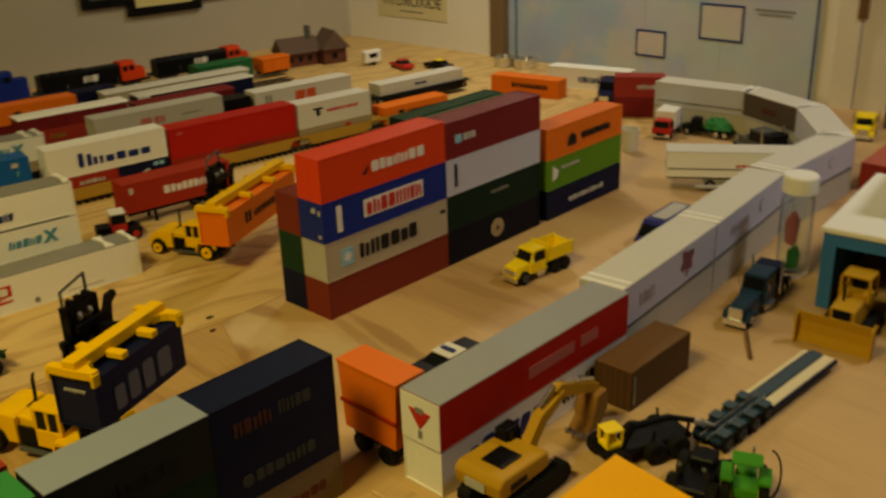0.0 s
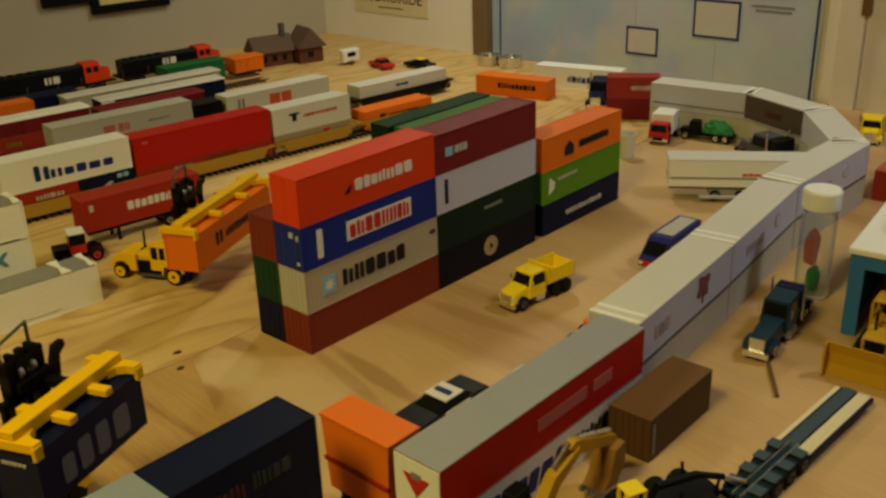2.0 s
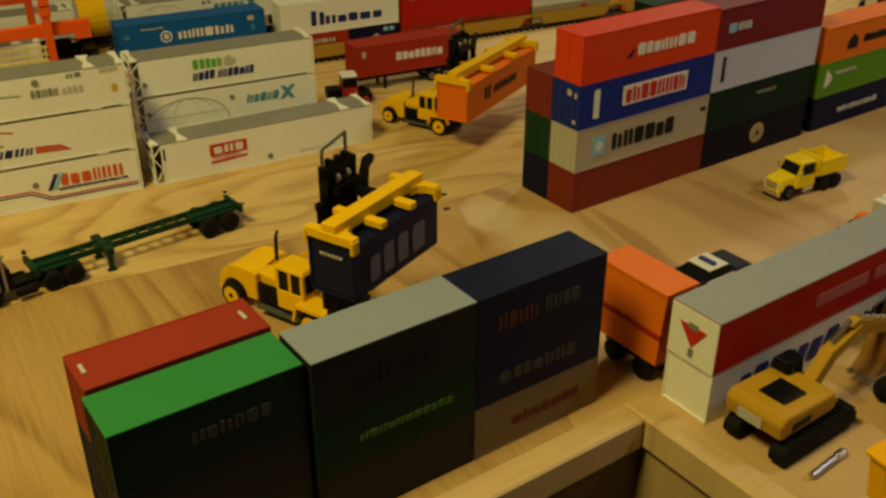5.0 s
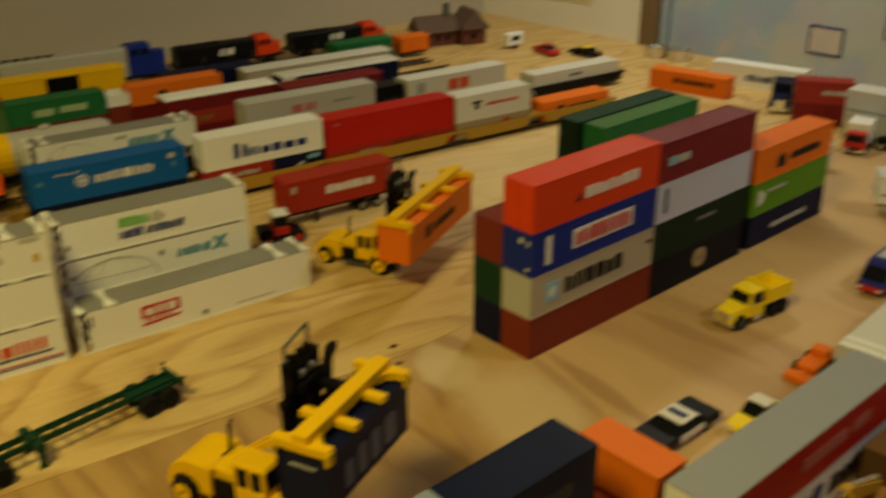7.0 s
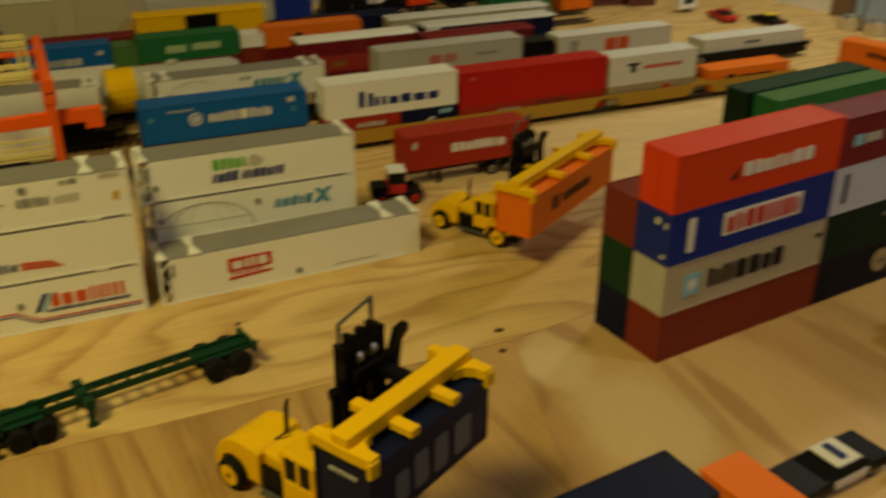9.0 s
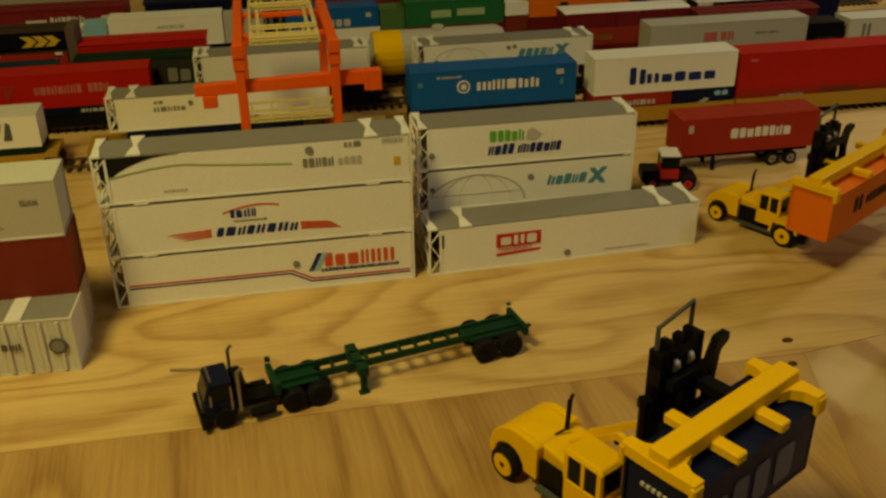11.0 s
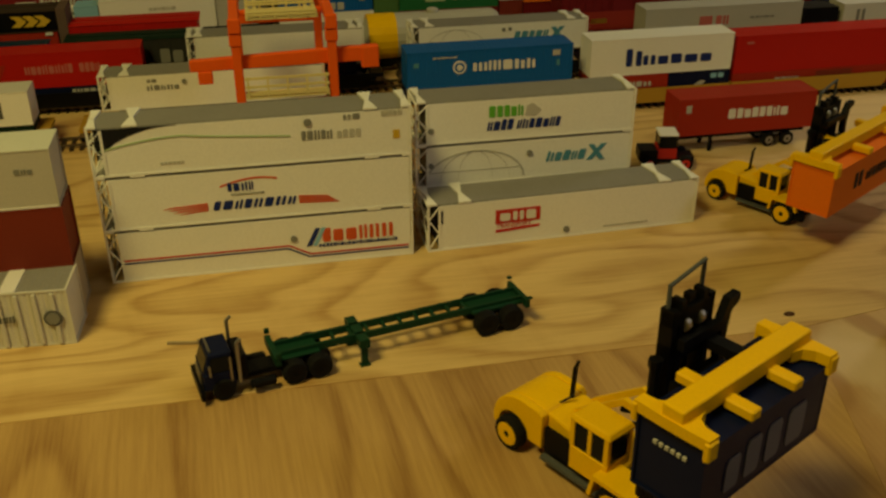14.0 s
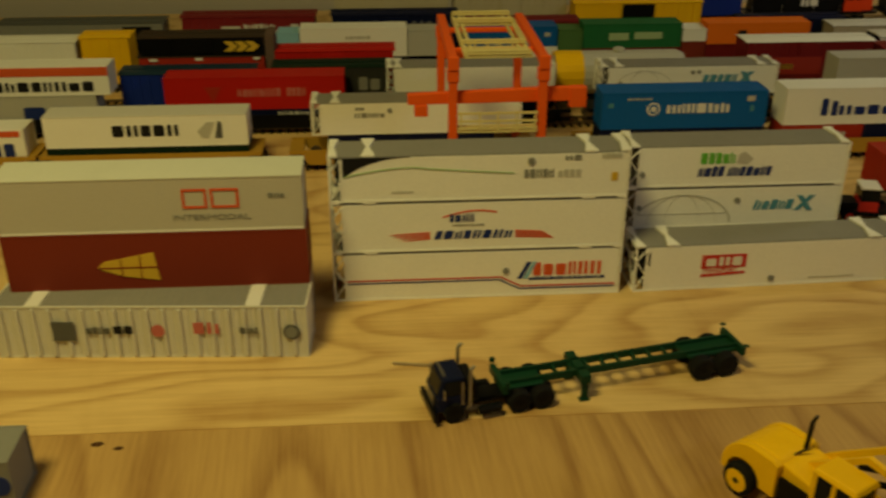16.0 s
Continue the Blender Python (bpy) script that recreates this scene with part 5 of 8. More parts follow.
# ---------- the gantry crane ----------
def gantry():
    """Four-legged yard crane that straddles the first track: +x is the aisle side, y runs along the tracks."""
    ob = thing("gantry_crane", yard(0.1190, 0.120), "bright orange gantry crane with pale yellow walkways", "crane")
    half, back, top, t = 0.0330, -0.130, 0.1190, 0.0033

    def beam(name, dims, material=CRANEORANGE, bevel=0.0007):
        return boxpart(name, dims, material, ob, bevel=bevel)

    for u in (-half, half):
        for x in (0.0, back):
            beam("leg", (x - t, x + t, u - t, u + t, 0.0130, top + 0.002))
            beam("leg_collar", (x - t - 0.0010, x + t + 0.0010, u - t - 0.0010, u + t + 0.0010, top - 0.012, top - 0.003))
            bogie_box = beam("wheel_box", (x - 0.0045, x + 0.0045, u - 0.011, u + 0.011, 0.0075, 0.0130))
            for dy in (-0.0065, 0.0065):
                wheel(bogie_box, x, u + dy, 0.0052, 0.0052, 0.0046, BLACK)
        beam("top_girder", (back - t, t, u - 0.0034, u + 0.0034, top, top + 0.0068))
        beam("girder_cap", (t, t + 0.0022, u - 0.0042, u + 0.0042, top - 0.0030, top + 0.0072))
    # front beam: longer than the legs stand apart, with a hanging block at one end and a housing at the other
    bm = bmesh.new()
    slab(bm, [(-0.0660, 0.0885), (0.0480, 0.0895), (0.0660, 0.0890), (0.0660, 0.0990), (0.0480, 0.1000), (-0.0660, 0.0965)], 0, -t - 0.0062, -t - 0.0004)
    soften(bm, 0.0006, 1)
    part("cross_beam", bm, CRANEORANGE, ob)
    beam("beam_block", (-t - 0.0068, -t + 0.0004, -0.0610, -0.0510, 0.0795, 0.0886))
    beam("beam_block", (-t - 0.0070, -t + 0.0006, 0.0540, 0.0665, 0.0845, 0.1000))
    beam("cross_beam", (back - 0.0028, back + 0.0028, -half, half, 0.0890, 0.0970))
    # spreader frame hung between the girders
    for x in (-0.030, -0.092):
        beam("trolley_bar", (x - 0.0022, x + 0.0022, -half + 0.0036, half - 0.0036, top + 0.0010, top + 0.0048))
    # pale yellow walkways with rails on top
    zt = top + 0.0052

    def bar(a, b, r=0.0009):
        bm = bmesh.new()
        rod(bm, a, b, r, 6)
        part("walkway_bar", bm, PALEYEL, ob)

    for x0, x1, w in ((-0.0020, -0.0330, 0.0235), (-0.1010, -0.1270, 0.0235)):
        n = 7
        for k in range(n):
            x = x0 + (x1 - x0) * k / n
            boxpart("deck_slat", (min(x, x + (x1 - x0) / n * 0.6), max(x, x + (x1 - x0) / n * 0.6), -w, w, zt - 0.0012, zt), PALEYEL, ob)
        for x in (x0, x1):
            for h in (0.0022, 0.0042):
                bar((x, -w, zt + h), (x, w, zt + h))
            for k in range(6):
                y = -w + 2 * w * k / 5
                bar((x, y, zt - 0.001), (x, y, zt + 0.0042), 0.0008)
    for y in (-0.0235, -0.0180, 0.0180, 0.0235):
        boxpart("walkway_side", (-0.1270, -0.0020, y - 0.0012, y + 0.0012, zt - 0.0012, zt + 0.0008), PALEYEL, ob)
        if abs(y) > 0.02:
            bar((-0.0330, y, zt + 0.0042), (-0.1010, y, zt + 0.0042))
    # low walkway between the front legs
    for zz in (0.0715, 0.0770, 0.0830):
        boxpart("walkway_rail", (t + 0.0002, t + 0.0016, -half + 0.0035, half - 0.0035, zz, zz + 0.0016), PALEYEL, ob)
    for k in range(5):
        y = -half + 0.0050 + k * 0.0137
        boxpart("walkway_post", (t + 0.0001, t + 0.0018, y, y + 0.0014, 0.0700, 0.0850), PALEYEL, ob)
    boxpart("walkway_deck", (-0.0100, t + 0.0016, -half + 0.0035, half - 0.0035, 0.0692, 0.0704), PALEYEL, ob)
    return ob


gantry()


# ---------- lift trucks that carry containers ----------
def lift_truck(m, label):
    """Heavy lift truck: forward is +x, the mast stands at the origin's side, ground at z 0."""
    ob = thing("lift_truck", m, label, "lift truck", "container lift trucks")
    bm = bmesh.new()
    slab(bm, [(-0.064, 0.0075), (-0.004, 0.0075), (-0.004, 0.0165), (-0.022, 0.0185), (-0.064, 0.0185)], 1, -0.0120, 0.0120)
    soften(bm, 0.0008, 1)
    part("chassis", bm, BLACK, ob, "black chassis with dark recessed sides")
    bm = bmesh.new()
    slab(bm, [(-0.064, 0.0170), (-0.020, 0.0170), (-0.020, 0.0205), (-0.040, 0.0235), (-0.064, 0.0265)], 1, -0.0105, 0.0130)
    soften(bm, 0.0012, 2)
    part("bonnet", bm, YELLOW, ob)
    # domed counterweight that wraps the rear wheels
    dome = [(-0.0615, 0.0085), (-0.0615, 0.0262), (-0.0640, 0.0278)] + [(-0.0750 - 0.0178 * math.sin(math.pi / 2 * i / 8), 0.0110 + 0.0172 * math.cos(math.pi / 2 * i / 8)) for i in range(9)] + [(-0.0925, 0.0075), (-0.0880, 0.0070)]
    arch = [(-0.0795 - 0.0096 * math.cos(math.pi * i / 8), 0.0086 + 0.0096 * math.sin(math.pi * i / 8)) for i in range(9)]
    for y0, y1 in ((-0.0150, -0.0110), (0.0110, 0.0150)):
        bm = bmesh.new()
        slab(bm, dome + arch, 1, y0, y1)
        soften(bm, 0.0011, 2)
        part("rear_wing", bm, YELLOW, ob)
    bm = bmesh.new()
    slab(bm, dome, 1, -0.0112, 0.0112)
    soften(bm, 0.0016, 2)
    part("counterweight", bm, YELLOW, ob, "rounded yellow rear bonnet")
    for y in (-0.0138, 0.0118):
        boxpart("side_panel", (-0.0605, -0.0265, y, y + 0.0020, 0.0070, 0.0205), BLACK, ob, "black side recess")
        boxpart("step", (-0.0600, -0.0240, y - 0.0032 if y < 0 else y + 0.0020, y if y < 0 else y + 0.0052, 0.0050, 0.0068), GREY, ob)
    # cab with posts, sill and flat roof
    cx0, cx1, cy0, cy1 = -0.0425, -0.0215, -0.0180, -0.0025
    bm = bmesh.new()
    box(bm, cx0, cx1, cy0, cy1, 0.0125, 0.0250)
    soften(bm, 0.0006, 1)
    cab = part("cab", bm, YELLOW, ob)
    for x, w in ((cx0, 0.0024), (cx0 + 0.0098, 0.0020), (cx1 - 0.0024, 0.0024)):
        for y in (cy0, cy1 - 0.0020):
            boxpart("cab_post", (x, x + w, y, y + 0.0020, 0.0251, 0.0384), YELLOW, cab)
    bm = bmesh.new()
    hull(bm, [(cx0 - 0.0008, cy0 - 0.0008, 0.0385), (cx1 + 0.0010, cy0 - 0.0008, 0.0385), (cx1 + 0.0010, cy1 + 0.0008, 0.0385), (cx0 - 0.0008, cy1 + 0.0008, 0.0385)],
         [(cx0 + 0.0006, cy0 + 0.0004, 0.0412), (cx1 - 0.0004, cy0 + 0.0004, 0.0412), (cx1 - 0.0004, cy1 - 0.0004, 0.0412), (cx0 + 0.0006, cy1 - 0.0004, 0.0412)])
    soften(bm, 0.0005, 1)
    part("cab_roof", bm, YELLOW, cab)
    for d in ((cx0 + 0.0024, cx0 + 0.0098, cy0 + 0.0005, cy0 + 0.0011), (cx0 + 0.0118, cx1 - 0.0024, cy0 + 0.0005, cy0 + 0.0011), (cx0 + 0.0024, cx1 - 0.0024, cy1 - 0.0011, cy1 - 0.0005)):
        boxpart("window", (*d, 0.0251, 0.0384), WINDOW, cab)
    for d in ((cx0 + 0.0005, cx0 + 0.0011), (cx1 - 0.0011, cx1 - 0.0005)):
        boxpart("window", (*d, cy0 + 0.0020, cy1 - 0.0020, 0.0251, 0.0384), WINDOW, cab)
    bm = bmesh.new()
    rod(bm, (-0.0630, 0.0060, 0.0260), (-0.0620, 0.0060, 0.0430), 0.0012, 8)
    rod(bm, (-0.0620, 0.0060, 0.0430), (-0.0605, 0.0060, 0.0470), 0.0009, 8)
    rod(bm, (-0.0640, -0.0030, 0.0260), (-0.0600, 0.0040, 0.0300), 0.0006, 6)
    part("exhaust_pipe", bm, BLACK, ob)
    # lift arms that arch over the bonnet, with black rams beneath
    for s in (-1, 1):
        y = 0.0075 + s * 0.0060
        bm = bmesh.new()
        slab(bm, [(-0.0570, 0.0255), (-0.0535, 0.0240), (-0.0300, 0.0430), (-0.0120, 0.0405), (-0.0110, 0.0435), (-0.0300, 0.0465)], 1, y - 0.0013, y + 0.0013)
        part("lift_arm", bm, YELLOW, ob)
        bm = bmesh.new()
        rod(bm, (-0.0400, y, 0.0290), (-0.0140, y, 0.0400), 0.0015, 7)
        part("lift_ram", bm, BLACK, ob)
    for y in (-0.0150, 0.0150):
        wheel(ob, -0.0795, y * 1.06, 0.0084, 0.0084, 0.0060, YELLOW, 1)
    for y in (-0.0195, -0.0125, 0.0125, 0.0195):
        wheel(ob, -0.0140, y, 0.0098, 0.0098, 0.0062, YELLOW, 1)
    for y in (-0.0162, 0.0162):
        bm = bmesh.new()
        slab(bm, [(-0.0270, 0.0110), (-0.0250, 0.0110), (-0.0232, 0.0202), (-0.0050, 0.0202), (-0.0030, 0.0150), (-0.0012, 0.0150), (-0.0030, 0.0222), (-0.0245, 0.0222)], 1, y - 0.0074, y + 0.0074)
        part("mudguard", bm, YELLOW, ob)
    return ob


def mast(parent, h, o=0.0):
    """Black upright mast with cross ties, sheaves, rams and a hooked carriage."""
    for y in (o - 0.0125, o + 0.0090):
        boxpart("mast_rail", (-0.003, 0.003, y, y + 0.0032, 0.006, h), BLACK, parent)
    for y in (o - 0.0080, o + 0.0050):
        boxpart("inner_rail", (-0.002, 0.003, y, y + 0.0026, 0.020, h + 0.003), BLACK, parent)
    bm = bmesh.new()
    for lo, hi in ((0.30, 0.37), (0.48, 0.54), (0.62, 0.69), (0.80, 0.87), (0.94, 0.99)):
        box(bm, -0.002, 0.003, o - 0.0125, o + 0.0122, h * lo, h * hi)
    box(bm, -0.0015, 0.0015, o - 0.0018, o + 0.0018, 0.02, h + 0.003)
    part("mast_tie", bm, BLACK, parent)
    for y in (o - 0.0042, o + 0.0042):
        bm = bmesh.new()
        lathe(bm, [(0.0022, -0.0014), (0.0030, -0.0010), (0.0030, 0.0010), (0.0022, 0.0014)], 12, 1, (0.0020, y, h * 0.93))
        part("sheave", bm, STEEL, parent, "small grey chain wheel")
    bm = bmesh.new()
    for a, b in (((-0.001, o - 0.0110, h * 0.86), (-0.001, o - 0.0110, h + 0.009)), ((-0.001, o + 0.0085, h), (-0.001, o + 0.0085, h + 0.013)), ((-0.001, o - 0.0114, h + 0.009), (-0.001, o + 0.0090, h + 0.013))):
        rod(bm, a, b, 0.0009, 6)
    part("top_loop", bm, GREY, parent, "grey wire loop on the mast")
    bm = bmesh.new()
    box(bm, 0.004, 0.007, o - 0.012, o + 0.0145, h * 0.68, h * 0.74)
    box(bm, 0.004, 0.007, o - 0.010, o + 0.0145, h * 0.86, h * 0.90)
    slab(bm, [(o + 0.0125, h * 0.58), (o + 0.0165, h * 0.58), (o + 0.0180, h * 0.70), (o + 0.0168, h * 0.82), (o + 0.0185, h * 0.92), (o + 0.0232, h * 0.945), (o + 0.0228, h * 0.975), (o + 0.0165, h * 0.970), (o + 0.0130, h * 0.90), (o + 0.0135, h * 0.80), (o + 0.0145, h * 0.70)], 0, 0.0035, 0.0070)
    part("carriage", bm, BLACK, parent)
    for y, top in ((o - 0.0160, 0.80), (o + 0.0160, 0.58)):
        bm = bmesh.new()
        rod(bm, (0.000, y, h * 0.26), (0.000, y, h * top), 0.0021, 8)
        rod(bm, (0.000, y, h * top), (0.000, y, h * (top + 0.03)), 0.0028, 8)
        part("ram", bm, BLACK, parent)
    bm = bmesh.new()
    box(bm, -0.002, 0.003, min(o, 0) - 0.0125, max(o, 0) + 0.0125, 0.010, 0.020)
    part("mast_foot", bm, BLACK, parent)


def spreader(parent, x, y, z, L):
    """Yellow lifting beam over a container of length L, centred at x, y; z is the container's top."""
    bm = bmesh.new()
    box(bm, x - 0.0044, x + 0.0044, y - L / 2 - 0.0006, y + L / 2 + 0.0006, z + 0.0030, z + 0.0102)
    soften(bm, 0.0007, 2)
    part("main_beam", bm, YELLOW, parent)
    for s in (-1, 1):
        e = y + s * L / 2
        bm = bmesh.new()
        pts = [(x - 0.0046, e - s * 0.0120), (x - 0.0060, e - s * 0.0070), (x - 0.0100, e - s * 0.0045), (x - 0.0152, e - s * 0.0042), (x - 0.0152, e + s * 0.0010), (x - 0.0060, e + s * 0.0014),
               (x + 0.0060, e + s * 0.0014), (x + 0.0152, e + s * 0.0010), (x + 0.0152, e - s * 0.0042), (x + 0.0100, e - s * 0.0045), (x + 0.0060, e - s * 0.0070), (x + 0.0046, e - s * 0.0120)]
        slab(bm, pts if s > 0 else pts[::-1], 2, z + 0.0012, z + 0.0056)
        bmesh.ops.recalc_face_normals(bm, faces=bm.faces)
        beam = part("end_beam", bm, YELLOW, parent)
        for q in (-1, 1):
            a, b = sorted((e - s * 0.0038, e + s * 0.0016))
            c, d = sorted((x + q * 0.0134, x + q * 0.0160))
            boxpart("corner_lug", (c, d, a, b, z - 0.0030, z + 0.0046), YELLOW, beam, bevel=0.0006)
    for yy in (y - L * 0.17, y + L * 0.17):
        for q in (-1, 1):
            c, d = sorted((x + q * 0.0040, x + q * 0.0158))
            boxpart("arm", (c, d, yy - 0.0027, yy + 0.0027, z + 0.0014, z + 0.0056), YELLOW, parent, bevel=0.0006)


def carried(m, dy, dx, mo, h, L, z0, H, label, material, ctop, marks, truck_label, k=1.0, smooth=False):
    t = lift_truck(m @ pose(-0.0155 + dx, dy, 0), truck_label)
    for me in {q.data for q in t.children_recursive if q.type == "MESH"}:
        me.transform(Matrix.Scale(k, 4))
    c = container(label, L, H, material, m @ pose(0.014, -L / 2, z0), smooth=smooth, doors=not smooth, group="carried containers")
    for a, b, zl, zh, n, mt, gap in marks:
        bars(c, a * L, zl * H, (b - a) * L, (zh - zl) * H, n, mt, seed=n, gap=gap)
    mast(t, h, mo)
    spreader(t, 0.0155 - dx, -dy, z0 + H, L)
    boxpart("spreader_link", (0.004, 0.012 - dx if dx < 0.005 else 0.010, -0.003, 0.003, z0 + H + 0.002, z0 + H + 0.006), BLACK, t)
    return t, c


t, c = carried(pose(-0.3910, 0.1465, 0, 0, 0, 22.0), 0.0125, -0.012, -0.0075, 0.112, 0.0755, 0.0600, 0.0300, "navy container with outlined lettering blocks, held in the air", LIFTNAVY, None,
               ((0.16, 0.86, 0.16, 0.70, 4, INKSTEEL, 0.16),), "yellow lift truck with black mast holding a navy container", smooth=True)
for k in range(6):
    boxpart("end_mark", (-0.0205 + k * 0.0024, -0.0190 + k * 0.0024, -0.0001, 0.0010, 0.0218, 0.0232), INKPALE, c)
t, c = carried(pose(-0.6335, 0.4090, 0, 0, 0, 24.6), -0.018, -0.002, -0.004, 0.086, 0.1280, 0.0290, 0.0300, "orange container with a dark crest, held just above the table", ORANGE, None,
               ((0.24, 0.32, 0.35, 0.70, 1, INKBLACK, 0.0), (0.36, 0.70, 0.40, 0.62, 9, INKBLACK, 0.2)), "yellow lift truck with black mast holding an orange container", k=0.82, smooth=True)


# ---------- road vehicles ----------
def heading(x, y, degrees, z=0.0):
    """Forward is local +y; degrees turn it counter-clockwise from the world's +y."""
    return pose(x, y, z, 0, 0, degrees)


def cabin(parent, x0, x1, y0, y1, z0, z1, material, rake=0.25, name="cab"):
    """A cab with raked windscreen, side windows and roof."""
    bm = bmesh.new()
    h = z1 - z0
    zb = z0 + h * 0.48
    box(bm, x0, x1, y0, y1, z0, zb)
    s = (y1 - y0) * rake
    hull(bm, [(x0 + 0.0006, y0 + 0.0006, zb), (x1 - 0.0006, y0 + 0.0006, zb), (x1 - 0.0006, y1 - 0.0006, zb), (x0 + 0.0006, y1 - 0.0006, zb)],
         [(x0 + 0.0016, y0 + 0.001, z1), (x1 - 0.0016, y0 + 0.001, z1), (x1 - 0.0016, y1 - s, z1), (x0 + 0.0016, y1 - s, z1)])
    soften(bm, 0.0005, 1)
    ob = part(name, bm, material, parent)
    zt = z1 - h * 0.09
    for x, o in ((x0 + 0.0004, -0.0002), (x1 - 0.0004, 0.0002)):
        bm = bmesh.new()
        k = (x0 + x1) / 2
        dx = 0.0007 if x < k else -0.0007
        hull(bm, [(x + o - 0.0003, y0 + 0.0024, zb + 0.0006), (x + o + 0.0003, y0 + 0.0024, zb + 0.0006), (x + o + 0.0003, y1 - 0.0030, zb + 0.0006), (x + o - 0.0003, y1 - 0.0030, zb + 0.0006)],
             [(x + o + dx - 0.0003, y0 + 0.0028, zt), (x + o + dx + 0.0003, y0 + 0.0028, zt), (x + o + dx + 0.0003, y1 - s - 0.0012, zt), (x + o + dx - 0.0003, y1 - s - 0.0012, zt)])
        part("window", bm, WINDOW, ob)
    bm = bmesh.new()
    a, b = y1 - 0.0006, y1 - s
    hull(bm, [(x0 + 0.0022, a - 0.0004, zb + 0.0006), (x1 - 0.0022, a - 0.0004, zb + 0.0006), (x1 - 0.0022, a + 0.0004, zb + 0.0006), (x0 + 0.0022, a + 0.0004, zb + 0.0006)],
         [(x0 + 0.0030, b - 0.0002, zt), (x1 - 0.0030, b - 0.0002, zt), (x1 - 0.0030, b + 0.0008, zt), (x0 + 0.0030, b + 0.0008, zt)])
    part("windscreen", bm, WINDOW, ob)
    return ob


def dump_truck(m):
    ob = thing("dump_truck", m, "bright yellow toy dump truck with crew cab", "dump truck")
    boxpart("chassis", (-0.0060, 0.0060, -0.034, 0.034, 0.0058, 0.0085), BLACK, ob)
    bm = bmesh.new()
    hull(bm, [(-0.0105, 0.018, 0.0065), (0.0105, 0.018, 0.0065), (0.0095, 0.0375, 0.0065), (-0.0095, 0.0375, 0.0065)],
         [(-0.0095, 0.018, 0.0185), (0.0095, 0.018, 0.0185), (0.0080, 0.0360, 0.0160), (-0.0080, 0.0360, 0.0160)])
    soften(bm, 0.0014, 2)
    hood = part("bonnet", bm, LEMON, ob)
    boxpart("grille", (-0.0062, 0.0062, 0.0366, 0.0378, 0.0085, 0.0140), CHROME, hood)
    for x in (-0.0078, 0.0078):
        boxpart("headlight", (x - 0.0012, x + 0.0012, 0.0366, 0.0376, 0.0105, 0.0130), INKWHITE, hood)
    boxpart("bumper", (-0.0115, 0.0115, 0.0370, 0.0395, 0.0045, 0.0075), CHROME, ob)
    cabin(ob, -0.0120, 0.0120, -0.001, 0.0205, 0.0075, 0.0275, LEMON)
    bm = bmesh.new()
    y0, y1, z0, z1, w = -0.036, -0.003, 0.0130, 0.0260, 0.0132
    hull(bm, [(-w + 0.002, y0, z0), (w - 0.002, y0, z0), (w - 0.002, y1, z0), (-w + 0.002, y1, z0)], [(-w, y0 - 0.001, z0 + 0.001), (w, y0 - 0.001, z0 + 0.001), (w, y1, z0 + 0.001), (-w, y1, z0 + 0.001)])
    for a in (-w, w - 0.0012):
        box(bm, a, a + 0.0012, y0, y1, z0 + 0.001, z1)
        for k in range(5):
            yy = y0 + 0.002 + k * 0.007
            box(bm, a - 0.0004 if a < 0 else a + 0.0012, a if a < 0 else a + 0.0016, yy, yy + 0.001, z0 + 0.001, z1)
    box(bm, -w, w, y1 - 0.0012, y1, z0 + 0.001, z1 + 0.003)
    box(bm, -w, w, y0, y0 + 0.0012, z0 + 0.001, z1 - 0.002)
    part("dump_body", bm, LEMON, ob)
    for x in (-0.0105, 0.0105):
        wheel(ob, x, 0.0270, 0.0060, 0.0060, 0.0040, GREY)
        for y in (-0.014, -0.027):
            wheel(ob, x, y, 0.0060, 0.0060, 0.0062, BLACK)
    for x in (-0.0136, 0.0136):
        boxpart("mirror", (x - 0.0008, x + 0.0008, 0.0175, 0.0185, 0.0185, 0.0225), CHROME, ob)
    boxpart("step_tank", (0.0095, 0.0125, 0.001, 0.012, 0.0045, 0.0078), CHROME, ob)
    boxpart("step_tank", (-0.0125, -0.0095, 0.001, 0.012, 0.0045, 0.0078), CHROME, ob)
    return ob


dump_truck(heading(-0.3955, 0.5305, 174) @ Matrix.Diagonal((0.84, 0.91, 1.0, 1)))


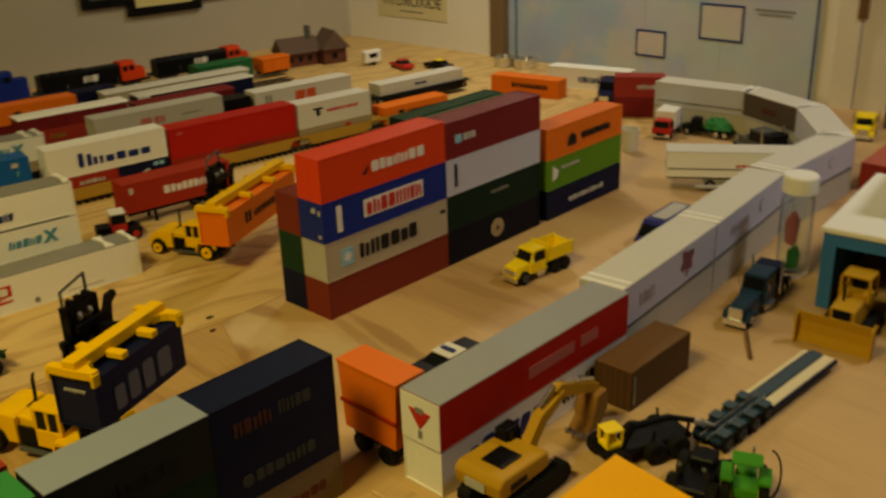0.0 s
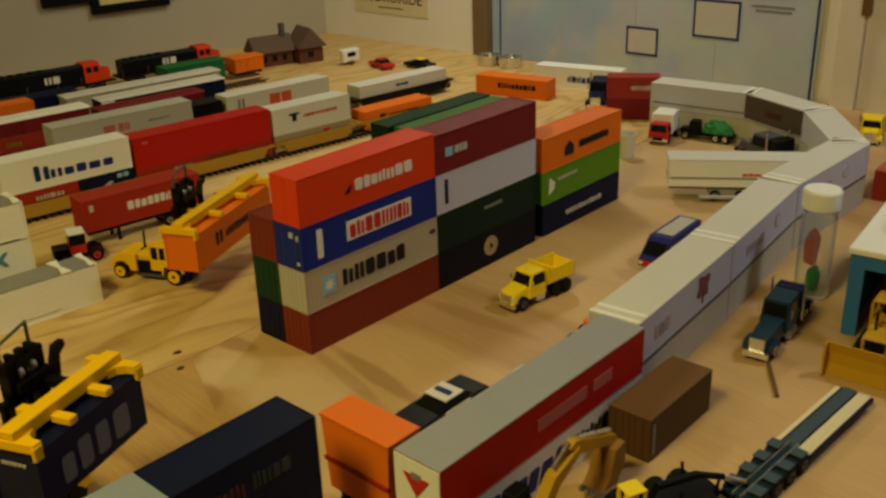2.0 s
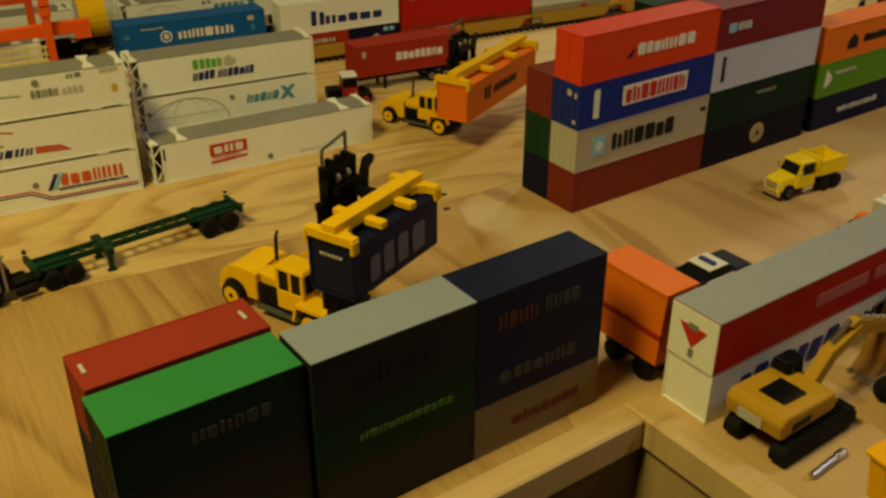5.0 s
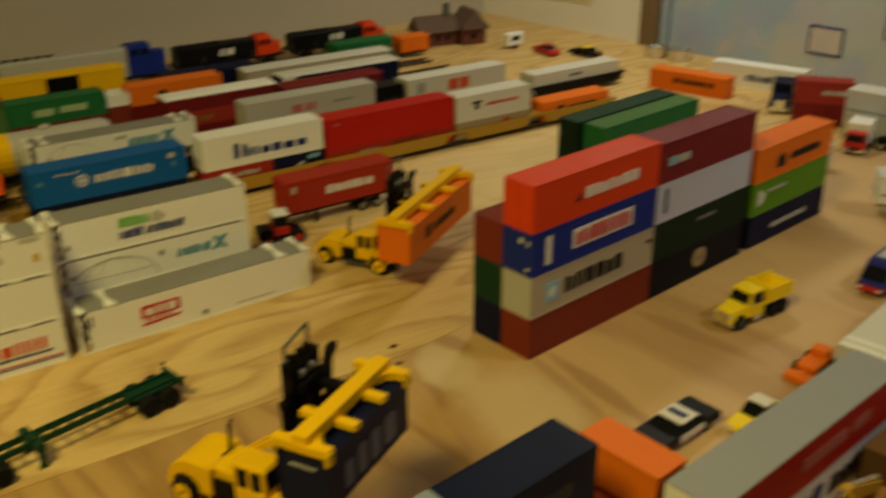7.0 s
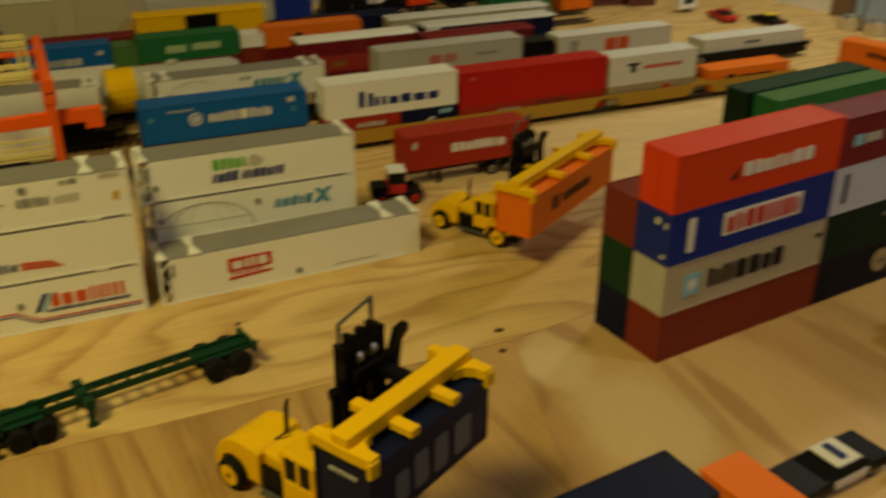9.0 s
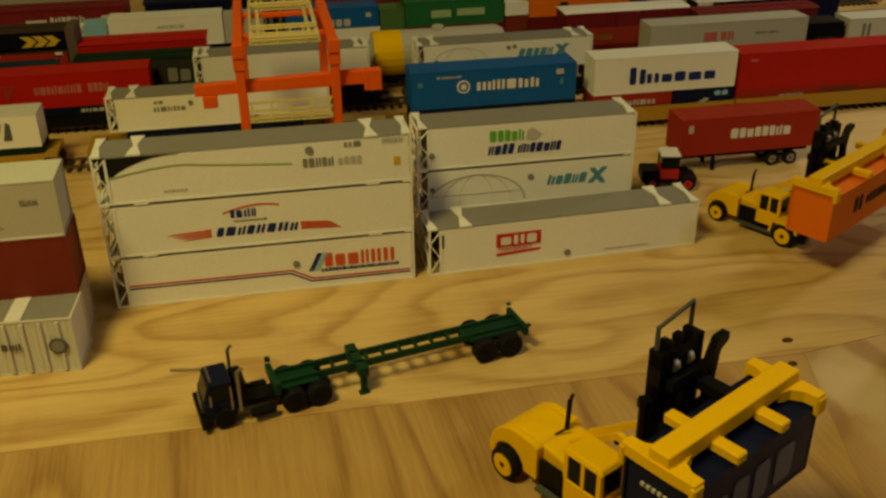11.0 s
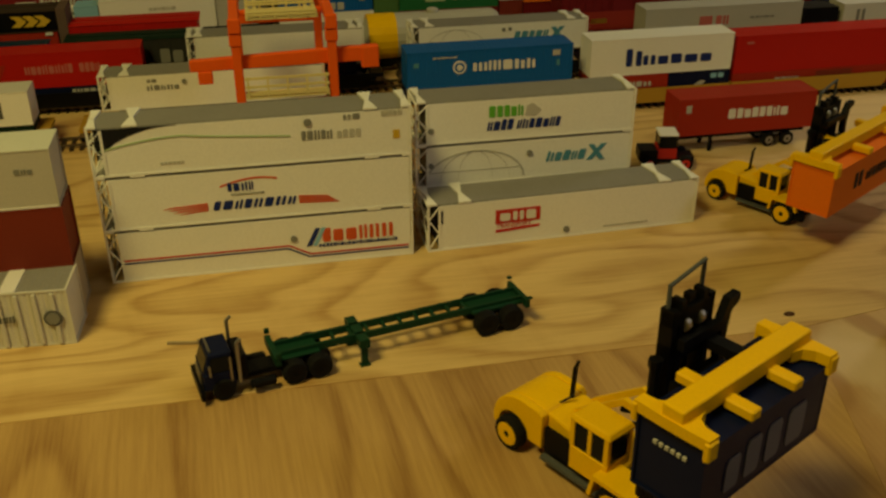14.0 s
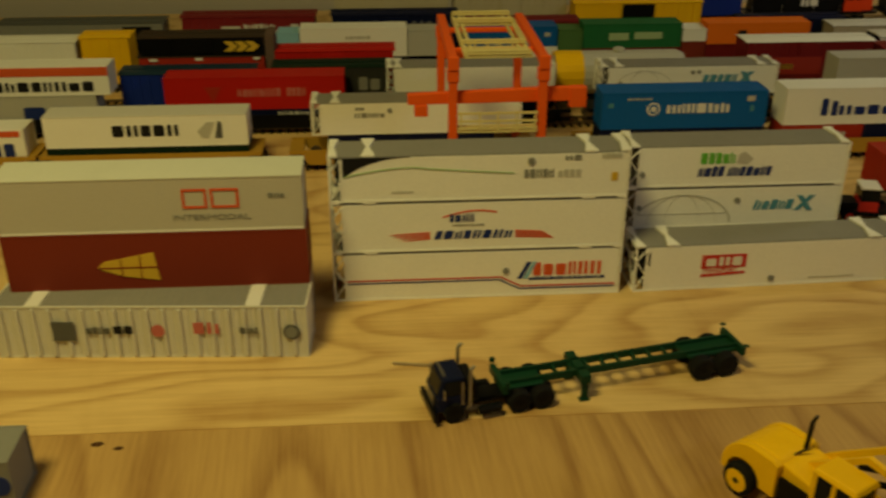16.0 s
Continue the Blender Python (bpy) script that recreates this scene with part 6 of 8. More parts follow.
def motor_car(m, body, roof, label, L=0.054, W=0.0215, H=0.0160, pillar=None):
    ob = thing("motor_car", m, label, "car", "toy cars")
    bm = bmesh.new()
    prof = [(-L / 2, 0.0035), (L / 2, 0.0035), (L / 2, 0.0075), (L * 0.46, 0.0088), (L * 0.20, 0.0098), (-L * 0.28, 0.0098), (-L * 0.48, 0.0092), (-L / 2, 0.0080)]
    slab(bm, prof, 0, -W / 2, W / 2)
    soften(bm, 0.0011, 2)
    part("body", bm, body, ob)
    bm = bmesh.new()
    hull(bm, [(-W * 0.44, -L * 0.30, 0.0096), (W * 0.44, -L * 0.30, 0.0096), (W * 0.44, L * 0.20, 0.0096), (-W * 0.44, L * 0.20, 0.0096)],
         [(-W * 0.36, -L * 0.18, H - 0.001), (W * 0.36, -L * 0.18, H - 0.001), (W * 0.36, L * 0.05, H - 0.001), (-W * 0.36, L * 0.05, H - 0.001)])
    soften(bm, 0.0006, 1)
    part("glasshouse", bm, WINDOW, ob)
    bm = bmesh.new()
    box(bm, -W * 0.37, W * 0.37, -L * 0.19, L * 0.06, H - 0.0012, H)
    soften(bm, 0.0004, 1)
    part("roof", bm, roof, ob)
    if pillar:
        for x in (-W / 2 - 0.0003, W / 2 - 0.0003):
            boxpart("door_panel", (x, x + 0.0006, -L * 0.22, L * 0.12, 0.0045, 0.0092), pillar, ob)
        bm = bmesh.new()
        box(bm, -0.006, 0.006, -L * 0.08, -L * 0.03, H, H + 0.0014)
        part("light_bar", bm, INKBLUE, ob)
    for x in (-W / 2 + 0.0016, W / 2 - 0.0016):
        for y in (-L * 0.30, L * 0.30):
            wheel(ob, x, y, 0.0040, 0.0040, 0.0030, STEEL)
    for x in (-W * 0.34, W * 0.34):
        boxpart("headlight", (x - 0.0018, x + 0.0018, L / 2 - 0.0006, L / 2 + 0.0003, 0.0058, 0.0076), INKWHITE, ob)
        boxpart("tail_light", (x - 0.0018, x + 0.0018, -L / 2 - 0.0003, -L / 2 + 0.0006, 0.0058, 0.0076), INKRED, ob)
    boxpart("bumper", (-W * 0.48, W * 0.48, L / 2 - 0.0004, L / 2 + 0.0008, 0.0034, 0.0050), CHROME, ob)
    return ob


motor_car(heading(-0.3430, 0.3575, 180), BLACK, INKWHITE, "black toy police car with white roof and doors", L=0.070, W=0.0245, H=0.0145, pillar=INKWHITE)
motor_car(heading(-0.3140, 0.4060, 182), LEMON, INKWHITE, "yellow toy car with a white roof", L=0.044, W=0.0185, H=0.0180)


def van(m, label, body, stripe, roof):
    ob = thing("delivery_van", m, label, "van")
    L, W, H = 0.078, 0.0265, 0.0290
    bm = bmesh.new()
    slab(bm, [(-L / 2, 0.004), (L / 2, 0.004), (L / 2, 0.0115), (L * 0.44, 0.0145), (L * 0.30, H - 0.003), (L * 0.25, H), (-L / 2, H)], 0, -W / 2, W / 2)
    soften(bm, 0.0012, 2)
    b = part("body", bm, body, ob)
    boxpart("roof_panel", (-W * 0.34, W * 0.34, -L * 0.44, L * 0.16, H - 0.0004, H + 0.0006), roof, ob, "pale worn roof panel")
    bm = bmesh.new()
    hull(bm, [(-W * 0.42, L * 0.435, 0.0150), (W * 0.42, L * 0.435, 0.0150), (W * 0.42, L * 0.445, 0.0152), (-W * 0.42, L * 0.445, 0.0152)],
         [(-W * 0.40, L * 0.310, H - 0.0045), (W * 0.40, L * 0.310, H - 0.0045), (W * 0.40, L * 0.320, H - 0.0040), (-W * 0.40, L * 0.320, H - 0.0040)])
    part("windscreen", bm, WINDOW, b)
    for x in (-W / 2 - 0.0002, W / 2 - 0.0004):
        boxpart("window", (x, x + 0.0006, L * 0.12, L * 0.29, 0.0165, H - 0.0045), WINDOW, b)
        boxpart("side_stripe", (x, x + 0.0006, L * 0.04, L * 0.47, 0.0052, 0.0100), stripe, b)
    boxpart("front_panel", (-W * 0.42, W * 0.42, L / 2 - 0.0002, L / 2 + 0.0007, 0.0052, 0.0105), stripe, b)
    for x in (-W * 0.36, W * 0.36):
        boxpart("headlight", (x - 0.002, x + 0.002, L / 2 + 0.0004, L / 2 + 0.0012, 0.0070, 0.0095), INKWHITE, b)
        for y in (-L * 0.29, L * 0.30):
            wheel(ob, x * 1.2, y, 0.0050, 0.0050, 0.0034, STEEL)
    return ob


van(heading(-0.3525, 0.6640, 183) @ Matrix.Diagonal((0.82, 0.95, 0.86, 1)), "dark blue toy van with a red front and pale roof", VANBLUE, INKRED, LGREY)


def semi_tractor(m, label, body, dark, L=0.100, chrome=True):
    """Long-nosed road tractor, forward +y."""
    ob = thing("semi_tractor", m, label, "truck")
    boxpart("chassis", (-0.0055, 0.0055, -L * 0.5, L * 0.42, 0.0060, 0.0090), BLACK, ob)
    bm = bmesh.new()
    hull(bm, [(-0.0105, 0.010, 0.0070), (0.0105, 0.010, 0.0070), (0.0092, L * 0.46, 0.0070), (-0.0092, L * 0.46, 0.0070)],
         [(-0.0095, 0.010, 0.0215), (0.0095, 0.010, 0.0215), (0.0078, L * 0.44, 0.0190), (-0.0078, L * 0.44, 0.0190)])
    soften(bm, 0.0016, 2)
    h = part("bonnet", bm, body, ob)
    boxpart("grille", (-0.0065, 0.0065, L * 0.455, L * 0.470, 0.0080, 0.0180), CHROME if chrome else BLACK, h)
    boxpart("bumper", (-0.0108, 0.0108, L * 0.465, L * 0.490, 0.0040, 0.0085), body if not chrome else CHROME, ob)
    cabin(ob, -0.0125, 0.0125, -0.016, 0.0120, 0.0085, 0.0330, body, 0.12)
    boxpart("sleeper", (-0.0125, 0.0125, -0.030, -0.0165, 0.0085, 0.0330), dark, ob, bevel=0.001)
    boxpart("fifth_wheel", (-0.0070, 0.0070, -L * 0.46, -L * 0.33, 0.0090, 0.0108), BLACK, ob)
    for x in (-0.0145, 0.0145):
        bm = bmesh.new()
        rod(bm, (x, -0.017, 0.008), (x, -0.017, 0.0400), 0.0011, 8)
        part("exhaust_pipe", bm, CHROME, ob)
        bm = bmesh.new()
        rod(bm, (x * 0.86, -0.006, 0.0062), (x * 0.86, 0.008, 0.0062), 0.0030, 10)
        part("fuel_tank", bm, CHROME, ob)
        wheel(ob, x * 0.72, L * 0.36, 0.0060, 0.0060, 0.0038, CHROME)
        bm = bmesh.new()
        slab(bm, [(L * 0.36 - 0.0085, 0.0070), (L * 0.36 - 0.0060, 0.0125), (L * 0.36 + 0.0060, 0.0125), (L * 0.36 + 0.0085, 0.0070), (L * 0.36 + 0.0070, 0.0070), (L * 0.36 + 0.0050, 0.0115), (L * 0.36 - 0.0050, 0.0115), (L * 0.36 - 0.0070, 0.0070)], 0, x - 0.0060 if x > 0 else x + 0.0010, x - 0.0010 if x > 0 else x + 0.0060)
        part("mudguard", bm, body, ob)
        for y in (-L * 0.34, -L * 0.47):
            wheel(ob, x * 0.68, y, 0.0060, 0.0060, 0.0064, CHROME)
        boxpart("mirror", (x - 0.0006, x + 0.0006, 0.0105, 0.0120, 0.0220, 0.0285), CHROME, ob)
    return ob


semi_tractor(heading(-0.2230, 0.5870, 186) @ Matrix.Diagonal((0.80, 0.98, 0.92, 1)), "dark teal-blue toy truck tractor with chrome stacks", SLATE, NAVY)


def chassis_truck(m):
    """Dark cab-over tractor with a long green skeletal container trailer; forward is -y."""
    ob = thing("semi_tractor", m, "black cab-over tractor parked on the plywood", "truck")
    cabin(ob, -0.0108, 0.0108, 0.0045, 0.0205, 0.0065, 0.0262, AISLENAVY, 0.22)
    boxpart("sleeper", (-0.0098, 0.0098, -0.0020, 0.0044, 0.0088, 0.0225), BLACK, ob, bevel=0.0012)
    for x in (-0.0112, 0.0108):
        boxpart("door_trim", (x, x + 0.0004, 0.0062, 0.0072, 0.0085, 0.0240), STEEL, ob)
        boxpart("step", (x * 1.04, x * 1.04 + 0.0010, 0.0080, 0.0170, 0.0050, 0.0066), STEEL, ob)
    boxpart("roof_lamp_bar", (-0.0070, 0.0070, 0.0150, 0.0162, 0.0262, 0.0272), STEEL, ob)
    boxpart("grille", (-0.0060, 0.0060, 0.0209, 0.0216, 0.0085, 0.0150), STEEL, ob)
    for x in (-0.0145, 0.0125):
        boxpart("mirror", (x, x + 0.0020, 0.0170, 0.0178, 0.0170, 0.0225), STEEL, ob)
        boxpart("fuel_tank", (x * 0.85 - 0.0020, x * 0.85 + 0.0025, -0.0150, -0.0020, 0.0035, 0.0080), BLACK, ob, bevel=0.0010)
    boxpart("chassis", (-0.0055, 0.0055, -0.046, 0.008, 0.0060, 0.0088), BLACK, ob)
    boxpart("bumper", (-0.0138, 0.0138, 0.0210, 0.0232, 0.0035, 0.0085), BLACK, ob)
    boxpart("side_trim", (0.0133, 0.0142, 0.004, 0.012, 0.0150, 0.0215), PALEYEL, ob)
    for x in (-0.0128, 0.0128):
        bm = bmesh.new()
        rod(bm, (x * 0.9, 0.0028, 0.009), (x * 0.9, 0.0028, 0.0315), 0.0010, 8)
        rod(bm, (x * 0.9, 0.0028, 0.0315), (x * 0.9, 0.0006, 0.0335), 0.0009, 8)
        part("exhaust_pipe", bm, STEEL, ob)
        wheel(ob, x * 0.80, 0.0110, 0.0060, 0.0060, 0.0040, BLACK)
        for y in (-0.0250, -0.0385):
            wheel(ob, x * 0.80, y, 0.0066, 0.0066, 0.0070, BLACK)
    tr = thing("skeletal_trailer", m, "green skeletal container trailer behind the black tractor", "trailer")
    y0, y1 = -0.158, -0.018
    for x in (-0.0058, 0.0042):
        boxpart("frame_rail", (x, x + 0.0016, y0, y1, 0.0125, 0.0165), TRAILERGREEN, tr)
    for k in range(9):
        y = -0.050 - k * 0.0095
        boxpart("cross_member", (-0.0042, 0.0042, y, y + 0.0016, 0.0135, 0.0155), TRAILERGREEN, tr)
    boxpart("gooseneck", (-0.0085, 0.0085, -0.040, -0.018, 0.0125, 0.0142), TRAILERGREEN, tr, bevel=0.0006)
    boxpart("bolster", (-0.0118, 0.0118, -0.0185, -0.0155, 0.0125, 0.0172), TRAILERGREEN, tr)
    boxpart("bolster", (-0.0118, 0.0118, y0 - 0.0024, y0, 0.0118, 0.0168), TRAILERGREEN, tr)
    for x in (-0.0135, 0.0115):
        boxpart("twist_lock", (x, x + 0.0020, -0.0185, -0.0160, 0.0180, 0.0205), TRAILERGREEN, tr)
        boxpart("twist_lock", (x, x + 0.0020, y0 - 0.0030, y0 - 0.0005, 0.0180, 0.0190), TRAILERGREEN, tr)
    boxpart("bolster", (-0.0130, 0.0130, -0.0655, -0.0600, 0.0115, 0.0165), TRAILERGREEN, tr)
    for x in (-0.0120, 0.0100):
        boxpart("landing_leg", (x, x + 0.0020, -0.0645, -0.0610, 0.0012, 0.0115), TRAILERGREEN, tr)
        boxpart("landing_foot", (x - 0.0008, x + 0.0028, -0.0655, -0.0600, 0.0000, 0.0012), TRAILERGREEN, tr)
    boxpart("bogie_frame", (-0.0075, 0.0075, y0, -0.1270, 0.0120, 0.0145), TRAILERGREEN, tr, bevel=0.0006)
    for x in (-0.0098, 0.0098):
        for y in (-0.1345, -0.1495):
            wheel(tr, x, y, 0.0072, 0.0072, 0.0072, BLACK)
            boxpart("spring", (x * 0.62 - 0.0012, x * 0.62 + 0.0012, y - 0.005, y + 0.005, 0.0105, 0.0120), TRAILERGREEN, tr)
    return ob


GT = Vector((-0.580, 0.148, 0)) - Vector((-0.565, -0.026, 0))
chassis_truck(pose(-0.5805, -0.0080, 0, 0, 0, math.degrees(math.atan2(-GT.x, GT.y)) + 180))

# red trailer box and yard tractor near the tracks
tr = thing("box_trailer", yard(0.417, 0.112, 0), "brick red container on a road trailer", "trailer")
c = container("brick red container with pale lettering blocks on a trailer", 0.1165, 0.0300, BRICKRED, yard(0.417, 0.112, 0.0158), smooth=True, group="trailers by the tracks")
bars(c, 0.041, 0.0120, 0.052, 0.0080, 8, INKWHITE, seed=50)
plate(c, [(0.006, 0.019), (0.010, 0.019), (0.010, 0.025), (0.006, 0.025)], INKPALE)
boxpart("trailer_frame", (-0.022, -0.006, 0.004, 0.113, 0.0110, 0.0157), BLACK, tr)
for x in (-0.023, -0.005):
    for y in (0.082, 0.098):
        wheel(tr, x, y, 0.0058, 0.0058, 0.0050, STEEL)
    boxpart("landing_leg", (x - 0.001, x + 0.001, 0.030, 0.033, 0.0, 0.0110), BLACK, tr)
yt = thing("yard_tractor", yard(0.400, 0.096, 0) @ pose(0, 0, 0, 0, 0, 168), "red yard tractor with a white cab roof", "truck")
boxpart("chassis", (-0.008, 0.008, -0.022, 0.018, 0.0055, 0.0100), BLACK, yt)
boxpart("bonnet", (-0.009, 0.009, 0.006, 0.020, 0.0060, 0.0155), BLACK, yt, bevel=0.001)
cb = boxpart("cab", (-0.0085, 0.0085, -0.008, 0.006, 0.0090, 0.0170), INKRED, yt)
for x in (-0.0085, 0.0071):
    for y in (-0.008, 0.0046):
        boxpart("cab_post", (x, x + 0.0010, y, y + 0.0010, 0.0170, 0.0270), BLACK, yt)
boxpart("window", (-0.0080, 0.0080, -0.0075, 0.0052, 0.0170, 0.0265), WINDOW, yt)
boxpart("cab_roof", (-0.0090, 0.0090, -0.0086, 0.0064, 0.0268, 0.0284), INKWHITE, yt, bevel=0.0005)
for x in (-0.0095, 0.0095):
    wheel(yt, x, 0.012, 0.0055, 0.0055, 0.0040, INKRED)
    wheel(yt, x, -0.015, 0.0060, 0.0060, 0.0055, INKRED)

# ---------- the wall of boxes at the table's edge ----------
G = "boxes of the edge wall"
c = container("white lower container with dark lettering blocks", 0.1855, 0.0298, WHITE, pose(-0.2450, 0.2502, 0), roof=GREYROOF, smooth=True, group=G, W=0.030, doors=False)
bars(c, 0.020, 0.006, 0.085, 0.016, 7, INKBLUE, seed=60, slant=0.2)
bars(c, 0.112, 0.008, 0.045, 0.013, 5, INKBLACK, seed=61, slant=0.2)
c = container("red container with white ends and a grey roof", 0.1855, 0.0305, RED, pose(-0.2450, 0.2502, 0.0300), roof=ROOFMID, smooth=True, group=G, W=0.030, doors=False)
boxpart("end_panel", (-0.0299, -0.0001, -0.0006, 0.0009, 0.0001, 0.0296), WHITE, c, "white end panel")
bm = bmesh.new()
box(bm, 0.0, 0.0004, 0.078, 0.124, 0.0120, 0.0195)
box(bm, 0.0, 0.0004, 0.131, 0.150, 0.0120, 0.0195)
part("lettering_field", bm, INKROSE, c)
bm = bmesh.new()
hull(bm, [(-0.0235, -0.0012, 0.0215), (-0.0065, -0.0012, 0.0215), (-0.0150, -0.0012, 0.0095)], [(-0.0235, 0.0002, 0.0215), (-0.0065, 0.0002, 0.0215), (-0.0150, 0.0002, 0.0095)])
part("end_triangle", bm, INKRED, c)
bm = bmesh.new()
box(bm, -0.0180, -0.0120, -0.0014, 0.0002, 0.0200, 0.0232)
box(bm, -0.0165, -0.0135, -0.0010, 0.0002, 0.0035, 0.0085)
part("end_mark", bm, INKGREY, c)


def wall_pair(label, a, b, z1=0.0298, tint=None, top=None, mark=None):
    """Two containers one on the other; their outer long sides run from a to b."""
    d = Vector((b[0] - a[0], b[1] - a[1], 0))
    rz = math.degrees(math.atan2(-d.x, d.y))
    L = d.length - 0.001
    c0 = container(label + " below", L, z1, WALLLOW, pose(a[0], a[1], 0, 0, 0, rz), roof=GREYROOF, smooth=True, group=G, W=0.0345, rods=False)
    plate(c0, [(0.001, z1 - 0.0026), (L - 0.001, z1 - 0.0026), (L - 0.001, z1 - 0.0004), (0.001, z1 - 0.0004)], INKDIM, name="dark_rail")
    c1 = container(label, L, z1, top or PALE, pose(a[0], a[1], z1 + 0.0001, 0, 0, rz), roof=CREAM, smooth=True, group=G, W=0.0345, rods=False)
    for y in (0.0008, 0.010):
        boxpart("roof_batten", (-0.0345, -0.0004, y, y + 0.0040, z1 - 0.0002, z1 + 0.0006), WHITE, c1)
    if mark:
        mark(c0, c1, L, z1)
    return c0, c1


def leaf_mark(c0, c1, L, z1):
    bars(c1, L * 0.16, 0.008, L * 0.16, 0.010, 3, INKBLUSH, seed=64)
    cx, cz = L * 0.66, z1 * 0.58
    for k, (w, h) in enumerate(((0.0070, 0.0070), (0.0050, 0.0118), (0.0050, 0.0118))):
        a = (-0.2, 0.75, -1.05)[k]
        pts = [(cx + w * math.cos(q) * math.cos(a) - h * math.sin(q) * math.sin(a), cz + w * math.cos(q) * math.sin(a) + h * math.sin(q) * math.cos(a)) for q in [math.pi * i / 4 for i in range(8)]]
        plate(c1, pts, INKDUSK, 0.0001 * k, "leaf_emblem")
    plate(c1, [(cx - 0.0012, cz - 0.0125), (cx + 0.0002, cz - 0.0125), (cx + 0.0014, cz), (cx - 0.0004, cz)], INKDUSK, 0.0003, "leaf_stem")


def pale_mark(c0, c1, L, z1):
    bars(c1, L * 0.20, 0.009, L * 0.26, 0.008, 5, INKBLUSH, seed=65)
    disc(c1, L * 0.66, z1 * 0.52, 0.0062, INKBLUSH)
    disc(c1, L * 0.66, z1 * 0.52, 0.0042, PALE, 0.0003)


WA, WB, WC, WD, WE = (-0.2505, 0.4380), (-0.2620, 0.5890), (-0.2770, 0.7400), (-0.2720, 0.8910), (-0.3460, 0.9960)
WF, WG = (-0.443, 1.0395), (-0.570, 1.0265)
wall_pair("pale lilac-white container with a dusky red leaf emblem", WA, WB, mark=leaf_mark)
wall_pair("pale lilac-white container with a round emblem and faint marks", WB, WC, mark=pale_mark)
wall_pair("pale lilac-white container with faint marks in the edge wall", WC, WD, mark=pale_mark)
wall_pair("white container at the bend of the edge wall", WD, WE)
c0, c1 = wall_pair("white container with a brown inner side panel", (WE[0] - 0.001, WE[1] + 0.001), WF)
bm = bmesh.new()
slab(bm, [(0.002, 0.002), (0.099, 0.002), (0.099, 0.0285), (0.002, 0.0285)], 0, -0.0351, -0.0344)
part("brown_panel", bm, PANELBROWN, c1)
bm = bmesh.new()
slab(bm, [(0.040, 0.011), (0.064, 0.011), (0.064, 0.018), (0.040, 0.018)], 0, -0.0354, -0.0350)
part("red_mark", bm, INKDIMRED, c1)
c0, c1 = wall_pair("white container with dark rails at the table's end", (WF[0] - 0.001, WF[1]), WG)
for cc in (c0, c1):
    bm = bmesh.new()
    slab(bm, [(0.003, 0.006), (0.122, 0.006), (0.122, 0.0078), (0.003, 0.0078)], 0, -0.0351, -0.0344)
    part("inner_rail", bm, INKGREY, cc)
# loose white trailer lying on a dolly
tr = thing("box_trailer", pose(-0.4235, 0.7850, 0, 0, 0, -56.5), "white box trailer with a dark rail on a grey dolly", "trailer")
bm = bmesh.new()
box(bm, -0.030, 0, 0, 0.150, 0.0150, 0.0425)
soften(bm, 0.0008, 1)
part("body", bm, WHITE, tr)
boxpart("roof", (-0.0302, 0.0002, -0.0002, 0.1502, 0.0420, 0.0430), CREAM, tr, bevel=0.0003)
plate(tr, [(0.002, 0.0235), (0.148, 0.0235), (0.148, 0.0252), (0.002, 0.0252)], INKGREY, name="dark_rail")
boxpart("end_rail", (-0.0290, -0.0010, -0.0004, 0.0002, 0.0235, 0.0252), INKGREY, tr)
bars(tr, 0.070, 0.0265, 0.018, 0.003, 5, INKRED, 0.0, seed=67)
boxpart("underframe", (-0.0290, -0.0010, 0.001, 0.149, 0.0132, 0.0150), GREY, tr)
boxpart("dolly", (-0.024, -0.004, 0.040, 0.078, 0.0060, 0.0132), LGREY, tr, bevel=0.0008)
boxpart("dolly_bar", (-0.0015, 0.0035, 0.030, 0.070, 0.0040, 0.0070), LGREY, tr, bevel=0.0006)
for x in (-0.022, -0.005):
    for y in (0.046, 0.070, 0.118, 0.134):
        wheel(tr, x, y, 0.0055, 0.0055, 0.0040, STEEL)
boxpart("axle_block", (-0.022, -0.005, 0.112, 0.140, 0.0060, 0.0132), BLACK, tr)

# orange trailer end between the navy stack and the red box
tr = thing("tipper_trailer", pose(-0.2785, 0.2500, 0), "orange high-sided tipper trailer on black wheels", "trailer")
bm = bmesh.new()
hull(bm, [(-0.0480, 0.0010, 0.0140), (-0.0040, 0.0010, 0.0140), (-0.0040, 0.0210, 0.0140), (-0.0480, 0.0210, 0.0140)], [(-0.0505, 0, 0.0585), (-0.0005, 0, 0.0585), (-0.0005, 0.0225, 0.0585), (-0.0505, 0.0225, 0.0585)])
part("body", bm, ORANGE, tr)
boxpart("top_rim", (-0.0510, 0.0, -0.0006, 0.0230, 0.0585, 0.0600), ORANGE, tr)
boxpart("mid_rail", (-0.0495, -0.0020, -0.0008, 0.0010, 0.0320, 0.0342), BRICKRED, tr)
boxpart("chassis", (-0.0440, -0.0060, 0.0040, 0.0180, 0.0090, 0.0140), BLACK, tr)
for x in (-0.0360, -0.0140):
    for y in (0.0040, 0.0180):
        wheel(tr, x, y, 0.0065, 0.0065, 0.0060, BLACK, 1)

# Sides take a darkened copy of the roof's brown, standing for shade.
c = container("brown ribbed short container on the tan board", 0.0735, 0.0288, SHADEBROWN, pose(-0.2140, 0.3935, 0), roof=BROWN, smooth=True, group=G)
boxpart("door_bar", (-0.0002, 0.0006, 0.0035, 0.0050, 0.004, 0.0240), INKGREY, c)


DULLOCHRE = paint("worn_ochre_paint", (0.30, 0.15, 0.03), 0.5)


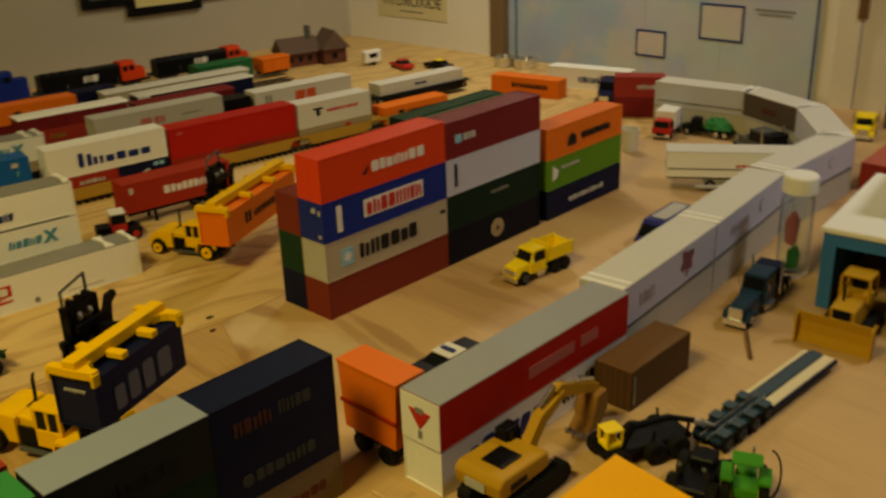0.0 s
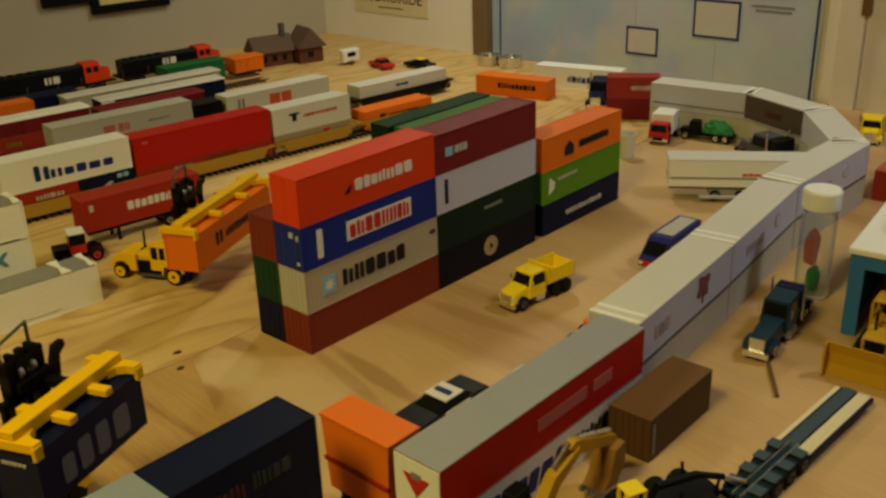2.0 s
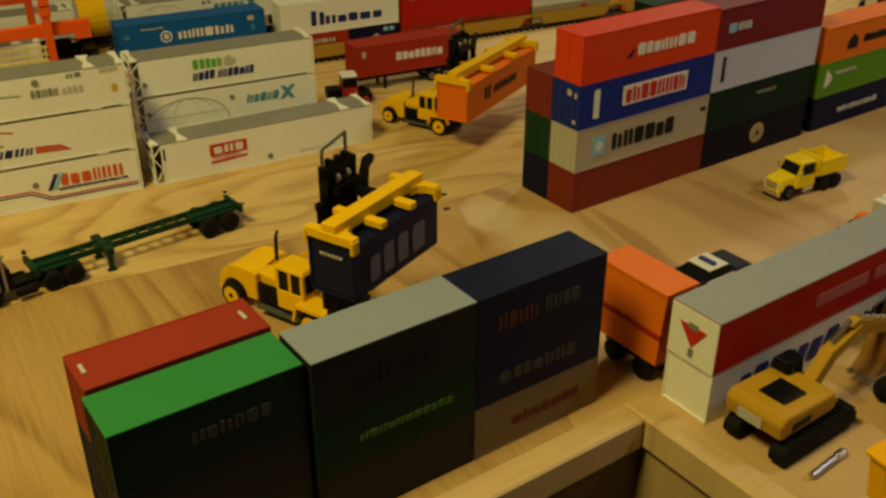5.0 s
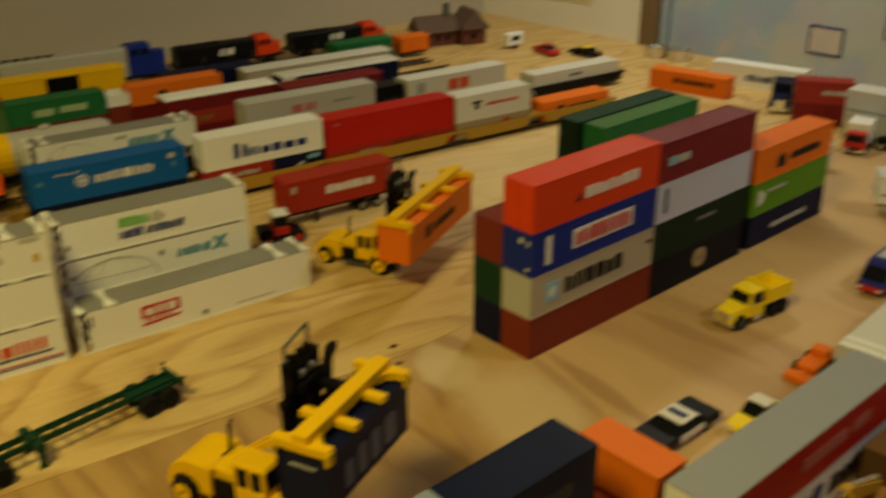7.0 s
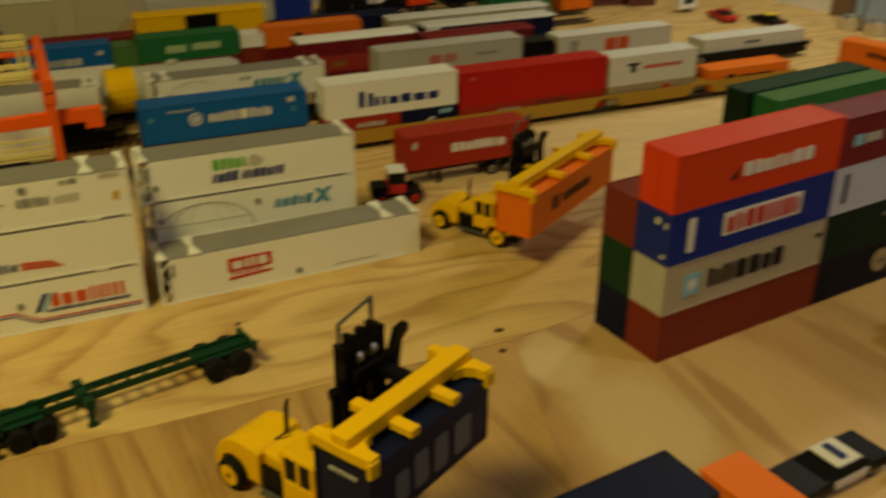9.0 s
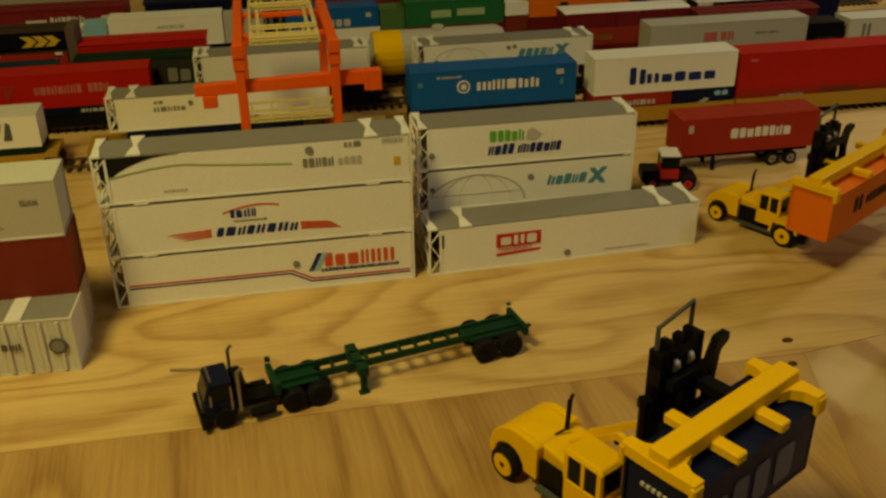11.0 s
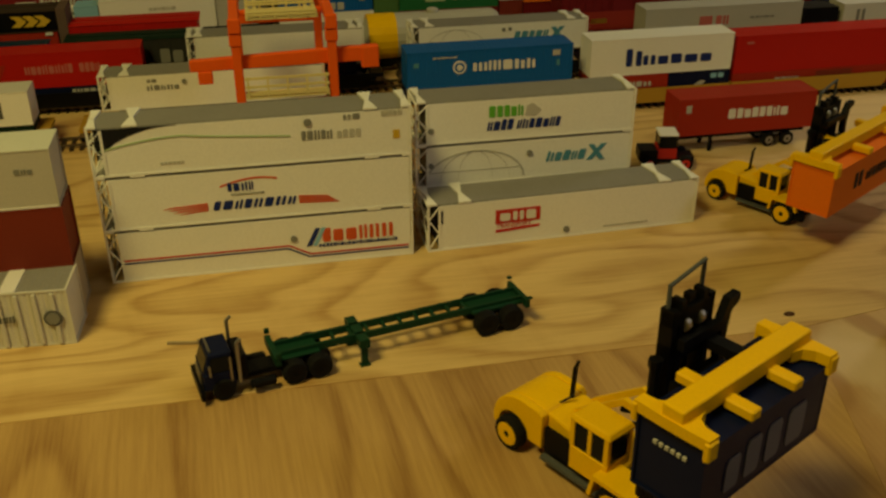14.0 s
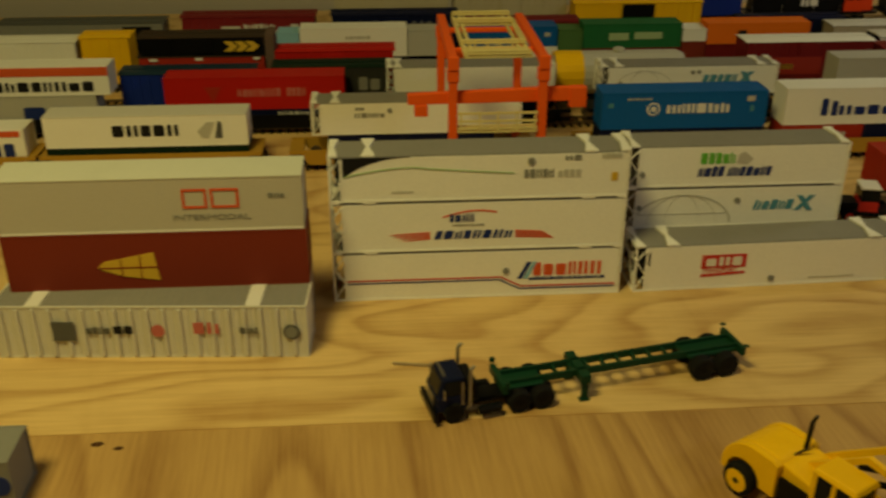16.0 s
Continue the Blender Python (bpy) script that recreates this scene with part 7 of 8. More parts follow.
# ---------- machines in front of the edge wall ----------
def excavator(m):
    ob = thing("excavator", m, "ochre toy excavator with black tracks and engine grille", "excavator")
    for x in (-0.0160, 0.0110):
        bm = bmesh.new()
        slab(bm, [(-0.030, 0.004), (-0.025, 0.0), (0.025, 0.0), (0.030, 0.004), (0.030, 0.0095), (0.025, 0.0130), (-0.025, 0.0130), (-0.030, 0.0095)], 0, x, x + 0.0090)
        soften(bm, 0.0008, 1)
        t = part("track", bm, RUBBER, ob)
        bm = bmesh.new()
        for k in range(16):
            y = -0.025 + k * 0.0033
            box(bm, x - 0.0003, x + 0.0093, y, y + 0.0016, 0.0128, 0.0138)
        part("track_shoes", bm, RUBBER, t)
    boxpart("undercarriage", (-0.0080, 0.0080, -0.012, 0.012, 0.0040, 0.0160), BLACK, ob)
    bm = bmesh.new()
    slab(bm, [(-0.030, 0.0160), (0.012, 0.0160), (0.014, 0.0185), (0.012, 0.0270), (-0.028, 0.0290), (-0.0315, 0.0250)], 0, -0.0165, 0.0165)
    soften(bm, 0.0020, 2)
    h = part("house", bm, CATYEL, ob)
    boxpart("engine_grille", (-0.0060, 0.0090, -0.020, -0.003, 0.0278, 0.0292), BLACK, h)
    boxpart("counterweight_plate", (-0.0080, 0.0060, -0.0318, -0.0306, 0.0180, 0.0235), LGREY, h)
    boxpart("side_vent", (0.0160, 0.0169, -0.022, -0.008, 0.0190, 0.0230), BLACK, h)
    cabin(ob, -0.0165, -0.0050, 0.002, 0.0170, 0.0150, 0.0345, BLACK, 0.12)
    bm = bmesh.new()
    slab(bm, [(0.006, 0.022), (0.011, 0.016), (0.026, 0.033), (0.046, 0.043), (0.044, 0.047), (0.022, 0.040)], 0, -0.0020, 0.0045)
    part("boom", bm, CATYEL, ob)
    bm = bmesh.new()
    slab(bm, [(0.036, 0.049), (0.042, 0.051), (0.082, 0.034), (0.080, 0.029), (0.046, 0.041)], 0, -0.0015, 0.0035)
    part("stick", bm, CATYEL, ob)
    for a, b in (((0.001, 0.014, 0.018), (0.001, 0.030, 0.033)), ((0.001, 0.024, 0.043), (0.001, 0.038, 0.051)), ((0.001, 0.046, 0.050), (0.001, 0.078, 0.038))):
        bm = bmesh.new()
        rod(bm, a, b, 0.0014, 8)
        part("hydraulic_cylinder", bm, CHROME, ob)
    bm = bmesh.new()
    slab(bm, [(0.074, 0.030), (0.084, 0.031), (0.086, 0.018), (0.077, 0.006), (0.062, 0.008), (0.069, 0.014)], 0, -0.0060, 0.0080)
    soften(bm, 0.0008, 1)
    b = part("bucket", bm, DULLOCHRE, ob)
    for k in range(4):
        x = -0.0055 + k * 0.0038
        boxpart("tooth", (x, x + 0.0022, 0.0590, 0.0640, 0.0060, 0.0085), STEEL, b)
    return ob


excavator(pose(-0.2200, 0.2815, 0, 0, 0, 1))


def bulldozer(m):
    ob = thing("bulldozer", m, "ochre toy bulldozer with a wide blade in the shed", "bulldozer")
    for x in (-0.0170, 0.0100):
        bm = bmesh.new()
        slab(bm, [(-0.024, 0.003), (-0.020, 0.0), (0.022, 0.0), (0.026, 0.004), (0.024, 0.010), (-0.016, 0.013), (-0.024, 0.010)], 0, x, x + 0.0070)
        soften(bm, 0.0008, 1)
        part("track", bm, RUBBER, ob)
    bm = bmesh.new()
    slab(bm, [(-0.020, 0.008), (0.026, 0.008), (0.026, 0.0260), (0.002, 0.0280), (-0.020, 0.0240)], 0, -0.0090, 0.0090)
    soften(bm, 0.0012, 2)
    part("body", bm, CATYEL, ob)
    boxpart("radiator", (-0.0065, 0.0065, 0.0255, 0.0268, 0.0110, 0.0252), BLACK, ob)
    c = boxpart("cab", (-0.0110, 0.0110, -0.018, 0.002, 0.0240, 0.0300), CATYEL, ob)
    for x in (-0.0110, 0.0092):
        for y in (-0.018, 0.0002):
            boxpart("cab_post", (x, x + 0.0018, y, y + 0.0018, 0.0300, 0.0410), CATYEL, ob)
    boxpart("cab_roof", (-0.0105, 0.0105, -0.0185, 0.0010, 0.0410, 0.0430), CATYEL, ob, bevel=0.0006)
    boxpart("seat", (-0.0050, 0.0050, -0.0150, -0.0080, 0.0300, 0.0370), BLACK, ob, bevel=0.0008)
    bm = bmesh.new()
    rod(bm, (0.004, 0.012, 0.026), (0.004, 0.012, 0.040), 0.0010, 8)
    part("exhaust_pipe", bm, BLACK, ob)
    bm = bmesh.new()
    prof = [(0.038, 0.000), (0.0355, 0.008), (0.0355, 0.016), (0.0385, 0.024), (0.0395, 0.024), (0.0372, 0.016), (0.0372, 0.008), (0.0398, 0.000)]
    slab(bm, prof, 0, -0.0270, 0.0270)
    b = part("blade", bm, CATYEL, ob)
    for x in (-0.0270, 0.0255):
        boxpart("blade_wing", (x, x + 0.0015, 0.0365, 0.0440, 0.0000, 0.0235), CATYEL, b)
    for x in (-0.0190, 0.0175):
        boxpart("push_arm", (x, x + 0.0020, -0.002, 0.0365, 0.0055, 0.0080), CATYEL, ob)
    for x in (-0.0060, 0.0060):
        bm = bmesh.new()
        rod(bm, (x, 0.022, 0.020), (x, 0.0365, 0.014), 0.0010, 7)
        part("blade_cylinder", bm, CHROME, ob)
    return ob


bulldozer(heading(-0.1530, 0.5955, 184))

# blue shed with a white roof
sh = thing("toy_shed", pose(-0.1890, 0.6170, 0, 0, 0, 6), "blue toy shed with a white flat roof and open front", "shed")
boxpart("side_wall", (0.0, 0.0035, 0, 0.150, 0, 0.0620), TEAL, sh)
boxpart("side_wall", (0.1265, 0.1300, 0, 0.150, 0, 0.0620), TEAL, sh)
boxpart("front_panel", (0.0610, 0.1264, 0.0, 0.0030, 0, 0.0519), TEAL, sh)
boxpart("back_wall", (0.0036, 0.1264, 0.1465, 0.150, 0, 0.0620), TEAL, sh)
boxpart("lintel", (0.0036, 0.1264, 0.0, 0.0035, 0.0520, 0.0620), TEAL, sh)
boxpart("front_post", (0.0036, 0.0100, 0.0, 0.0030, 0, 0.0519), TEAL, sh)
boxpart("roof", (-0.0020, 0.1320, -0.0020, 0.1520, 0.0622, 0.0670), WHITE, sh, "white flat roof", 0.0008)

# clear storage box lying on the shed's roof
pb = thing("plastic_box", pose(-0.1600, 0.6740, 0.0672, 0, 0, 8), "cloudy clear plastic storage box with a blue band", "storage box")
CLOUDY = glass("cloudy_clear_plastic", (0.80, 0.86, 0.90), 0.30)
CLOUDY.node_tree.nodes["Principled BSDF"].inputs["Transmission Weight"].default_value = 0.55
for nm, d in (("base", (0.0, 0.075, 0.0, 0.105, 0.0, 0.0015)), ("side", (0.0, 0.0015, 0.0, 0.105, 0.0016, 0.0440)), ("side", (0.0735, 0.075, 0.0, 0.105, 0.0016, 0.0440)),
              ("end", (0.0016, 0.0734, 0.0, 0.0015, 0.0016, 0.0440)), ("end", (0.0016, 0.0734, 0.1035, 0.105, 0.0016, 0.0440))):
    boxpart(nm, d, CLOUDY, pb)
boxpart("lid", (-0.0012, 0.0762, -0.0012, 0.1062, 0.0441, 0.0480), CLOUDY, pb, "cloudy clear lid", 0.0008)
boxpart("band", (0.0040, 0.0710, -0.0006, -0.0001, 0.0020, 0.0075), BLUE, pb, "blue band")

# clear jar with a white lid
jr = thing("jar", pose(-0.2310, 0.6660, 0) @ Matrix.Diagonal((0.79, 0.79, 1.03, 1)), "clear plastic jar with a white screw lid", "jar")
bm = bmesh.new()
lathe(bm, [(0.0150, 0.0), (0.0165, 0.0015), (0.0165, 0.062), (0.0150, 0.068), (0.0150, 0.0745), (0.0140, 0.0745), (0.0140, 0.067), (0.0155, 0.061), (0.0155, 0.0030), (0.0010, 0.0025)], 28)
part("glass_body", bm, glass("clear_plastic"), jr)
bm = bmesh.new()
lathe(bm, [(0.0172, 0.0700), (0.0178, 0.0710), (0.0178, 0.0830), (0.0165, 0.0845), (0.0005, 0.0845)], 28)
part("lid", bm, WHITE, jr, "white ribbed screw lid")
bm = bmesh.new()
slab(bm, [(-0.006, 0.0040), (0.006, 0.0040), (0.007, 0.018), (0.002, 0.025), (-0.005, 0.020)], 1, -0.005, 0.004)
soften(bm, 0.002, 2)
part("green_piece", bm, MINT, jr, "bright green plastic piece inside")
bm = bmesh.new()
slab(bm, [(-0.009, 0.0260), (0.001, 0.0240), (0.003, 0.046), (-0.004, 0.054), (-0.010, 0.044)], 1, -0.006, 0.005)
soften(bm, 0.002, 2)
part("red_piece", bm, INKROSE, jr, "red plastic piece inside")

# low flat trailer
fb = thing("lowboy_trailer", pose(-0.1520, 0.4560, 0, 0, 0, -3.5) @ Matrix.Diagonal((0.78, 1.1, 1, 1)), "slate-blue toy low-loader trailer with pale deck boards", "trailer")
boxpart("deck", (-0.0150, 0.0150, -0.010, 0.068, 0.0050, 0.0075), NAVY, fb)
boxpart("centre_strip", (-0.0095, 0.0010, -0.010, 0.0685, 0.0076, 0.0084), DECKBLUE, fb)
for k in range(3):
    boxpart("deck_board", (0.0030 + k * 0.0033, 0.0061 + k * 0.0033, -0.010, 0.067, 0.0076, 0.0086), DECKCREAM, fb)
boxpart("deck_board", (-0.0148, -0.0112, -0.010, 0.066, 0.0076, 0.0086), DECKCREAM, fb)
boxpart("rear_frame", (-0.0120, 0.0120, -0.064, -0.010, 0.0080, 0.0100), SLATE, fb)
for x in (-0.0030, 0.0030):
    boxpart("frame_rail", (x - 0.0006, x + 0.0006, -0.066, -0.006, 0.0100, 0.0118), STEEL, fb)
for y in (-0.056, -0.042, -0.028, -0.014):
    for x in (-0.0120, -0.0060, 0.0060, 0.0120):
        wheel(fb, x, y, 0.0058, 0.0058, 0.0045, SLATE)
    for x in (-0.0090, 0.0090):
        boxpart("mudguard", (x - 0.0050, x + 0.0050, y - 0.0045, y + 0.0030, 0.0119, 0.0128), DECKBLUE, fb, bevel=0.0003)

# forestry machine with a yellow cab
fm = thing("forestry_machine", heading(-0.1860, 0.3555, -24), "black toy forestry machine with a lemon yellow cab", "machine")
boxpart("chassis", (-0.0100, 0.0100, -0.026, 0.034, 0.0080, 0.0120), BLACK, fm, bevel=0.001)
cb = boxpart("cab", (-0.0055, 0.0055, -0.023, -0.012, 0.0120, 0.0155), LEMON, fm, bevel=0.0008)
for x in (-0.0055, 0.0041):
    for y in (-0.0230, -0.0134):
        boxpart("cab_post", (x, x + 0.0014, y, y + 0.0014, 0.0155, 0.0235), LEMON, cb)
boxpart("seat", (-0.0030, 0.0030, -0.0205, -0.0150, 0.0156, 0.0205), LEMON, cb, bevel=0.0006)
boxpart("cab_roof", (-0.0058, 0.0058, -0.0234, -0.0116, 0.0236, 0.0248), LEMON, fm, bevel=0.0005)
for x in (-0.0120, 0.0120):
    for y in (-0.018, 0.006, 0.022):
        wheel(fm, x, y, 0.0072, 0.0072, 0.0065, BLACK)
bm = bmesh.new()
rod(bm, (0.004, -0.012, 0.012), (0.005, -0.006, 0.0245), 0.0020, 8)
rod(bm, (0.005, -0.006, 0.0245), (0.007, 0.018, 0.0255), 0.0022, 8)
rod(bm, (0.007, 0.018, 0.0255), (0.009, 0.034, 0.0200), 0.0019, 8)
part("crane_arm", bm, BLACK, fm)
bm = bmesh.new()
rod(bm, (0.009, 0.034, 0.0200), (0.0105, 0.048, 0.0130), 0.0014, 8)
part("arm_tip", bm, CHROME, fm, "bright metal arm tip")
bm = bmesh.new()
for a in (-1, 1):
    rod(bm, (0.0105, 0.048, 0.0125), (0.0105 + a * 0.005, 0.050, 0.006), 0.0012, 6)
    rod(bm, (0.0105 + a * 0.005, 0.050, 0.006), (0.0105 + a * 0.002, 0.053, 0.0), 0.0010, 6)
part("grapple", bm, BLACK, fm)
for y, x in ((0.006, 0.0092), (0.022, -0.0092), (0.030, 0.0092)):
    bm = bmesh.new()
    rod(bm, (x, y, 0.012), (x * 1.12, y, 0.021), 0.0009, 6)
    part("stake", bm, BLACK, fm)
sk = thing("skidder", heading(-0.1400, 0.3480, 14), "black toy log skidder with a grey arch", "machine")
boxpart("chassis", (-0.0085, 0.0085, -0.018, 0.018, 0.0070, 0.0130), BLACK, sk, bevel=0.001)
boxpart("bonnet", (-0.0070, 0.0070, 0.004, 0.018, 0.0130, 0.0190), BLACK, sk, bevel=0.001)
for x in (-0.0110, 0.0110):
    for y in (-0.012, 0.012):
        wheel(sk, x, y, 0.0080, 0.0080, 0.0065, BLACK)
    bm = bmesh.new()
    rod(bm, (x * 0.7, -0.006, 0.012), (x * 0.6, -0.018, 0.028), 0.0012, 7)
    part("arch", bm, GREY, sk)

# green tractor
gt = thing("farm_tractor", heading(-0.1180, 0.3600, 24), "grass green toy tractor with large black wheels", "tractor")
boxpart("bonnet", (-0.0055, 0.0055, 0.000, 0.020, 0.0080, 0.0170), TRACTORGREEN, gt, bevel=0.0012)
boxpart("seat_deck", (-0.0080, 0.0080, -0.014, 0.000, 0.0080, 0.0150), TRACTORGREEN, gt, bevel=0.001)
for x in (-0.0100, 0.0100):
    wheel(gt, x, -0.0100, 0.0105, 0.0105, 0.0055, LEMON)
    wheel(gt, x * 0.9, 0.0150, 0.0062, 0.0062, 0.0040, LEMON)
    boxpart("mudguard", (x - 0.0032, x + 0.0032, -0.018, -0.002, 0.0212, 0.0228), TRACTORGREEN, gt)
bm = bmesh.new()
rod(bm, (0.003, 0.010, 0.017), (0.003, 0.010, 0.027), 0.0008, 7)
part("exhaust_pipe", bm, CHROME, gt)
for a, b in (((-0.007, -0.013), (-0.007, -0.013)), ((0.007, -0.013), (0.007, -0.013))):
    bm = bmesh.new()
    rod(bm, (a[0], a[1], 0.015), (b[0], b[1], 0.032), 0.0008, 6)
    part("roll_bar", bm, TRACTORGREEN, gt)
boxpart("canopy", (-0.0080, 0.0080, -0.0160, -0.0040, 0.0310, 0.0325), TRACTORGREEN, gt, bevel=0.0005)
bm = bmesh.new()
for k in range(10):
    a, c = [math.pi * (q / 10) for q in (k, k + 1)]
    rod(bm, (0.012 + 0.006 * math.sin(a), 0.0, 0.017 + 0.016 * math.cos(a)), (0.012 + 0.006 * math.sin(c), 0.0, 0.017 + 0.016 * math.cos(c)), 0.0006, 6)
part("hose", bm, BLACK, gt, "thin black hose loop")

# large amber tipper body near the corner
tb = thing("tipper_truck", pose(-0.1585, 0.2505, 0, 0, 0, -8), "amber toy tipper truck with a flat covered body", "truck")
bm = bmesh.new()
hull(bm, [(0.002, -0.0020, 0.0200), (0.115, -0.0020, 0.0200), (0.115, 0.0300, 0.0200), (0.002, 0.0300, 0.0200)], [(0.0, -0.0040, 0.0428), (0.118, -0.0040, 0.0428), (0.118, 0.0330, 0.0495), (0.0, 0.0330, 0.0495)])
soften(bm, 0.0010, 1)
part("tipper_body", bm, AMBER, tb)
bm = bmesh.new()
slab(bm, [(-0.0055, 0.0430), (0.0345, 0.0500), (0.0345, 0.0515), (-0.0055, 0.0445)], 0, -0.0010, 0.1190)
part("body_cover", bm, AMBER, tb)
boxpart("chassis", (0.006, 0.125, 0.006, 0.022, 0.0100, 0.0195), BLACK, tb)
for x in (0.016, 0.032, 0.100):
    for y in (0.002, 0.027):
        wheel(tb, x, y, 0.0095, 0.0095, 0.0080, YELLOW, 1)
pn = thing("pin", pose(-0.1885, 0.2600, 0.0022, 0, 0, 4), "short silver metal pin lying on the board", "pin")
bm = bmesh.new()
rod(bm, (0, 0, 0), (0, 0.020, 0), 0.0018, 10)
part("shaft", bm, STEEL, pn)
bm = bmesh.new()
lathe(bm, [(0.0012, 0.020), (0.0022, 0.0215), (0.0022, 0.027), (0.0012, 0.029)], 10, 1)
part("tip", bm, CHROME, pn)
bm = bmesh.new()
rod(bm, (0, 0, 0.0014), (0, 0.036, 0.0014), 0.0014, 8)
solid("pin", bm, BLACK, "thin black metal pin on the board by the shed", "pin", "", pose(-0.0905, 0.5560, 0, 0, 0, 14))
st = thing("stick", pose(-0.2100, 0.5440, 0.0010, 0, 0, 211), "thin brown wooden stick on the board", "stick")
boxpart("twig", (-0.0012, 0.0012, 0, 0.044, -0.0008, 0.0008), BROWN, st)
st = thing("stick", pose(-0.629, -0.042, 0.0010, 0, 0, -17), "thin pale strip lying by the tractor", "stick")
boxpart("twig", (-0.0006, 0.0006, 0, 0.040, -0.0008, 0.0006), TAN, st)
ol = thing("loader", heading(-0.3240, 0.4960, 4) @ Matrix.Diagonal((1.2, 1.3, 0.72, 1)), "small orange toy loader beside the edge wall", "machine")
boxpart("body", (-0.0060, 0.0060, -0.012, 0.010, 0.0050, 0.0115), ORANGE, ol, bevel=0.001)
boxpart("cab", (-0.0050, 0.0050, 0.002, 0.010, 0.0116, 0.0190), ORANGE, ol, bevel=0.0008)
boxpart("bucket", (-0.0080, 0.0080, -0.022, -0.014, 0.0005, 0.0075), ORANGE, ol, bevel=0.0008)
boxpart("arm", (-0.0015, 0.0015, -0.0145, -0.004, 0.0050, 0.0075), ORANGE, ol)
for x in (-0.0068, 0.0068):
    for y in (-0.007, 0.006):
        wheel(ol, x, y, 0.0046, 0.0046, 0.0035, ORANGE)

# ---------- far end of the table ----------
G = "boxes at the far end"
for k, (x, mt, lab) in enumerate(((-0.668, LIME, "green container with a ribbed roof behind the tall stack"), (-0.700, GREEN, "dark green container with a ribbed roof behind the stack"))):
    container("dark green container at the foot of the green pair", 0.140, 0.0275, DKGREEN, pose(x, 0.682 - k * 0.004, 0), group=G)
    container(lab, 0.172 if k else 0.166, 0.0275, GREEN if k == 0 else DKGREEN, pose(x, 0.682 - k * 0.004, 0.0276), group=G, roof=OLIVEROOF if k == 0 else TRAILERGREEN)
c = container("orange container with a dark crest at the table's end", 0.112, 0.0270, ORANGE, pose(-0.8630, 1.0190, 0, 0, 0, -80), smooth=True, group=G)
bars(c, 0.035, 0.012, 0.060, 0.007, 9, INKBLACK, seed=70)
c = container("white container with blue lettering blocks by the end wall", 0.130, 0.0310, WHITE, pose(-0.8200, 1.1030, 0.0, 0, 0, -78), smooth=True, group=G)
bars(c, 0.050, 0.010, 0.045, 0.009, 6, INKBLUE, seed=71)
c = container("dark red container under the red one", 0.066, 0.0270, MAROON, pose(-0.6360, 1.0060, 0, 0, 0, -58), smooth=True, group=G)
c = container("red container with pale lettering blocks at the end", 0.066, 0.0270, DULLRED, pose(-0.6360, 1.0060, 0.0271, 0, 0, -58), smooth=True, group=G)
bars(c, 0.030, 0.011, 0.035, 0.006, 7, INKPALE, seed=72)
semi_tractor(heading(-0.6850, 1.0650, 205), "dark blue toy truck tractor with chrome front", NAVY, NAVY, 0.080)
for x, y, lab in ((-0.970, 1.180, "shiny steel tin by the end wall"), (-0.930, 1.185, "small shiny steel tin by the end wall")):
    tn = thing("tin", pose(x, y, 0), lab, "tin")
    bm = bmesh.new()
    lathe(bm, [(0.0170, 0), (0.0190, 0.001), (0.0190, 0.015), (0.0198, 0.0165), (0.0170, 0.0165), (0.0168, 0.012), (0.0005, 0.012)], 22)
    part("can", bm, CHROME, tn)


def box_lorry(m, label, cab, body, L=0.062):
    ob = thing("box_lorry", m, label, "truck")
    boxpart("chassis", (-0.0055, 0.0055, -L / 2, L / 2, 0.0055, 0.0085), BLACK, ob)
    boxpart("box_body", (-0.0125, 0.0125, -L / 2, L * 0.16, 0.0087, 0.0320), body, ob, bevel=0.0008)
    cabin(ob, -0.0115, 0.0115, L * 0.18, L * 0.46, 0.0060, 0.0240, cab, 0.2)
    boxpart("bumper", (-0.0115, 0.0115, L * 0.46, L * 0.49, 0.0040, 0.0075), CHROME, ob)
    for x in (-0.0098, 0.0098):
        for y in (-L * 0.28, L * 0.30):
            wheel(ob, x, y, 0.0054, 0.0054, 0.0042, STEEL)
    return ob


box_lorry(heading(-0.5350, 0.9740, 196), "small white toy lorry with a red cab", INKRED, WHITE)


def loaded_truck(m, label):
    ob = thing("stake_truck", m, label, "truck")
    boxpart("chassis", (-0.0055, 0.0055, -0.034, 0.034, 0.0055, 0.0085), BLACK, ob)
    boxpart("flat_bed", (-0.0125, 0.0125, -0.036, 0.008, 0.0087, 0.0110), BLACK, ob)
    bm = bmesh.new()
    rng = random.Random(5)
    bmesh.ops.create_icosphere(bm, subdivisions=3, radius=0.012)
    for v in bm.verts:
        k = rng.uniform(0.82, 1.12)
        v.co = (v.co.x * k, v.co.y * 1.75 * k - 0.012, max(0.0, v.co.z * 1.3 * k) + 0.0110)
    part("load", bm, MINT, ob, "loose green load")
    cabin(ob, -0.0115, 0.0115, 0.010, 0.0260, 0.0060, 0.0240, BLACK, 0.2)
    boxpart("bonnet", (-0.0100, 0.0100, 0.0262, 0.0360, 0.0060, 0.0140), BLACK, ob, bevel=0.001)
    for x in (-0.0098, 0.0098):
        for y in (-0.024, -0.012, 0.028):
            wheel(ob, x, y, 0.0056, 0.0056, 0.0042, CHROME)
    return ob


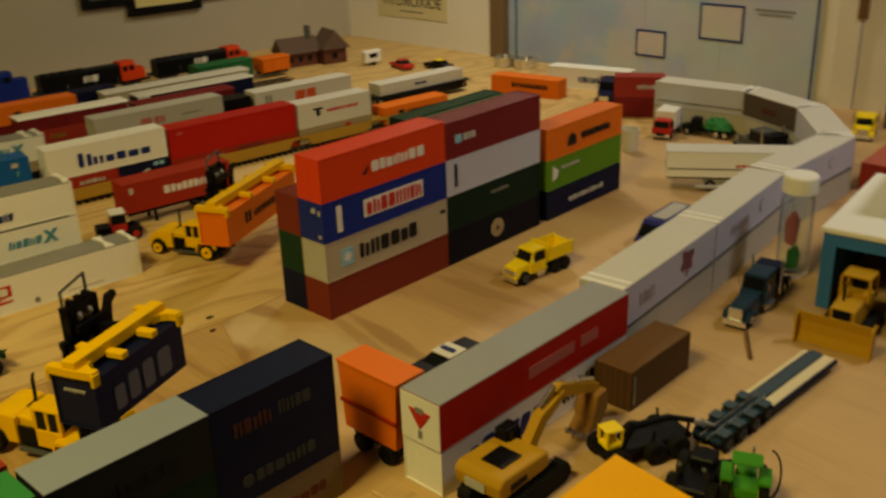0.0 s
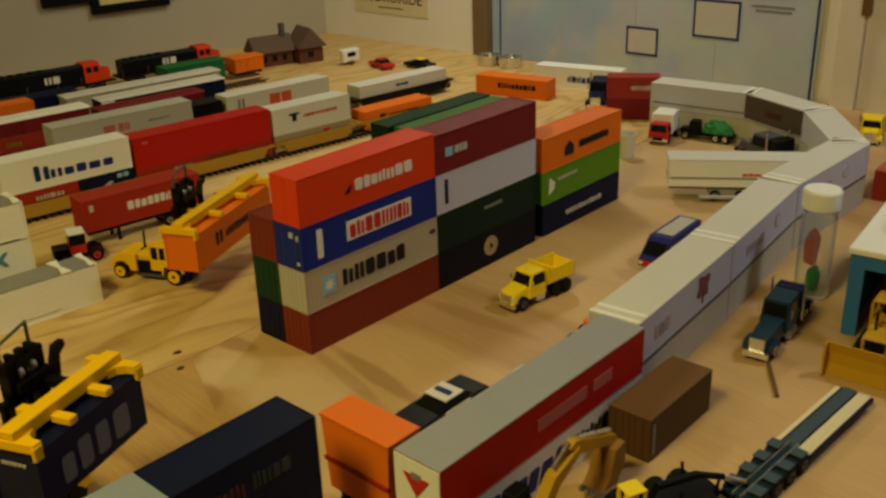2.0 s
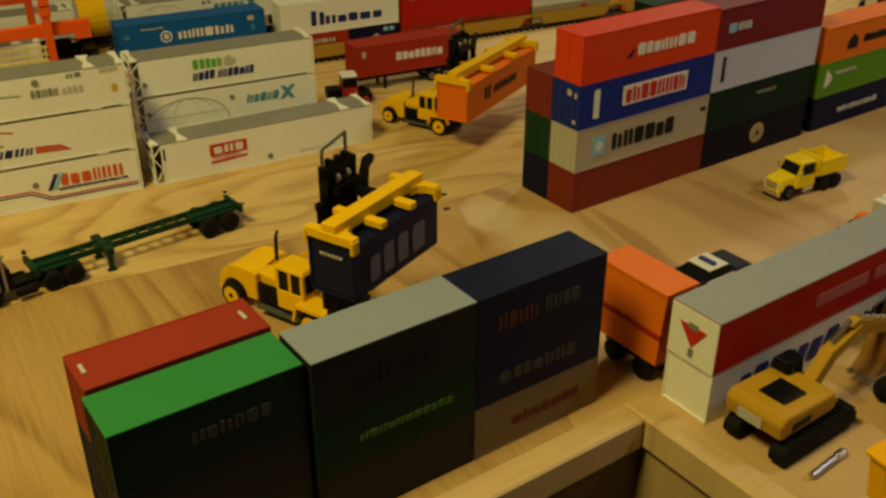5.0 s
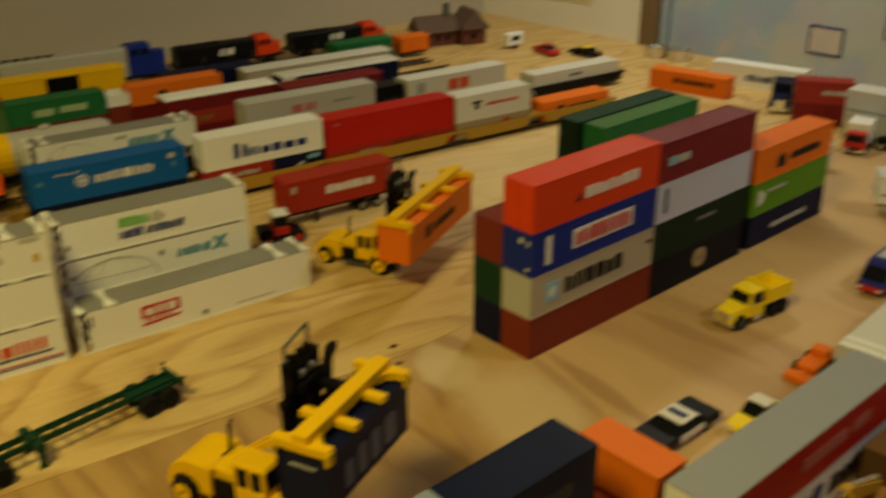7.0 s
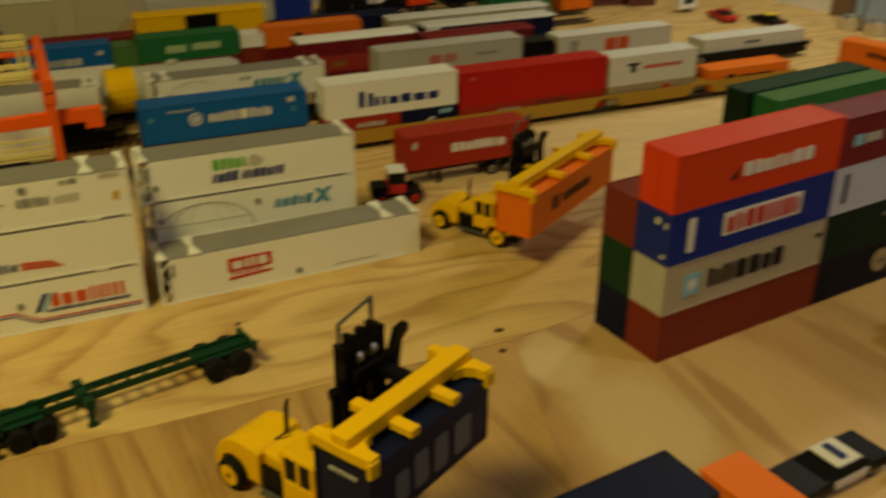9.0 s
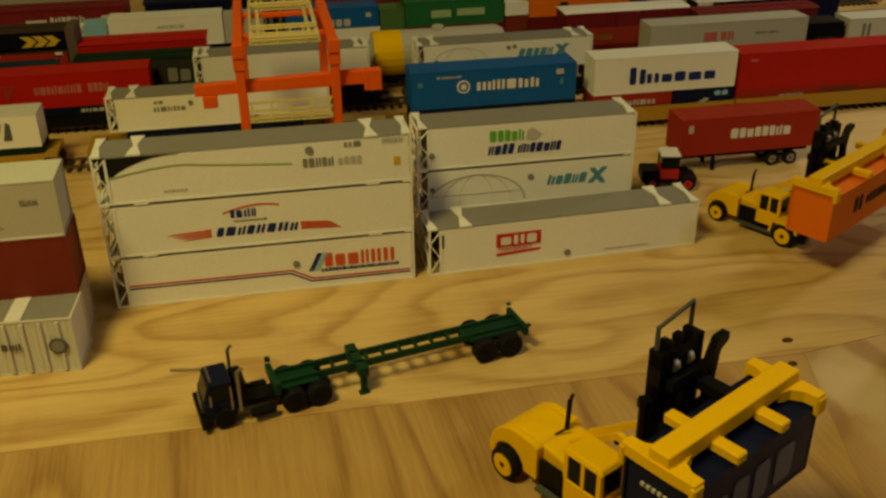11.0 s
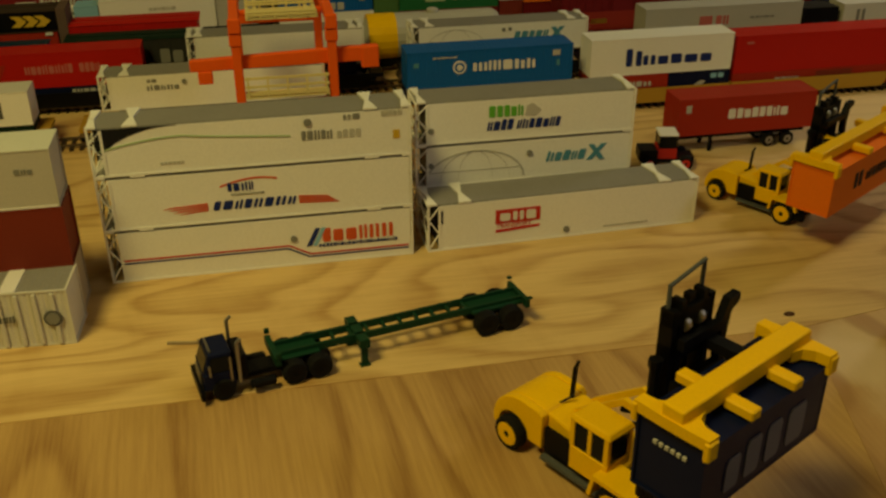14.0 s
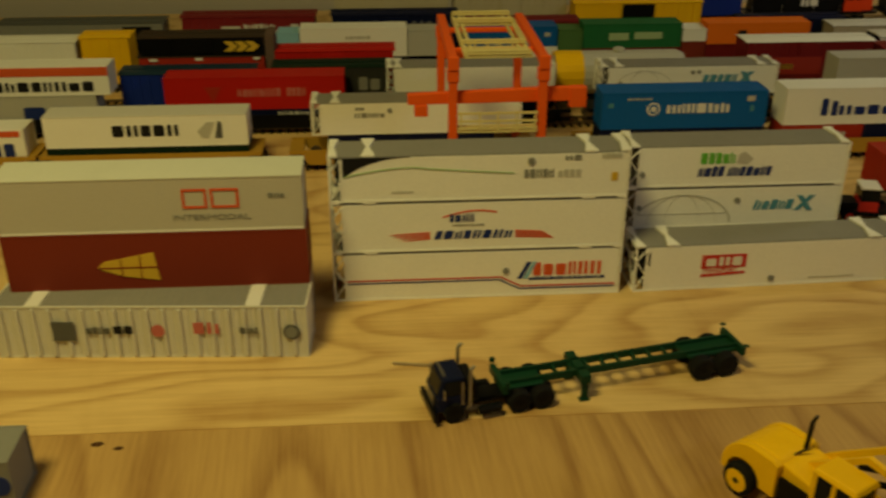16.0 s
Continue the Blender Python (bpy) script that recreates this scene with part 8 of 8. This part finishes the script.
loaded_truck(heading(-0.4890, 1.0000, 98) @ Matrix.Diagonal((1, 0.92, 0.95, 1)), "black toy truck carrying a bright green load")
semi_tractor(heading(-0.4000, 0.9550, 65), "small grey toy truck tractor by the edge wall", GREY, BLACK, 0.075)
semi_tractor(heading(-0.3400, 1.1050, 196) @ Matrix.Diagonal((0.95, 0.7, 0.78, 1)), "lemon yellow toy truck behind the edge wall", LEMON, LEMON, 0.070)
c = container("dark red container with a pink-red roof", 0.075, 0.0300, DULLRED, pose(-0.2290, 0.9080, 0, 0, 0, 3), roof=paint("pink_red_plastic", (0.42, 0.105, 0.07), 0.6), smooth=True, group=G, W=0.040)
c = container("dull red container beyond the blue shed", 0.130, 0.0300, BRICKRED, pose(-0.1730, 0.8930, 0, 0, 0, -4), smooth=True, group=G)
c = container("brown container with a yellow roof near the end wall", 0.240, 0.0330, PANELBROWN, pose(-0.3350, 1.1560, 0, 0, 0, -95), roof=LEMON, smooth=True, group=G, W=0.044)
cu = thing("paper_cup", pose(-0.5320, 0.8850, 0), "small cream paper cup beside the stacks", "cup")
bm = bmesh.new()
lathe(bm, [(0.0085, 0), (0.0110, 0.026), (0.0114, 0.0275), (0.0104, 0.0275), (0.0080, 0.002), (0.0004, 0.002)], 20)
part("cup", bm, CREAM, cu)

# farm house in the far corner
hs = thing("model_house", yard(0.935, 0.674) @ pose(0, 0, 0, 0, 0, -8) @ Matrix.Scale(0.8, 4), "weathered brown model house with a gabled roof", "house")
boxpart("wall", (-0.050, 0.0, 0.0, 0.080, 0, 0.030), HOUSEBROWN, hs)
bm = bmesh.new()
slab(bm, [(-0.056, 0.028), (0.006, 0.028), (0.006, 0.0305), (-0.025, 0.060), (-0.056, 0.0305)], 1, -0.006, 0.086)
part("roof", bm, ROOFBROWN, hs)
boxpart("wing", (-0.034, 0.020, 0.086, 0.140, 0, 0.032), HOUSEBROWN, hs)
bm = bmesh.new()
slab(bm, [(0.082, 0.032), (0.146, 0.032), (0.146, 0.0345), (0.113, 0.072), (0.082, 0.0345)], 0, -0.040, 0.026)
part("wing_roof", bm, ROOFBROWN, hs)
boxpart("chimney", (-0.028, -0.018, 0.064, 0.074, 0.050, 0.082), GREY, hs)
for y in (0.012, 0.034, 0.056):
    boxpart("window", (-0.0004, 0.0008, y, y + 0.010, 0.010, 0.022), WINDOW, hs)
boxpart("window", (0.0198, 0.0208, 0.105, 0.118, 0.012, 0.024), WINDOW, hs)
sm = thing("shed_car", yard(1.040, 0.578), "small white toy caravan near the house", "caravan")
boxpart("body", (-0.014, 0.0, 0, 0.034, 0.005, 0.026), WHITE, sm, bevel=0.002)
boxpart("window", (-0.0002, 0.0006, 0.008, 0.024, 0.014, 0.021), WINDOW, sm)
for x in (-0.0125, -0.0015):
    wheel(sm, x, 0.017, 0.0042, 0.0042, 0.0030, STEEL)
motor_car(yard(1.075, 0.523) @ pose(0, 0, 0, 0, 0, 80), INKRED, INKRED, "small red toy car near the house")
motor_car(yard(1.115, 0.474) @ pose(0, 0, 0, 0, 0, 95), BLACK, LEMON, "small black toy car with a yellow roof")

# ---------- the end wall ----------
YW = Y_END
bm = bmesh.new()
box(bm, -1.560, -1.0435, YW - 0.012, YW - 0.0005, -0.03, 1.2)
solid("panel_white", bm, WALLWHITE, "smooth white wall panel by the corner", "wall panel", "structure")
bm = bmesh.new()
box(bm, -1.043, -1.0125, YW - 0.020, YW - 0.0005, -0.03, CEIL_Z - 0.01)
soften(bm, 0.002, 1)
solid("trim_post", bm, TRIM, "brown wooden trim post on the end wall", "trim", "structure")
bm = bmesh.new()
box(bm, -1.60, -0.40, YW - 0.012, YW - 0.001, -0.05, -0.0305)
solid("trim_ledge", bm, PINE, "thin pine ledge along the end wall", "trim", "structure")


def chart_paper(name, sea, land):
    m, t, b = nodes_of(name)
    co = add(t, "ShaderNodeTexCoord")
    n = add(t, "ShaderNodeTexNoise", Scale=3.6, Detail=7.0, Roughness=0.62)
    w = add(t, "ShaderNodeTexNoise", Scale=14.0, Detail=4.0)
    t.links.new(co.outputs["Object"], n.inputs["Vector"])
    t.links.new(co.outputs["Object"], w.inputs["Vector"])
    cr = add(t, "ShaderNodeValToRGB")
    cr.color_ramp.elements[0].position, cr.color_ramp.elements[0].color = 0.47, (*sea, 1)
    cr.color_ramp.elements[1].position, cr.color_ramp.elements[1].color = 0.53, (*land, 1)
    t.links.new(n.outputs["Fac"], cr.inputs["Fac"])
    mx = add(t, "ShaderNodeMix")
    mx.data_type, mx.blend_type = "RGBA", "MULTIPLY"
    mx.inputs["Factor"].default_value = 0.35
    t.links.new(cr.outputs["Color"], mx.inputs["A"])
    t.links.new(w.outputs["Color"], mx.inputs["B"])
    t.links.new(mx.outputs["Result"], b.inputs["Base Color"])
    b.inputs["Roughness"].default_value = 0.28
    return m


CHART = chart_paper("laminated_chart", (0.42, 0.54, 0.74), (0.55, 0.60, 0.64))
INSET = chart_paper("chart_inset", (0.52, 0.60, 0.74), (0.68, 0.64, 0.56))
mp = thing("wall_map", pose(-1.000, YW, 0), "large laminated blue wall map with framed insets", "map")
boxpart("sheet", (-0.0115, 0.537, -0.0035, -0.0008, -0.030, 0.80), CHART, mp)
for x0, x1, z0, z1 in ((0.247, 0.300, 0.032, 0.073), (0.355, 0.425, 0.068, 0.121), (0.412, 0.492, 0.137, 0.202)):
    boxpart("inset", (x0 + 0.003, x1 - 0.003, -0.0043, -0.0034, z0 + 0.003, z1 - 0.003), INSET, mp)
    bm = bmesh.new()
    for d in ((x0, x1, z0, z0 + 0.003), (x0, x1, z1 - 0.003, z1), (x0, x0 + 0.003, z0 + 0.003, z1 - 0.003), (x1 - 0.003, x1, z0 + 0.003, z1 - 0.003)):
        box(bm, d[0], d[1], -0.0047, -0.0034, d[2], d[3])
    part("inset_frame", bm, INKBLUE, mp)
for x0, x1, z in ((0.440, 0.500, 0.116), (0.446, 0.496, 0.110)):
    boxpart("caption_bar", (x0, x1, -0.0041, -0.0034, z, z + 0.003), INKGREY, mp)
boxpart("border_line", (0.530, 0.533, -0.0041, -0.0034, -0.028, 0.795), INKBLUE, mp)
boxpart("border_line", (0.004, 0.007, -0.0041, -0.0034, -0.028, 0.795), INKBLUE, mp)
for k in range(1, 4):
    boxpart("fold_line", (0.52 * k / 4, 0.52 * k / 4 + 0.0012, -0.0040, -0.0034, -0.028, 0.795), INKPALE, mp)
boxpart("fold_line", (0.008, 0.515, -0.0040, -0.0034, 0.165, 0.1662), INKPALE, mp)

# hazard notice
sg = thing("hazard_sign", pose(-1.330, YW - 0.0125, 0.051), "cream hazard notice with black capital letters", "sign")
boxpart("card", (0, 0.182, -0.0012, 0, 0, 0.150), paint("cream_card", (0.72, 0.66, 0.42), 0.5), sg)


def words(text, size, x, z, parent, material, y=-0.0014):
    cu = bpy.data.curves.new("words", "FONT")
    cu.body, cu.size, cu.align_x, cu.extrude = text, size, "CENTER", 0.0002
    tmp = new("words", cu)
    me = bpy.data.meshes.new_from_object(tmp.evaluated_get(bpy.context.evaluated_depsgraph_get()))
    bpy.data.objects.remove(tmp)
    me.transform(pose(x, y, z, 90, 0, 0))
    me.materials.clear()
    me.materials.append(material)
    ob = new("lettering", me)
    ob.parent = parent
    return ob


words("SODIUM", 0.027, 0.092, 0.048, sg, INKBLACK)
words("HYDROXIDE", 0.027, 0.092, 0.020, sg, INKBLACK)
boxpart("small_print", (0.060, 0.122, -0.0016, -0.0010, 0.009, 0.0115), INKGREY, sg)

# cream door right of the map
dr = thing("door_1", pose(-0.4340, YW, 0), "cream panelled door with a dark hinge", "door", kind="structure")
boxpart("frame", (0, 0.030, -0.022, -0.0005, FLOOR_Z, 1.12), DOORWHITE, dr)
boxpart("frame", (0.832, 0.862, -0.022, -0.0005, FLOOR_Z, 1.12), DOORWHITE, dr)
boxpart("frame", (0.031, 0.831, -0.022, -0.0005, 1.09, 1.12), DOORWHITE, dr)
lf = boxpart("leaf", (0.031, 0.831, -0.014, -0.0008, FLOOR_Z + 0.01, 1.089), DOORWHITE, dr)
for x0 in (0.13, 0.47):
    for z0, z1 in ((0.08, 0.55), (0.62, 1.0), (-0.75, -0.02)):
        bm = bmesh.new()
        for d in ((x0, x0 + 0.26, z0, z0 + 0.015), (x0, x0 + 0.26, z1 - 0.015, z1), (x0, x0 + 0.015, z0 + 0.015, z1 - 0.015), (x0 + 0.245, x0 + 0.26, z0 + 0.015, z1 - 0.015)):
            box(bm, d[0], d[1], -0.019, -0.0138, d[2], d[3])
        part("moulding", bm, DOORWHITE, lf)
boxpart("hinge", (0.026, 0.036, -0.024, -0.0140, 0.12, 0.20), BROWN, dr)

# picture frames on the back wall
for u0, u1, z0, z1 in ((0.668, 0.742, 0.114, 0.233), (0.745, 0.880, 0.094, 0.318), (0.883, 0.950, 0.109, 0.228)):
    fr = thing("picture_frame", yard(u0, 0.8595) @ pose(0.0, 0, 0), "dark framed picture hanging on the wall", "picture", "pictures on the wall")
    w = u1 - u0
    bm = bmesh.new()
    t = 0.013
    for d in ((0, w, z0, z0 + t), (0, w, z1 - t, z1), (0, t, z0 + t, z1 - t), (w - t, w, z0 + t, z1 - t)):
        box(bm, 0.0002, 0.010, d[0], d[1], d[2], d[3])
    part("frame", bm, BLACK, fr)
    boxpart("picture", (0.0002, 0.005, t, w - t, z0 + t, z1 - t), PALEYEL if w > 0.1 else GREY, fr)

# unseen lamp bodies, added around the lights above the table
for px, py, pz in ((-0.26, -0.44, 1.00), (0.14, 0.92, 0.78), (-0.88, 1.02, 0.66)):
    pl = thing("unseen_lamp", pose(px, py, CEIL_Z), "unseen pendant shade, added around a light above the table", "lamp", "pendant lamps")
    d = CEIL_Z - pz
    bm = bmesh.new()
    lathe(bm, [(0.030, -0.0005), (0.030, -0.02), (0.004, -0.022), (0.004, 0.11 - d), (0.040, 0.10 - d), (0.172, 0.002 - d), (0.169, 0.0 - d), (0.036, 0.095 - d)], 28)
    part("shade", bm, WHITE, pl)
